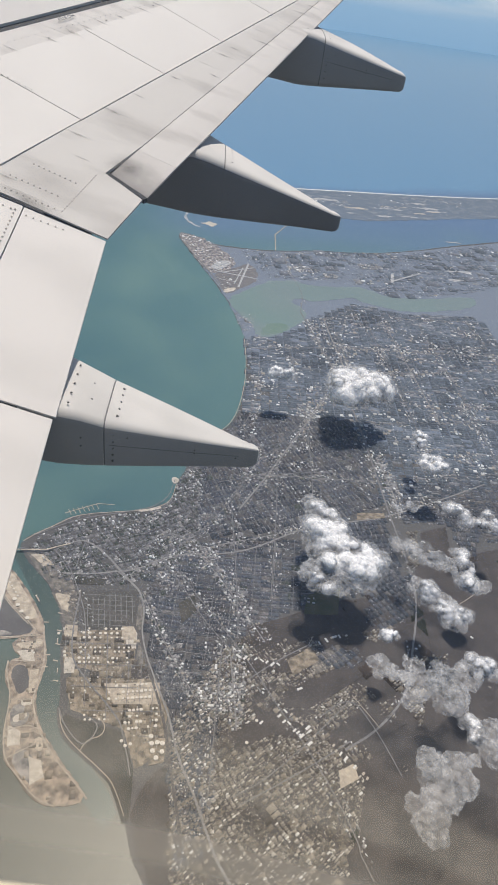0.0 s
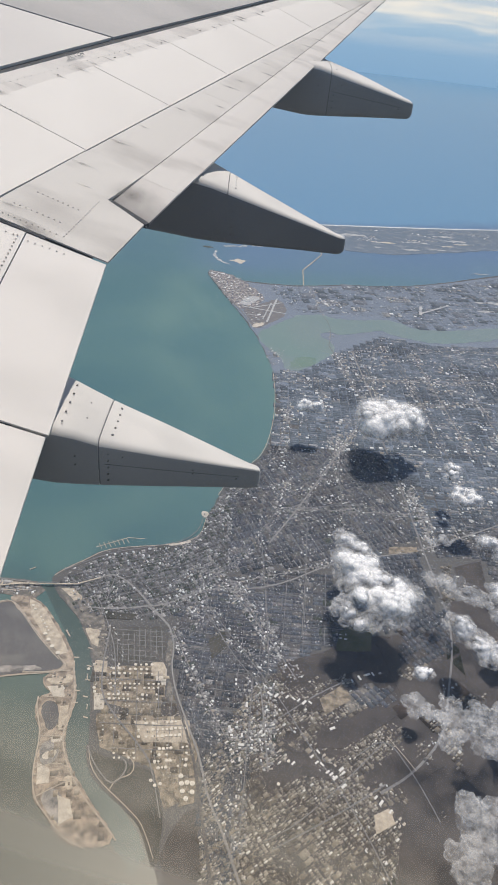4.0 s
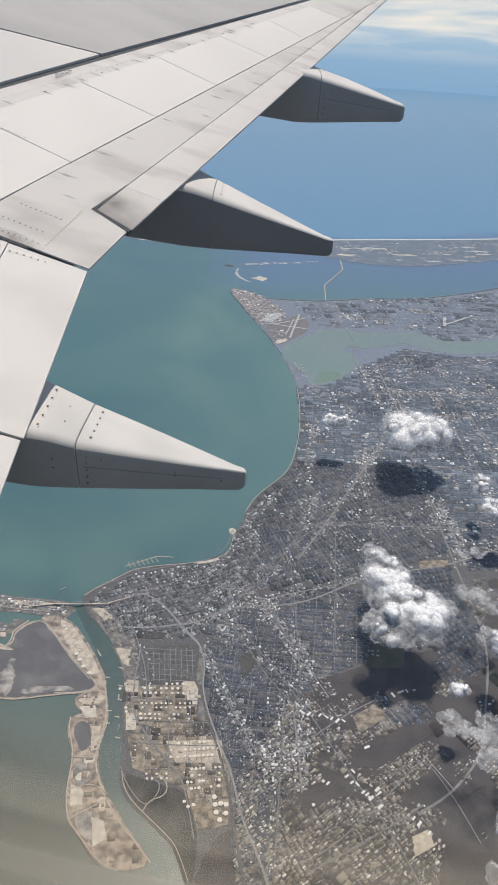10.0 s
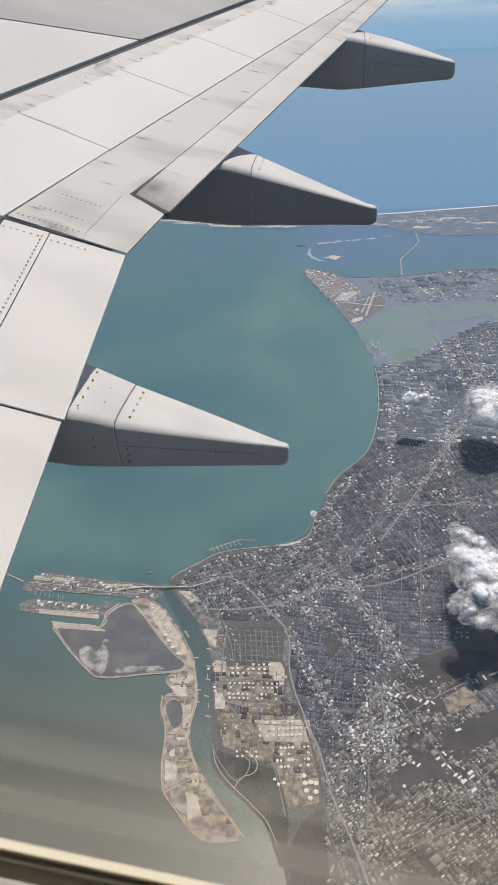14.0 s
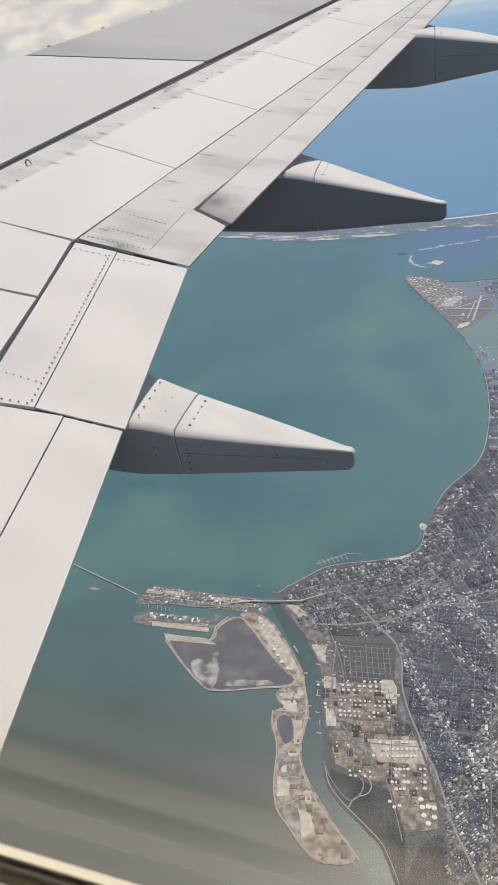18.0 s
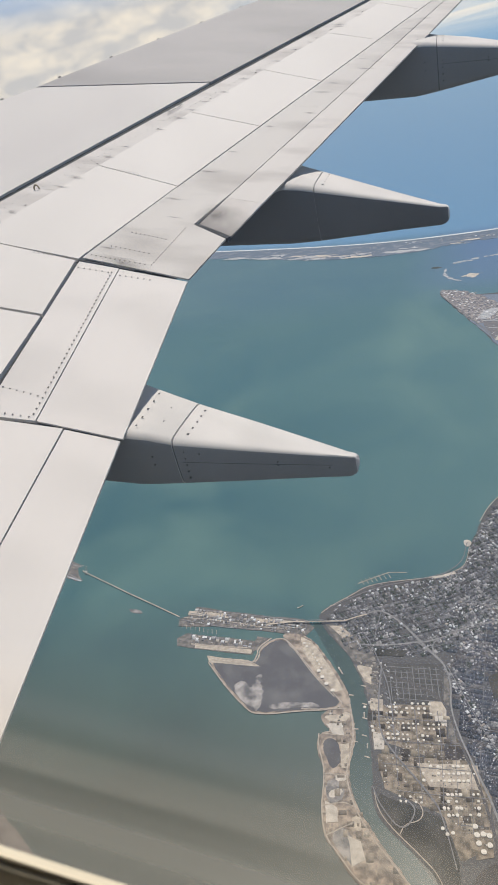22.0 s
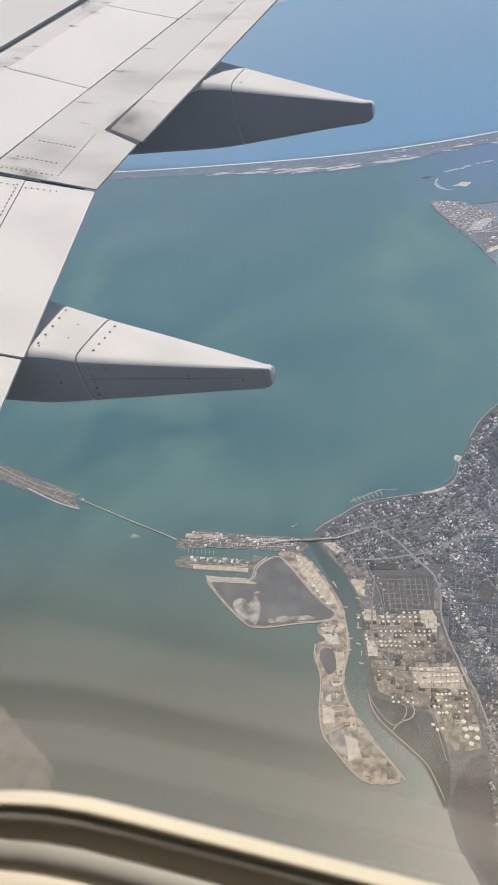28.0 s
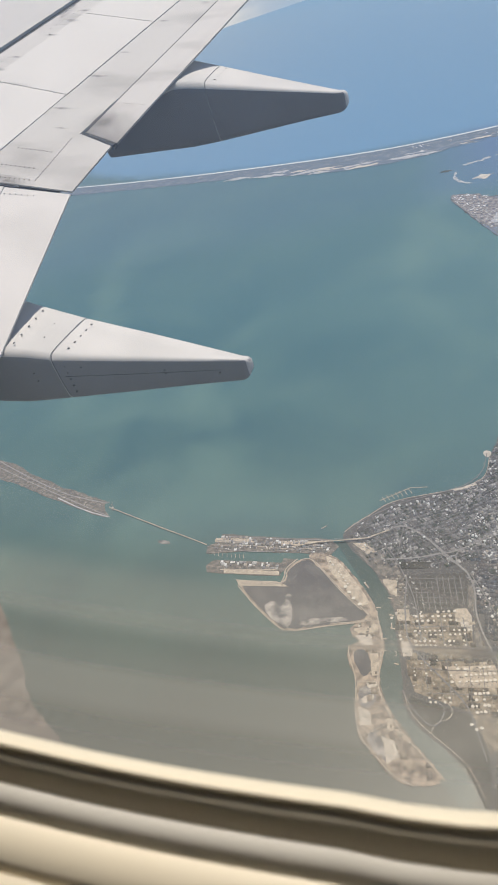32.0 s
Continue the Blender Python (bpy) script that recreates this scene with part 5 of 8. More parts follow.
# clusters of bright sheds and shops at the edge of the city
for poly, ang, mt_ in (([(3.08, 7.65), (3.72, 7.98), (3.81, 7.67), (3.29, 7.28)], 0.62, SHEDS), ([(3.49, 7.15), (4.59, 7.7), (4.76, 7.45), (3.75, 6.89)], 0.55, SHEDS), ([(4.24, 6.59), (5.07, 7.15), (5.36, 6.87), (4.5, 6.13)], -0.85, SHEDS),
                       ([(2.64, 7.86), (2.9, 7.79), (2.93, 6.39), (2.73, 6.37)], 0.0, SHOPS), ([(3.67, 6.01), (4.5, 6.13), (4.51, 5.57), (3.74, 5.24)], 0.55, SHEDS), ([(1.89, 7.0), (2.66, 6.97), (2.7, 6.37), (2.02, 6.46)], 0.1, SHOPS), ([(4.31, 5.89), (5.06, 6.0), (5.19, 5.79), (4.46, 5.57)], 0.5, SHEDS),
                       ([(1.78, 10.25), (2.01, 10.43), (2.24, 10.06), (2.02, 9.84)], 0.55, SHOPS), ([(1.78, 8.85), (2.22, 8.51), (2.1, 8.38), (1.7, 8.67)], -0.65, SHOPS), ([(2.73, 14.03), (3.33, 14.38), (3.2, 13.72), (2.8, 13.32)], 0.5, SHOPS)):
    houses("yard_lots", poly, ang, 0.11, 0.085, 0.6, (0.06, 0.10), (0.10, 0.11), LOTS if mt_ == SHEDS else TOWNLOTS, "gravel yards and car parks between the sheds", (), 0.1, (0.6, 0.9), False)
    houses("sheds", poly, ang, 0.062, 0.05, 0.72, (0.022, 0.056), (0.14, 0.24), mt_, "bright roofs of sheds and shops in a cluster", (), 0.25, (0.35, 0.8))


# pale shops and sheds along the main roads
for k, (nm, w, pts) in enumerate([r_ for r_ in ROADS if r_[0] in ("highway", "avenue")]):
    q = []
    for (a, b) in zip(pts, pts[1:]):
        a, b = np.array(a), np.array(b)
        d = b - a
        ln = np.hypot(*d)
        n = int(ln * (30 if a[1] < 13 else 30))
        t = nrng.random(n)[:, None]
        side = nrng.choice([-1, 1], n)[:, None] * nrng.uniform(0.03, 0.14, n)[:, None]
        q.append(a + d * t + np.array([-d[1], d[0]]) / ln * side)
    q = np.vstack(q)
    q = q[np.array([noise.fractal(Vector((a_ * 1.4, b_ * 1.4, 7.0)), 0.8, 2.0, 3) > -0.12 for a_, b_ in q])]
    q = q[inside(q, MAINLAND) & ~inside(q, OSO_PTS)]
    n = len(q)
    a0 = math.atan2(pts[1][1] - pts[0][1], pts[1][0] - pts[0][0])
    far_ = 1 + 0.5 * (q[:, 1] > 13)
    boxes("roadside_shops", q, nrng.uniform(0.014, 0.058, n) * far_, nrng.uniform(0.012, 0.034, n) * far_, nrng.uniform(0.1, 0.22, n), np.full(n, a0), 0.12, SHOPS if pts[0][1] > 7.5 else SHEDS, None, "pale shop and warehouse roofs along a main road", "stuff", "buildings")
# neighbourhoods and sheds out among the fields
for poly, ang in (([(5.56, 9.55), (6.5, 9.65), (6.4, 8.57), (5.85, 8.25), (5.34, 8.36)], 0.5), ([(4.33, 7.81), (5.17, 7.8), (5.2, 7.44), (4.48, 7.37)], 0.7), ([(5.24, 11.28), (6.17, 11.3), (6.18, 10.31), (5.66, 10.07), (5.21, 10.45)], 0.1), ([(7.66, 11.51), (8.48, 11.52), (8.04, 9.9), (7.71, 10.5)], -0.2)):
    houses("city_blocks", poly, ang, 0.105, 0.15, 0.9, (0.088, 0.088), (0.20, 0.22), BLOCKS, "house plots under trees among the fields", (), 0.05, (1.5, 1.5), False)
    houses("houses", poly, ang, 0.026, 0.036, 0.6, (0.010, 0.018), (0.22, 0.28), ROOFS, "small houses of a neighbourhood among the fields", (), 0.5)
for poly in ([(6.18, 7.68), (6.83, 7.7), (6.78, 7.48), (6.22, 7.41)], [(5.99, 7.14), (6.28, 7.05), (6.08, 6.27), (5.9, 6.64)], [(5.4, 6.77), (5.71, 6.83), (5.61, 6.49), (5.4, 6.49)], [(6.66, 10.97), (6.86, 10.97), (6.7, 9.87), (6.49, 9.86)], [(5.68, 7.19), (5.95, 7.19), (5.87, 6.99), (5.69, 6.98)], [(5.22, 8.18), (5.86, 8.31), (5.42, 7.89)]):
    houses("yard_lots", poly, 0.7, 0.15, 0.11, 0.8, (0.09, 0.13), (0.20, 0.21), LOTS, "gravel yards beside the highway", (), 0.1, (0.6, 0.9), False)
    houses("sheds", poly, 0.7, 0.075, 0.05, 0.7, (0.03, 0.065), (0.24, 0.32), SHEDS, "pale sheds beside the highway", (), 0.15, (0.4, 0.7), False)
# rows of buildings and rail sidings on the port strip
for k, line in enumerate((((-4.98, 9.14), (-4.1, 9.09), (-3.39, 9.19), (-2.81, 9.34), (-2.3, 9.5)), ((-4.7, 9.5), (-2.5, 9.6)), ((-4.8, 9.35), (-3.2, 9.4)))):
    bm = bmesh.new()
    ribbon(bm, line, 0.018, 0.33 + 0.004 * k, 0.1)
    tagged(mesh_object("port_road", bm, CONCRETE), "pale road along the port strip", "road", "", "structure")
# shopping streets: an arterial road with pale shops and car parks on both sides
def shop_street(k, line, wide, road_w, dense, big):
    bm = bmesh.new()
    ribbon(bm, line, road_w, 0.262 + 0.004 * k, 0.1)
    tagged(mesh_object("arterial_road", bm, CONCRETE), "pale arterial road through the city", "road", "", "structure")
    for (ax, ay), (bx, by) in zip(line, line[1:]):
        ln = math.hypot(bx - ax, by - ay)
        nx, ny = -(by - ay) / ln, (bx - ax) / ln
        ang = math.atan2(by - ay, bx - ax)
        for s_ in (-1, 1):
            lo, hi = s_ * (road_w / 2 + 0.01), s_ * wide
            poly = [(ax + nx * lo, ay + ny * lo), (bx + nx * lo, by + ny * lo), (bx + nx * hi, by + ny * hi), (ax + nx * hi, ay + ny * hi)]
            houses("car_parks", poly, ang, 0.10 * big, 0.075 * big, dense * 0.8, (0.05 * big, 0.09 * big), (0.09, 0.11), TOWNLOTS if ay < 14 else FARLOTS, "car parks along a shopping street")
            houses("commercial_roofs", poly, ang, 0.062 * big, 0.05 * big, dense, (0.018 * big, 0.055 * big), (0.14, 0.24), SHOPS, "pale shop roofs along a shopping street")


for k, (line, wide, road_w, dense, big) in enumerate((
        (((2.68, 11.69), (3.32, 12.85), (4.28, 14.81), (4.96, 16.26), (5.44, 17.23)), 0.10, 0.045, 0.45, 1.1),
        (((5.86, 22.78), (6.04, 19.91), (6.21, 17.55)), 0.20, 0.05, 0.6, 1.6),
        (((6.35, 13.88), (6.58, 12.21), (6.53, 11.4)), 0.15, 0.03, 0.6, 1.2),
        (((1.27, 10.66), (2.35, 9.38), (3.29, 7.9)), 0.17, 0.022, 0.6, 1.0),
        (((0.29, 8.9), (0.99, 7.86), (1.92, 6.66)), 0.15, 0.022, 0.55, 1.0),
        (((0.23, 9.63), (1.82, 10.33), (2.92, 10.67), (4.3, 11.08), (5.2, 11.12)), 0.10, 0.022, 0.42, 1.0),
        (((2.58, 7.65), (2.84, 6.09)), 0.12, 0.03, 0.6, 1.0),
        (((3.03, 13.04), (5.12, 12.95), (7.14, 12.73)), 0.08, 0.025, 0.4, 1.0),
        (((6.3, 20.4), (9.2, 20.2), (12.0, 20.0)), 0.16, 0.035, 0.5, 1.6),
        (((8.1, 22.8), (8.3, 19.0), (8.5, 15.5)), 0.16, 0.035, 0.45, 1.5))):
    shop_street(k, line, wide, road_w, dense, big)
# shopping quarters: pale roofs round wide car parks
for k, (cx, cy, rx, ry, ang) in enumerate(((4.66, 16.04, 0.3, 0.5, 0.4), (5.87, 11.5, 0.35, 0.12, 0.1), (8.85, 13.8, 0.4, 0.3, 0), (8.94, 19.6, 0.5, 0.25, 0), (7.34, 12.0, 0.35, 0.25, 0.1), (4.11, 13.38, 0.2, 0.18, 0.4), (11.0, 21.9, 0.5, 0.4, 0), (8.2, 18.65, 1.2, 0.18, 0),
                                       (6.3, 19.8, 0.16, 1.2, 0), (0.79, 9.4, 0.2, 0.15, -0.7), (5.4, 21.5, 0.2, 0.8, 0), (9.8, 16.4, 0.6, 0.3, 0), (6.5, 13.4, 0.16, 0.7, 0), (3.3, 17.6, 0.2, 0.3, 0), (5.6, 27.8, 0.7, 0.4, 0), (8.6, 28.9, 0.6, 0.4, 0), (6.7, 27.3, 0.3, 0.3, 0), (3.1, 22.3, 0.16, 0.5, 0))):
    ring = [(cx + rx * math.cos(a), cy + ry * math.sin(a)) for a in [math.tau * i / 12 for i in range(12)]]
    g = 1.0 if cy < 17 else 1.5
    houses("car_parks", ring, ang, 0.13 * g, 0.10 * g, 0.6, (0.08 * g, 0.12 * g), (0.05, 0.07), FARLOTS if cy > 13 else TOWNLOTS, "pale car parks of a shopping quarter", (OSO_PTS,))
    houses("commercial_roofs", ring, ang, 0.075 * g, 0.06 * g, 0.6, (0.025 * g, 0.075 * g), (0.12, 0.22), SHOPS, "large pale roofs of a shopping quarter", (OSO_PTS,))



# ---- the wing ----
def zs(x, y):
    """Height of the wing's upper surface."""
    le = -6.25 + 0.55 * (y - 10.0)
    d = max(0.0, 1.0 - (x - le) / 0.55)
    return -2.4 + 0.15 * y + 0.004 * y * y - 0.06 * x - 0.22 * d ** 2.2


def slab(name, parent, corners, material, lift=0.0, thick=0.02, nx=6, ny=10, gap=0.006, label="", edge=0.004):
    """A skin panel over four plan corners (front inboard, front outboard, rear outboard, rear inboard), following the wing's surface."""
    c = [Vector((*p, 0)) for p in corners]
    m = sum(c, Vector()) / 4
    c = [p + (m - p).normalized() * gap for p in c]
    bm = bmesh.new()
    g = {}
    for i in range(nx + 1):
        for j in range(ny + 1):
            u, v = i / nx, j / ny
            p = c[0].lerp(c[3], u).lerp(c[1].lerp(c[2], u), v)
            z = zs(p.x, p.y) + lift
            e = edge if i in (0, nx) or j in (0, ny) else 0.0
            g[i, j] = bm.verts.new((p.x, p.y, z - e))
    for i in range(nx):
        for j in range(ny):
            bm.faces.new((g[i, j], g[i + 1, j], g[i + 1, j + 1], g[i, j + 1]))
    rim = [(i, 0) for i in range(nx)] + [(nx, j) for j in range(ny)] + [(i, ny) for i in range(nx, 0, -1)] + [(0, j) for j in range(ny, 0, -1)]
    lo = [bm.verts.new(g[k].co - Vector((0, 0, thick))) for k in rim]
    for a in range(len(rim)):
        b = (a + 1) % len(rim)
        bm.faces.new((g[rim[a]], lo[a], lo[b], g[rim[b]]))
    bmesh.ops.recalc_face_normals(bm, faces=bm.faces[:])
    return part(name, bm, material, parent, label)


def gapx(y):
    return -3.83 + 0.4126 * (y - 6.55)


def spf(y):
    return -3.57 + 0.393 * (y - 6.02)


def spt(y):
    return -2.48 + 0.335 * (y - 5.11)


def midx(y):
    return -1.58 + 0.276 * (y - 5.76)


def tex(y):
    return -1.24 + 0.26 * (y - 5.5)


def lex(y):
    return -6.25 + 0.55 * (y - 10.0)


TIP = 20.5
wing = thing("aircraft_wing", (0, 0, 0), "off-white airliner wing with spoiler panels and flap fairings", "wing")
# the body under the skin, closed below
bm = bmesh.new()
rows = []
for j in range(31):
    y = 0.6 + (TIP - 0.6) * j / 30
    te = tex(y) if y > 5.2 else (-1.36 if y > 2.95 else -1.32)
    le = lex(y)
    ch = te - le
    row = []
    for u in (0.015, 0.0, 0.02, 0.1, 0.3, 0.6, 0.85, 0.96):
        x = le + ch * u
        t = (0.10 + 0.09 * ch) * (1 - u) ** 0.8 * min(1, u * 9 + 0.15)
        row.append(bm.verts.new((x, y, zs(x, y) - 0.05 - t)))
    for u in (0.975, 0.9, 0.6, 0.3, 0.1):
        x = le + ch * u
        row.append(bm.verts.new((x, y, zs(x, y) - 0.028)))
    rows.append(row)
for a, b in zip(rows, rows[1:]):
    for i in range(len(a)):
        k = (i + 1) % len(a)
        bm.faces.new((a[i], b[i], b[k], a[k]))
bm.faces.new(rows[0])
bm.faces.new(rows[-1][::-1])
bmesh.ops.recalc_face_normals(bm, faces=bm.faces[:])
part("wing_box", bm, SEAL, wing, "dark inner structure under the skin panels")
for y0, y1, f0, f1 in ((0.8, 9.98, 0.8, 10.72), (10.02, TIP, 10.76, TIP)):
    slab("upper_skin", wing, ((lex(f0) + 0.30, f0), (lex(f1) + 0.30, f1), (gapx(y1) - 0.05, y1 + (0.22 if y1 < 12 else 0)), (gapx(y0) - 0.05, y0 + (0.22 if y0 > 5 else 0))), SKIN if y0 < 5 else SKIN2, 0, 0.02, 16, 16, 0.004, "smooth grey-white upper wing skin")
slab("leading_edge", wing, ((lex(0.8), 0.8), (lex(TIP), TIP), (lex(TIP) + 0.29, TIP), (lex(0.8) + 0.29, 0.8)), BARE, 0, 0.12, 8, 24, 0.002, "bare metal leading edge")
slab("skin_gap", wing, ((gapx(0.8) - 0.05, 0.8), (gapx(TIP) - 0.05, TIP), (gapx(TIP) + 0.03, TIP), (gapx(0.8) + 0.03, 0.8)), DARK, -0.012, 0.02, 2, 20, 0.0, "dark slot ahead of the spoilers")
ys = [0.8, 2.6, 4.6, 6.75, 8.75, 10.5, 12.5, 14.3, TIP]
for a, b in zip(ys, ys[1:]):
    slab("hinge_strip", wing, ((gapx(a) + 0.03, a), (gapx(b) + 0.03, b), (spf(b) - 0.010, b - 0.12), (spf(a) - 0.010, a - 0.12)), STRIP, 0, 0.02, 2, 8, 0.002, "riveted hinge strip with dirt streaks")
# spoilers: inboard ones first
slab("inboard_panel", wing, ((spf(1.2), 1.0), (spf(4.5), 4.6), (-2.44, 4.23), (-2.36, 1.0)), WHITE, 0.004, 0.03, 6, 8, 0.0075, "white inboard spoiler panel")
slab("spoiler", wing, ((spf(4.5), 4.62), (spf(5.6), 5.55), (-2.49, 5.11), (-2.44, 4.25)), WHITE, 0.004, 0.03, 6, 6, 0.0075, "clean white spoiler panel")
sep = [(5.55, 5.13), (7.28, 6.63), (8.94, 8.27), (10.6, 9.86), (12.4, 11.7), (14.2, 13.4), (16.2, 15.6)]
for (fa, ra), (fb, rb) in zip(sep, sep[1:]):
    slab("spoiler", wing, ((spf(fa) + 0.005, fa), (spf(fb) + 0.005, fb), (spt(rb) - 0.005, rb), (spt(ra) - 0.005, ra)), WHITE, 0.004, 0.03, 6, 8, 0.0075, "clean white spoiler panel")
slab("outer_panel", wing, ((spf(16.2) + 0.005, 16.22), (spf(TIP) + 0.005, TIP), (spt(TIP) - 0.005, TIP), (spt(15.62) - 0.005, 15.62)), GREYP, 0.002, 0.02, 6, 10, 0.0075, "grey fixed panel near the wing tip")
# trailing panels
slab("trailing_panel", wing, ((-2.46, 5.118), (-2.052, 4.982), (-1.965, 3.042), (-2.36, 3.06)), FLAP, 0, 0.02, 8, 4, 0.004, "riveted fixed trailing panel")
slab("trailing_panel", wing, ((-2.36, 0.9), (-2.36, 3.045), (-1.755, 3.0), (-1.735, 0.9)), FLAP, -0.002, 0.02, 4, 8, 0.003, "plain fixed panel near the wing root")
slab("inboard_flap", wing, ((-1.957, 3.04), (-2.044, 4.968), (-1.41, 4.772), (-1.345, 2.94)), FLAP, 0, 0.010, 6, 8, 0.004, "long pale inboard flap panel")
slab("inboard_flap", wing, ((-1.73, 0.9), (-1.748, 2.998), (-1.36, 2.934), (-1.27, 0.9)), FLAP, -0.006, 0.010, 5, 8, 0.004, "pale inner flap with a stepped edge")
slab("kink_panel", wing, ((-2.45, 5.155), (-1.60, 5.765), (-1.25, 5.48), (-1.405, 4.80)), GREYP, 0, 0.010, 8, 6, 0.0, "riveted panel at the wing's kink", 0.0)
slab("shroud_panel", wing, ((-2.45, 5.155), (spt(6.6), 6.6), (midx(6.4), 6.4), (-1.60, 5.765)), GREYP, 0, 0.02, 6, 6, 0.0, "grey shroud panel with streaks of dirt", 0.0)
for a, b in ((6.6, 9.0), (9.0, 11.6), (11.6, 14.0), (14.0, TIP)):
    slab("shroud_panel", wing, ((spt(a), a), (spt(b), b), (midx(b - 0.2), b - 0.2), (midx(a - 0.2), a - 0.2)), GREYP, 0, 0.02, 6, 8, 0.002, "grey shroud panel with streaks of dirt")
slab("outboard_flap", wing, ((-1.56, 5.80), (midx(6.35), 6.35), (tex(6.2), 6.2), (-1.22, 5.55)), SOOT, -0.006, 0.012, 6, 6, 0.002, "sooty end of the outboard flap")
slab("outboard_flap", wing, ((midx(6.35), 6.35), (midx(14), 14.0), (tex(13.9), 13.9), (tex(6.2), 6.2)), STRIP, -0.006, 0.012, 4, 14, 0.0015, "thin pale outboard flap edge")
slab("outboard_flap", wing, ((midx(14), 14.0), (midx(TIP), TIP), (tex(TIP), TIP), (tex(13.9), 13.9)), STRIP, -0.006, 0.012, 4, 6, 0.006, "pale flap edge near the wing tip")


_rv = bmesh.new()
bmesh.ops.create_cone(_rv, cap_ends=True, segments=8, radius1=1.0, radius2=0.8, depth=1.0)
RIVET = bpy.data.meshes.new("rivet")
_rv.to_mesh(RIVET)
_rv.free()
RIVET.materials.append(SCREW)


def screws(pts, r, parent, lift=0.0):
    """Rivet heads standing a hair proud of the skin, each its own piece."""
    for x, y in pts:
        ob = new("rivet", RIVET)
        ob.parent = parent
        ob.matrix_local = Matrix.Translation((x, y, zs(x, y) + lift + 0.0022)) @ Matrix.Diagonal((r, r, 0.003, 1))


def row_of(a, b, n):
    return [(a[0] + (b[0] - a[0]) * i / (n - 1), a[1] + (b[1] - a[1]) * i / (n - 1)) for i in range(n)]


screws(row_of((-2.09, 4.90), (-2.0, 3.1), 34), 0.0066, wing)
screws(row_of((-2.42, 4.98), (-2.12, 4.90), 6), 0.0058, wing)
screws(row_of((-2.0, 4.85), (-1.72, 4.78), 6), 0.0058, wing)
screws(row_of((-2.34, 3.35), (-2.05, 3.28), 6), 0.0058, wing)
screws(row_of((-2.32, 3.1), (-2.02, 3.07), 6), 0.0058, wing)
screws(row_of((-2.25, 5.36), (-1.86, 5.22), 9), 0.0066, wing)
screws(row_of((-2.14, 5.62), (-1.78, 5.48), 9), 0.0066, wing)
screws(row_of((-1.66, 5.68), (-1.78, 5.02), 16), 0.0058, wing)
screws(row_of((-2.38, 5.2), (-1.84, 5.03), 12), 0.0066, wing)
screws(row_of((gapx(5.0) + 0.22, 5.0), (gapx(11) + 0.30, 11.0), 60), 0.0034, wing)
screws(row_of((-2.95, 5.24), (-2.6, 5.16), 8), 0.0055, wing, 0.004)
screws(row_of((-3.0, 7.22), (-2.5, 6.97), 9), 0.0055, wing, 0.004)
for k in range(7):
    y = 9.2 + 1.0 * k
    screws([(lex(y) + 0.42, y)], 0.02, wing)
for k in range(9):
    y = 5.2 + 1.05 * k
    bm = bmesh.new()
    bmesh.ops.create_cube(bm, size=1, matrix=Matrix.Translation((spf(y) - 0.02, y, zs(spf(y), y) + 0.008)) @ Matrix.Diagonal((0.020, 0.011, 0.006, 1)))
    part("hinge_fitting", bm, SCREW, wing, "small dark hinge fitting")
SMUDGE = bpy.data.materials.new("grease_smear")
SMUDGE.use_nodes = True
nt, N = SMUDGE.node_tree, SMUDGE.node_tree.nodes
b = N["Principled BSDF"]
b.inputs["Base Color"].default_value = (0.24, 0.215, 0.19, 1)
b.inputs["Roughness"].default_value = 0.7
tc, gr, mp, no = N.new("ShaderNodeTexCoord"), N.new("ShaderNodeTexGradient"), N.new("ShaderNodeMapping"), N.new("ShaderNodeTexNoise")
gr.gradient_type = "QUADRATIC_SPHERE"
mp.inputs["Location"].default_value, mp.inputs["Scale"].default_value = (-1, -1, 0), (2, 2, 0)
no.inputs["Scale"].default_value, no.inputs["Detail"].default_value = 14.0, 5
nt.links.new(tc.outputs["Generated"], mp.inputs[0])
nt.links.new(mp.outputs[0], gr.inputs[0])
nt.links.new(tc.outputs["Object"], no.inputs["Vector"])
mu = N.new("ShaderNodeMath")
mu.operation = "MULTIPLY"
mu.use_clamp = True
nt.links.new(gr.outputs["Fac"], mu.inputs[0])
nt.links.new(no.outputs["Fac"], mu.inputs[1])
nt.links.new(mu.outputs[0], b.inputs["Alpha"])


def smear(x, y, lx, ly, turn=-0.35, n=4):
    """A film of old grease on the skin."""
    bm = bmesh.new()
    g = {}
    for i in range(n + 1):
        for j in range(n + 1):
            u, v = (i / n - 0.5) * lx, (j / n - 0.5) * ly
            px, py = x + u * math.cos(turn) - v * math.sin(turn), y + u * math.sin(turn) + v * math.cos(turn)
            g[i, j] = bm.verts.new((u, v, zs(px, py) - zs(x, y)))
    for i in range(n):
        for j in range(n):
            bm.faces.new((g[i, j], g[i + 1, j], g[i + 1, j + 1], g[i, j + 1]))
    ob = part("grease_smear", bm, SMUDGE, wing, "thin dark smear of grease")
    ob.matrix_local = Matrix.Translation((x, y, zs(x, y) + 0.0055)) @ Matrix.Rotation(turn, 4, "Z")


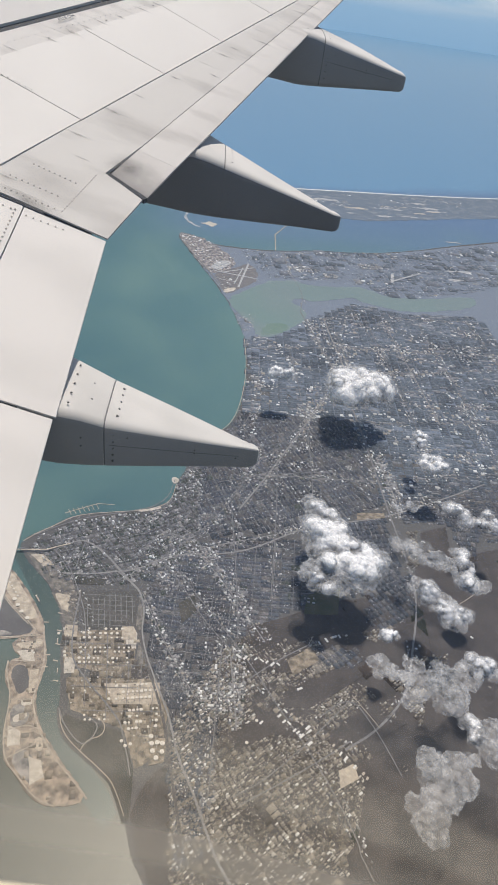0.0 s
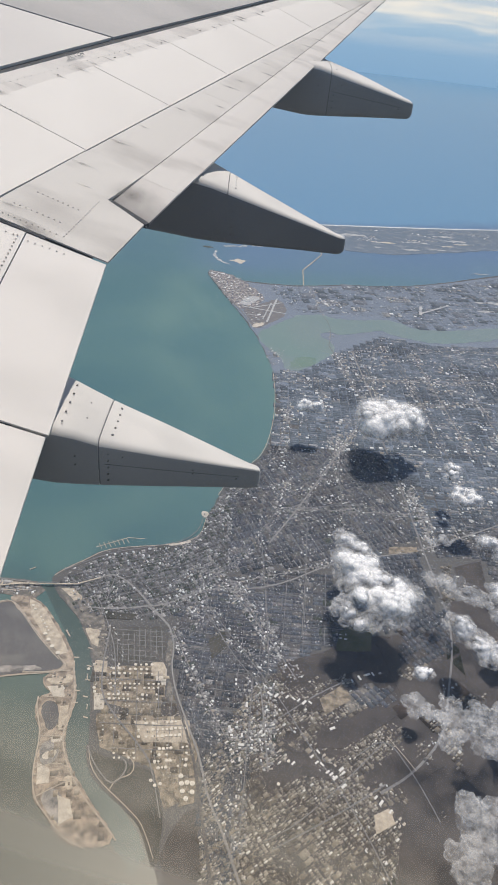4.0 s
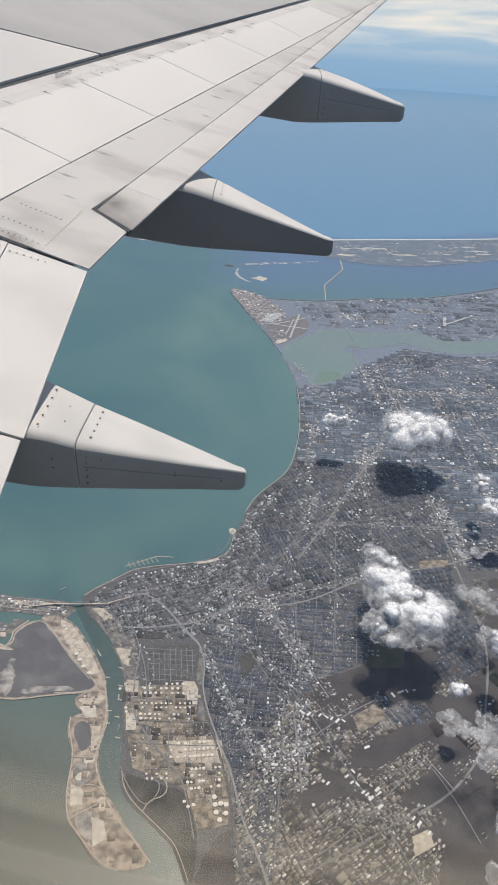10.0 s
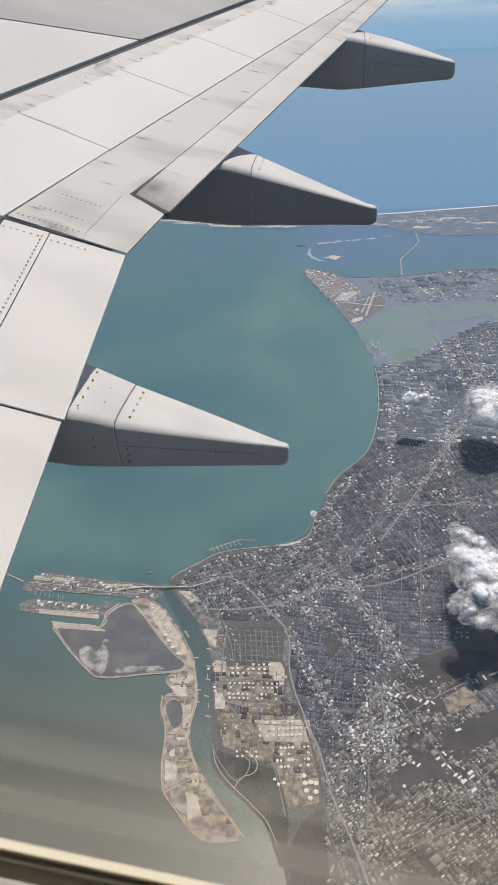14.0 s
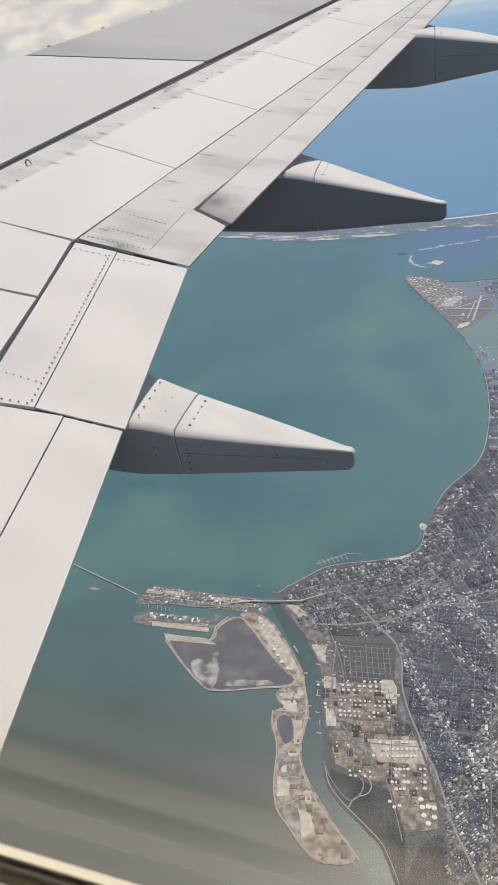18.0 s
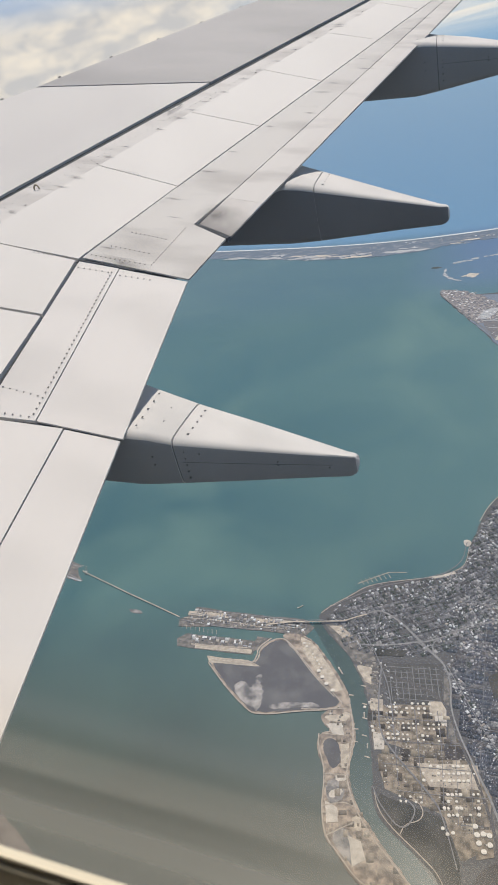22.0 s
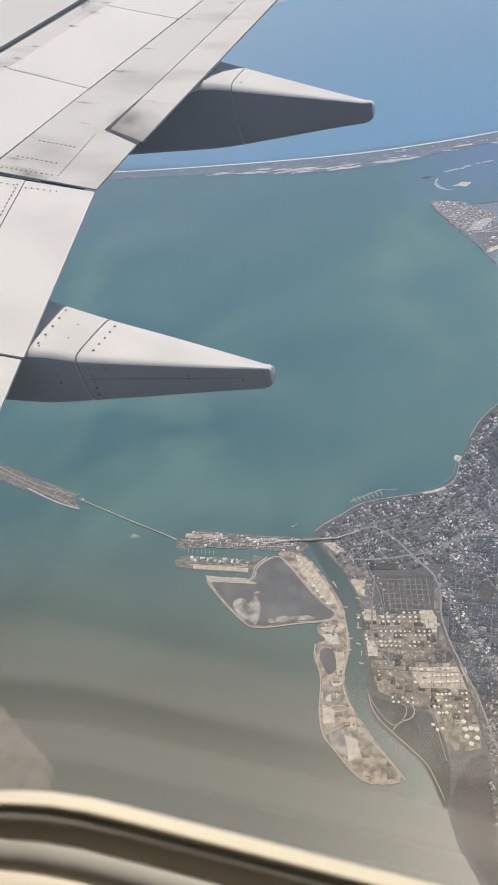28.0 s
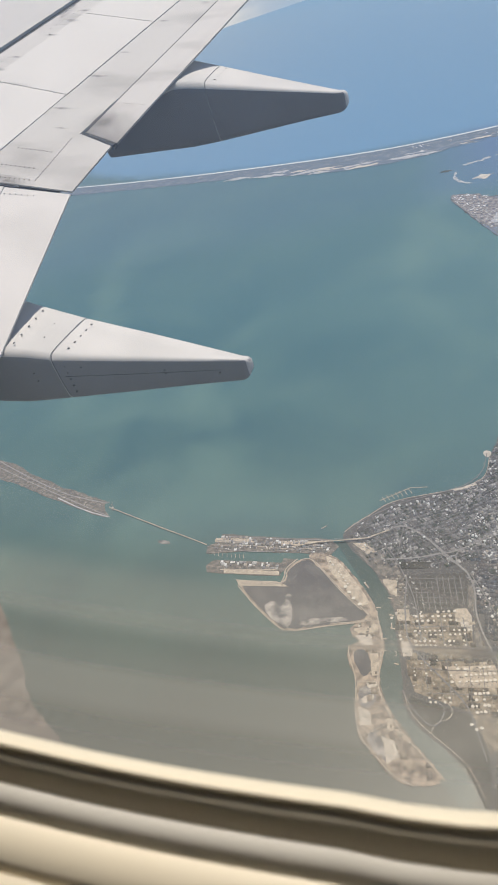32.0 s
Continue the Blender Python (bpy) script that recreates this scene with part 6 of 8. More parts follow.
srng = random.Random(4)
for k in range(22):
    y = 5.0 + 0.4 * k + srng.uniform(-0.15, 0.15)
    smear(spf(y) + srng.uniform(-0.06, 0.03), y, srng.uniform(0.12, 0.42), srng.uniform(0.03, 0.08), -0.3)
for k in range(14):
    y = 5.4 + 0.55 * k + srng.uniform(-0.2, 0.2)
    smear(spt(y) + 0.16 + srng.uniform(-0.08, 0.25), y, srng.uniform(0.2, 0.5), srng.uniform(0.02, 0.06), -0.25)
for x, y, lx, ly, tn in ((-2.05, 5.06, 0.8, 0.14, -0.3), (-1.45, 5.95, 0.5, 0.5, 0.6)):
    smear(x, y, lx, ly, tn)
# thin panel joint on the kink
slab("joint_slot", wing, ((-2.47, 5.122), (-1.9, 4.950), (-1.9, 4.930), (-2.47, 5.100)), DARK, 0.004, 0.02, 4, 2, 0.0, "dark sealed joint between the flaps")
slab("notch_edge", wing, ((-1.60, 5.75), (-1.57, 5.785), (-1.22, 5.53), (-1.24, 5.49)), DARK, 0.003, 0.03, 4, 2, 0.0, "dark notch at the flap's end")
# lifting ring and stencilled words
bm = bmesh.new()
ring_c = Vector((-3.56, 6.67, zs(-3.56, 6.67)))
prof = []
for k in range(13):
    a = math.pi * k / 12
    ctr = ring_c + Vector((0.030 * math.cos(a), 0.0, 0.034 * math.sin(a)))
    out = Vector((math.cos(a), 0, math.sin(a)))
    prof.append([bm.verts.new(ctr + out * 0.008 * math.cos(b) + Vector((0, 0.008 * math.sin(b), 0))) for b in [math.tau * i / 8 for i in range(8)]])
for a, b in zip(prof, prof[1:]):
    for i in range(8):
        bm.faces.new((a[i], a[(i + 1) % 8], b[(i + 1) % 8], b[i]))
bmesh.ops.recalc_face_normals(bm, faces=bm.faces[:])
part("escape_rope_ring", bm, BRASS, wing, "yellow metal ring on the wing", True)


def words(text, x, y, size, turn, parent):
    cu = bpy.data.curves.new("stencil", "FONT")
    cu.body, cu.size, cu.extrude = text, size, 0.001
    cu.align_x = "CENTER"
    ob = new("stencil_words", cu)
    ob.data.materials.append(INK)
    ob.parent = parent
    ob.matrix_local = Matrix.Translation((x, y, zs(x, y) + 0.012)) @ Matrix.Rotation(math.atan2(0.22, 1), 4, "X") @ pose(0, 0, 0, 0, 0, turn)
    ob["label"] = "small dark stencilled words"


words("NO STEP", gapx(9.1) + 0.10, 9.1, 0.046, 247, wing)
words("NO STEP", gapx(6.15) + 0.10, 6.15, 0.046, 247, wing)


# the wing drawn above lies square; here it is swept back and banked as it stands in the air
SWEEP = np.array([(1.23071, -0.00213, -0.24447), (-0.0216, 1.16342, 0.22383), (-0.03925, 0.06537, 1.0)])
BANK = (-3.33691, -0.22547, 0.40336)


def rigged(p):
    h = SWEEP @ np.array((p.x, p.y, 1.0))
    x, y = h[0] / h[2], h[1] / h[2]
    return Vector((x, y, BANK[0] + BANK[1] * x + BANK[2] * y + p.z - (-2.4 + 0.15 * p.y + 0.004 * p.y * p.y - 0.06 * p.x)))


TILT = Vector((-BANK[1], -BANK[2], 1)).to_track_quat("Z", "Y").to_matrix().to_4x4()
for ob in wing.children_recursive:
    ml = ob.matrix_basis.copy()
    at_ = rigged(ml.translation)
    if ob.type == "FONT":
        along = (rigged(ml @ Vector((0.1, 0, 0))) - at_).normalized()
        up_ = Vector((-BANK[1], -BANK[2], 1)).normalized()
        along = (along - up_ * along.dot(up_)).normalized()
        ob.matrix_basis = Matrix.Translation(at_ + up_ * 0.004) @ Matrix((along, up_.cross(along), up_)).transposed().to_4x4()
        continue
    if ob.data == RIVET:
        ob.matrix_basis = Matrix.Translation(at_) @ TILT @ Matrix.Diagonal((*ml.to_scale(), 1))
        continue
    flat = ml == Matrix.Identity(4)
    nw_ = Matrix.Identity(4) if flat else Matrix.Translation(at_) @ ml.to_3x3().to_4x4()
    back = nw_.inverted()
    for v in ob.data.vertices:
        v.co = back @ rigged(ml @ v.co)
    ob.matrix_basis = nw_


def fairing(stations, seam_x, label, low):
    """A flap track fairing: sections from the wing back to the blunt tip; each (x, y, half width, inboard top, outboard top, bottom)."""
    body = thing("flap_track_fairing")
    body.parent = wing
    x_tip = stations[-1][0]
    x_base = stations[3][0]

    RIM = ((0.0, 1.0), (0.5, 0.997), (0.8, 0.985), (0.92, 0.955), (0.985, 0.89), (1.0, 0.80), (0.99, 0.42), (0.955, 0.12), (0.90, 0.04), (0.8, 0.0), (0.0, 0.0))

    def section(bm, x, yc, w, zi, zo, bot):
        pts = list(RIM) + [(-s, t) for s, t in RIM[-2:0:-1]]
        return [bm.verts.new((x, yc + s * w, bot + t * ((zi + zo) / 2 + s * (zo - zi) / 2 - bot))) for s, t in pts]

    def at(x):
        for a, b in zip(stations, stations[1:]):
            if a[0] <= x <= b[0]:
                u = (x - a[0]) / (b[0] - a[0])
                return [x] + [p + (q - p) * u for p, q in zip(a[1:], b[1:])]
        return list(stations[-1])

    n0 = 8
    nose = [at(stations[0][0] + (seam_x - 0.004 - stations[0][0]) * k / n0) for k in range(n0 + 1)]
    tail = [at(seam_x + 0.004 + (x_tip - seam_x - 0.004) * k / 14) for k in range(15)]
    x1, y1, w1, i1, o1, b1 = tail[-1]
    m1 = (i1 + o1 + 2 * b1) / 4
    for dx, sc in ((0.022, 0.95), (0.042, 0.85), (0.058, 0.68), (0.066, 0.42)):
        tail.append([x1 + dx, y1, w1 * sc, m1 + (i1 - m1) * sc, m1 + (o1 - m1) * sc, m1 + (b1 - m1) * sc])
    for nm, secs_ in (("fairing_nose", nose), ("fairing_tail", tail)):
        bm = bmesh.new()
        secs = [section(bm, *s) for s in secs_]
        for a, b in zip(secs, secs[1:]):
            for i in range(len(a)):
                k = (i + 1) % len(a)
                bm.faces.new((a[i], a[k], b[k], b[i]))
        bm.faces.new(secs[0])
        bm.faces.new(secs[-1][::-1])
        bmesh.ops.recalc_face_normals(bm, faces=bm.faces[:])
        for e in bm.edges:
            e.smooth = len(e.link_faces) < 2 or e.calc_face_angle(0) < 0.7
        # faces below the shoulder take the grey that has shade painted in
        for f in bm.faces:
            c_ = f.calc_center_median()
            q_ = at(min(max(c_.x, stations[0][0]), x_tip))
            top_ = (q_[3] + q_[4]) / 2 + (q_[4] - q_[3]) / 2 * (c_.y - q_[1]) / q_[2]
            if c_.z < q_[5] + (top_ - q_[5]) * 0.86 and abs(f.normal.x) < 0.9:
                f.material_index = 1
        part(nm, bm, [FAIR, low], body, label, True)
    bm = bmesh.new()
    s_ = at(seam_x)
    a, b = (section(bm, seam_x + dx, s_[1], s_[2] - 0.004, s_[3] - 0.004, s_[4] - 0.004, s_[5] + 0.004) for dx in (-0.006, 0.006))
    for i in range(len(a)):
        k = (i + 1) % len(a)
        bm.faces.new((a[i], a[k], b[k], b[i]))
    part("seam", bm, FSEAM, body, "grey sealed seam round the fairing")

    def head(x, s, t, r):
        """A fastener on the section's skin: s across, t up; on top (t = 1) or on the cabin side."""
        q = at(x)
        z = q[5] + t * ((q[3] + q[4]) / 2 + s * (q[4] - q[3]) / 2 - q[5])
        ob = new("fastener", RIVET)
        ob.parent = body
        if t >= 0.98:
            ob.matrix_local = Matrix.Translation((x, q[1] + s * q[2], z + 0.001)) @ Matrix.Diagonal((r, r, 0.004, 1))
        else:
            ob.matrix_local = Matrix.Translation((x, q[1] + s * q[2], z)) @ pose(0, 0, 0, 90) @ Matrix.Diagonal((r, r, 0.006, 1))

    for k in range(5):
        head(seam_x + 0.055, -0.62 + 0.31 * k, 0.99, 0.012)
        head(x_base + 0.03, -0.7 + 0.35 * k, 0.99, 0.007)
        head(seam_x + 0.045, -0.985, 0.2 + 0.14 * k, 0.008)
    for x, s, t in ((x_base + 0.13, -0.3, 0.99), (x_base + 0.12, 0.3, 0.99)):
        head(x, s, t, 0.007)
    for x, t in ((seam_x - 0.12, 0.6), (seam_x - 0.12, 0.45), (seam_x + 0.12, 0.74), (x_tip - 0.38, 0.62), (x_tip - 0.38, 0.52), (x_tip - 0.1, 0.45)):
        head(x, -0.992, t, 0.007)
    # a fine joint along the cabin side
    bm = bmesh.new()
    row = []
    for k in range(13):
        x = seam_x + 0.03 + (x_tip - 0.08 - seam_x - 0.03) * k / 12
        q = at(x)
        z = q[5] + 0.55 * (q[3] - q[5])
        yy = q[1] - q[2] * 0.9965
        row.append((bm.verts.new((x, yy - 0.002, z + 0.002)), bm.verts.new((x, yy - 0.002, z - 0.002)), bm.verts.new((x, yy + 0.006, z))))
    for a, b in zip(row, row[1:]):
        for i in range(3):
            k = (i + 1) % 3
            bm.faces.new((a[i], a[k], b[k], b[i]))
    part("side_joint", bm, FSEAM, body, "fine joint line along the side")
    return body


fairing([(-2.271, 3.250, 0.209, -1.678, -1.585, -2.102), (-1.937, 3.250, 0.236, -1.765, -1.585, -2.134), (-1.686, 3.250, 0.257, -1.829, -1.622, -2.158), (-1.519, 3.250, 0.270, -1.766, -1.735, -2.174), (-1.296, 3.338, 0.270, -1.895, -1.916, -2.228), (-0.962, 3.470, 0.201, -2.078, -2.111, -2.349), (-0.684, 3.580, 0.143, -2.227, -2.279, -2.447), (-0.405, 3.690, 0.085, -2.373, -2.450, -2.549)], -1.30, "white above, grey with painted shade below", FAIRSHADE)
fairing([(-1.743, 5.710, 0.225, -0.836, -0.717, -1.366), (-1.392, 5.710, 0.254, -0.902, -0.717, -1.398), (-1.129, 5.710, 0.275, -0.970, -0.748, -1.422), (-0.954, 5.710, 0.290, -0.936, -0.867, -1.438), (-0.721, 5.686, 0.290, -1.001, -0.971, -1.441), (-0.370, 5.650, 0.222, -1.117, -1.113, -1.448), (-0.078, 5.620, 0.166, -1.212, -1.229, -1.453), (0.215, 5.590, 0.110, -1.308, -1.343, -1.464)], -0.72, "white above, grey with deeper painted shade below", FAIRSHADE_DEEP)
fairing([(-0.715, 8.010, 0.232, -0.119, 0.037, -0.621), (-0.397, 8.010, 0.263, -0.202, 0.009, -0.653), (-0.159, 8.010, 0.285, -0.265, -0.035, -0.677), (0.000, 8.010, 0.300, -0.191, -0.113, -0.693), (0.212, 7.978, 0.300, -0.244, -0.181, -0.681), (0.530, 7.930, 0.229, -0.328, -0.266, -0.662), (0.794, 7.890, 0.169, -0.395, -0.354, -0.647), (1.059, 7.850, 0.110, -0.463, -0.450, -0.634)], 0.21, "white above, grey with painted shade below", FAIRSHADE)


# ---- the cabin window ----
PY = 0.20                      # the pane's distance out from the eye's line
X0, X1, Z0, Z1, RC = -1.55, 1.42, -0.545, 0.42, 0.16
# the cabin is pitched nose up, along the eye's line
CABIN = Matrix(((0.9491, -0.0300, 0.3135, 0), (0.0316, 0.9995, 0.0000, 0), (-0.3134, 0.0099, 0.9496, 0), (0, 0, 0, 1)))


RISES = ((0.58, 0.85, 0.160), (-0.25, -0.80, 0.115), (1.12, 1.50, 0.06))   # where the sill climbs to either side, and by how much


def ease(x, a, b):
    u = min(1.0, max(0.0, (x - a) / (b - a)))
    return u * u * (3 - 2 * u)


def sill(x):
    return Z0 + sum(h * ease(x, a, b) for a, b, h in RISES)


def outline(grow, n=10):
    """The window's rounded outline, grown outward."""
    a0, a1, b1, r = X0 - grow, X1 + grow, Z1 + grow, RC + grow
    out = []
    for cx, cz, s in ((a1 - r, sill(X1 - RC) - grow + r, -90), (a1 - r, b1 - r, 0), (a0 + r, b1 - r, 90), (a0 + r, sill(X0 + RC) - grow + r, 180)):
        for k in range(n + 1):
            a = radians(s + 90 * k / n)
            out.append((cx + r * math.cos(a), cz + r * math.sin(a)))
    for k in range(1, 120):
        x = X0 + RC + (X1 - X0 - 2 * RC) * k / 120
        out.append((x, sill(x) - grow))
    return out


def rim(name, prof, material, parent, label=""):
    """A ring round the window: prof is a closed section of (grow, y)."""
    bm = bmesh.new()
    loops = [[bm.verts.new((x, y, z)) for x, z in outline(g)] for g, y in prof]
    n = len(loops[0])
    for a, b in zip(loops, loops[1:] + loops[:1]):
        for i in range(n):
            k = (i + 1) % n
            bm.faces.new((a[i], a[k], b[k], b[i]))
    bmesh.ops.recalc_face_normals(bm, faces=bm.faces[:])
    return part(name, bm, material, parent, label, True)


window = thing("window_1", (0, 0, 0), "cabin window with a hazy pane and cream surround", "window", "", "structure")
window.matrix_basis = CABIN
rim("gasket", [(0.002, PY + 0.002), (0.002, PY - 0.003), (0.018, PY - 0.016), (0.018, PY + 0.002)], GASKET, window, "olive rubber gasket")
rim("thin_bead", [(0.003, PY - 0.002), (0.0005, PY - 0.003), (0.0005, PY - 0.005), (0.003, PY - 0.006)], CREAM, window, "thin cream bead along the pane")
rim("retainer", [(0.018, PY - 0.010), (0.019, PY - 0.018), (0.028, PY - 0.029), (0.030, PY - 0.012)], RETAIN, window, "grey retaining strip round the gasket")
rim("reveal", [(0.029, PY - 0.020), (0.027, PY - 0.029), (0.029, PY - 0.036), (0.035, PY - 0.044), (0.043, PY - 0.047), (0.047, PY - 0.03), (0.045, PY - 0.01)], CREAM, window, "rounded cream plastic window reveal")
rim("outer_trim", [(0.043, PY - 0.03), (0.0435, PY - 0.050), (0.047, PY - 0.058), (0.068, PY - 0.076), (0.14, PY - 0.093), (0.145, PY - 0.03)], CREAM, window, "cream outer trim lip")

PANE = bpy.data.materials.new("veil_painted_acrylic")
PANE.use_nodes = True
nt, N = PANE.node_tree, PANE.node_tree.nodes
for nd in list(N):
    N.remove(nd)
mo = N.new("ShaderNodeOutputMaterial")
tr = N.new("ShaderNodeBsdfTransparent")
di = N.new("ShaderNodeBsdfTranslucent")
di.inputs["Color"].default_value = (0.62, 0.565, 0.48, 1)
mixs = N.new("ShaderNodeMixShader")
tc = N.new("ShaderNodeTexCoord")
sp = N.new("ShaderNodeSeparateXYZ")
nt.links.new(tc.outputs["Object"], sp.inputs[0])
mp = N.new("ShaderNodeMapping")
mp.inputs["Scale"].default_value = (1.6, 1, 12)
mp.inputs["Rotation"].default_value = (0, 0.03, 0)
nt.links.new(tc.outputs["Object"], mp.inputs[0])
st = N.new("ShaderNodeTexNoise")
st.inputs["Scale"].default_value = 1.0
st.inputs["Detail"].default_value = 2
nt.links.new(mp.outputs[0], st.inputs["Vector"])
ad = N.new("ShaderNodeMath")
ad.operation = "MULTIPLY_ADD"
nt.links.new(st.outputs["Fac"], ad.inputs[0])
ad.inputs[1].default_value = -0.03
off = N.new("ShaderNodeMath")
off.operation = "ADD"
off.inputs[1].default_value = 0.028
def sums(kind, *ins_):
    m_ = N.new("ShaderNodeMath")
    m_.operation = kind
    for k_, v_ in enumerate(ins_):
        if isinstance(v_, float):
            m_.inputs[k_].default_value = v_
        else:
            nt.links.new(v_, m_.inputs[k_])
    return m_.outputs[0]


# the bands of smear and painted reflection follow the shape of the sill
tilt = sums("SUBTRACT", sp.outputs["Z"], Z0 + 0.473)
for lo_, hi_, h_ in RISES:
    mr = N.new("ShaderNodeMapRange")
    mr.interpolation_type = "SMOOTHSTEP"
    # a falling range is turned round: the node eases only upward
    mr.inputs["From Min"].default_value, mr.inputs["From Max"].default_value = min(lo_, hi_), max(lo_, hi_)
    mr.inputs["To Min"].default_value, mr.inputs["To Max"].default_value = (0, h_) if hi_ > lo_ else (h_, 0)
    nt.links.new(sp.outputs["X"], mr.inputs["Value"])
    tilt = sums("SUBTRACT", tilt, mr.outputs[0])
nt.links.new(tilt, off.inputs[0])
nt.links.new(off.outputs[0], ad.inputs[2])
# pale bands near the sill: its blurred reflection painted along with smears
rp = N.new("ShaderNodeValToRGB")
els = rp.color_ramp.elements
rp.color_ramp.interpolation = "EASE"
els[0].position, els[0].color = 0.0, (0.28, 0.28, 0.28, 1)
els[1].position, els[1].color = 1.0, (0.056, 0.056, 0.056, 1)
for z_, v_ in ((-0.458, 0.27), (-0.432, 0.24), (-0.412, 0.33), (-0.392, 0.32), (-0.378, 0.19), (-0.358, 0.13), (-0.344, 0.26), (-0.322, 0.21), (-0.302, 0.09), (-0.283, 0.12), (-0.25, 0.062)):
    e = els.new((z_ + 0.475) / 0.255)
    e.color = (v_, v_, v_, 1)
mr = N.new("ShaderNodeMapRange")
mr.inputs["From Min"].default_value, mr.inputs["From Max"].default_value = -0.475, -0.22
nt.links.new(ad.outputs[0], mr.inputs["Value"])
nt.links.new(mr.outputs[0], rp.inputs[0])
# the cool tone higher up paints the air's blue haze onto the pane
tone = N.new("ShaderNodeValToRGB")
tone.color_ramp.elements[0].position, tone.color_ramp.elements[0].color = 0.62, (0.80, 0.715, 0.57, 1)
tone.color_ramp.elements[1].position, tone.color_ramp.elements[1].color = 1.0, (0.50, 0.60, 0.76, 1)
nt.links.new(mr.outputs[0], tone.inputs[0])
nt.links.new(tone.outputs[0], di.inputs["Color"])
film_ = N.new("ShaderNodeValToRGB")
film_.color_ramp.elements[0].position, film_.color_ramp.elements[0].color = 0.45, (1.0, 0.945, 0.86, 1)
film_.color_ramp.elements[1].position, film_.color_ramp.elements[1].color = 1.0, (1.0, 1.0, 1.0, 1)
nt.links.new(mr.outputs[0], film_.inputs[0])
nt.links.new(film_.outputs[0], tr.inputs["Color"])
# the veil grows towards the rear: sun glare painted into the pane
rear = N.new("ShaderNodeMapRange")
rear.inputs["From Min"].default_value, rear.inputs["From Max"].default_value = 0.60, 1.15
rear.inputs["To Max"].default_value = 0.058
nt.links.new(sp.outputs["X"], rear.inputs["Value"])
both = N.new("ShaderNodeMath")
both.operation = "ADD"
nt.links.new(rp.outputs[0], both.inputs[0])
nt.links.new(rear.outputs[0], both.inputs[1])
# and again in its upper rear corner, a painted sheen
high = N.new("ShaderNodeMapRange")
high.inputs["From Min"].default_value, high.inputs["From Max"].default_value = -0.13, -0.04
high.inputs["To Max"].default_value = 0.10
nt.links.new(sp.outputs["Z"], high.inputs["Value"])
aft = N.new("ShaderNodeMapRange")
aft.inputs["From Min"].default_value, aft.inputs["From Max"].default_value = 0.82, 1.0
nt.links.new(sp.outputs["X"], aft.inputs["Value"])
nt.links.new(sums("ADD", both.outputs[0], sums("MULTIPLY", high.outputs[0], aft.outputs[0])), mixs.inputs[0])
nt.links.new(tr.outputs[0], mixs.inputs[1])
nt.links.new(di.outputs[0], mixs.inputs[2])
nt.links.new(mixs.outputs[0], mo.inputs[0])
bm = bmesh.new()
f = bm.faces.new([bm.verts.new((x, PY + 0.002, z)) for x, z in outline(0.003)])
pane = part("pane", bm, PANE, window, "smeared acrylic pane with haze, glare and sill reflections painted in")
pane.visible_shadow = False


# cabin wall with the opening through it, and the rest of the cabin
def wall_ring(name, y0, y1, x0, x1, z0, z1, grow, material):
    bm = bmesh.new()
    ins = outline(grow)
    def outer(x, z):
        cx, cz = (X0 + X1) / 2, (Z0 + Z1) / 2
        dx, dz = x - cx, z - cz
        k = min((x1 - cx if dx > 0 else x0 - cx) / dx if abs(dx) > 1e-6 else 1e9, (z1 - cz if dz > 0 else z0 - cz) / dz if abs(dz) > 1e-6 else 1e9)
        return cx + dx * k, cz + dz * k
    edge_ = [outer(x, z) for x, z in ins]
    for c_ in ((x0, z0), (x0, z1), (x1, z0), (x1, z1)):
        edge_[min(range(len(edge_)), key=lambda i: math.dist(edge_[i], c_))] = c_
    L = []
    for y in (y0, y1):
        L.append(([bm.verts.new((x, y, z)) for x, z in ins], [bm.verts.new((x, y, z)) for x, z in edge_]))
    n = len(ins)
    for i in range(n):
        k = (i + 1) % n
        for (a, b, c, d) in ((L[0][0][i], L[0][0][k], L[0][1][k], L[0][1][i]), (L[1][0][i], L[1][1][i], L[1][1][k], L[1][0][k]), (L[0][0][i], L[1][0][i], L[1][0][k], L[0][0][k]), (L[0][1][i], L[0][1][k], L[1][1][k], L[1][1][i])):
            bm.faces.new((a, b, c, d))
    bmesh.ops.recalc_face_normals(bm, faces=bm.faces[:])
    ob = mesh_object(name, bm, material)
    ob.matrix_basis = CABIN
    return ob


tagged(wall_ring("wall_cabin", PY - 0.060, PY + 0.0, -2.4, 2.2, -1.1, 1.1, 0.14, CREAM), "cream moulded cabin side wall round the window", "wall", "", "structure")


def box(name, lo, hi, material, label, kind="structure", bevel=0.0):
    bm = bmesh.new()
    c = [(a + b) / 2 for a, b in zip(lo, hi)]
    bmesh.ops.create_cube(bm, size=1, matrix=Matrix.Translation(c) @ Matrix.Diagonal((*[b - a for a, b in zip(lo, hi)], 1)))
    if bevel:
        bmesh.ops.bevel(bm, geom=bm.edges[:], offset=bevel, segments=2, affect="EDGES")
    ob = mesh_object(name, bm, material)
    ob.matrix_basis = CABIN
    return tagged(ob, label, name.split("_")[0], "", kind)


box("floor_cabin", (-2.4, -2.4, -1.18), (2.2, PY, -1.103), CARPET, "dark cabin floor carpet")
box("ceiling_cabin", (-2.4, -2.4, 1.103), (2.2, PY, 1.18), PANELG, "plain cabin ceiling panel")
box("wall_aisle", (-2.4, -2.48, -1.1), (2.2, -2.403, 1.1), PANELG, "plain far cabin wall")
box("wall_front", (-2.48, -2.4, -1.1), (-2.403, PY, 1.1), PANELG, "plain cabin bulkhead")
box("wall_rear", (2.203, -2.4, -1.1), (2.28, PY, 1.1), PANELG, "plain cabin bulkhead")

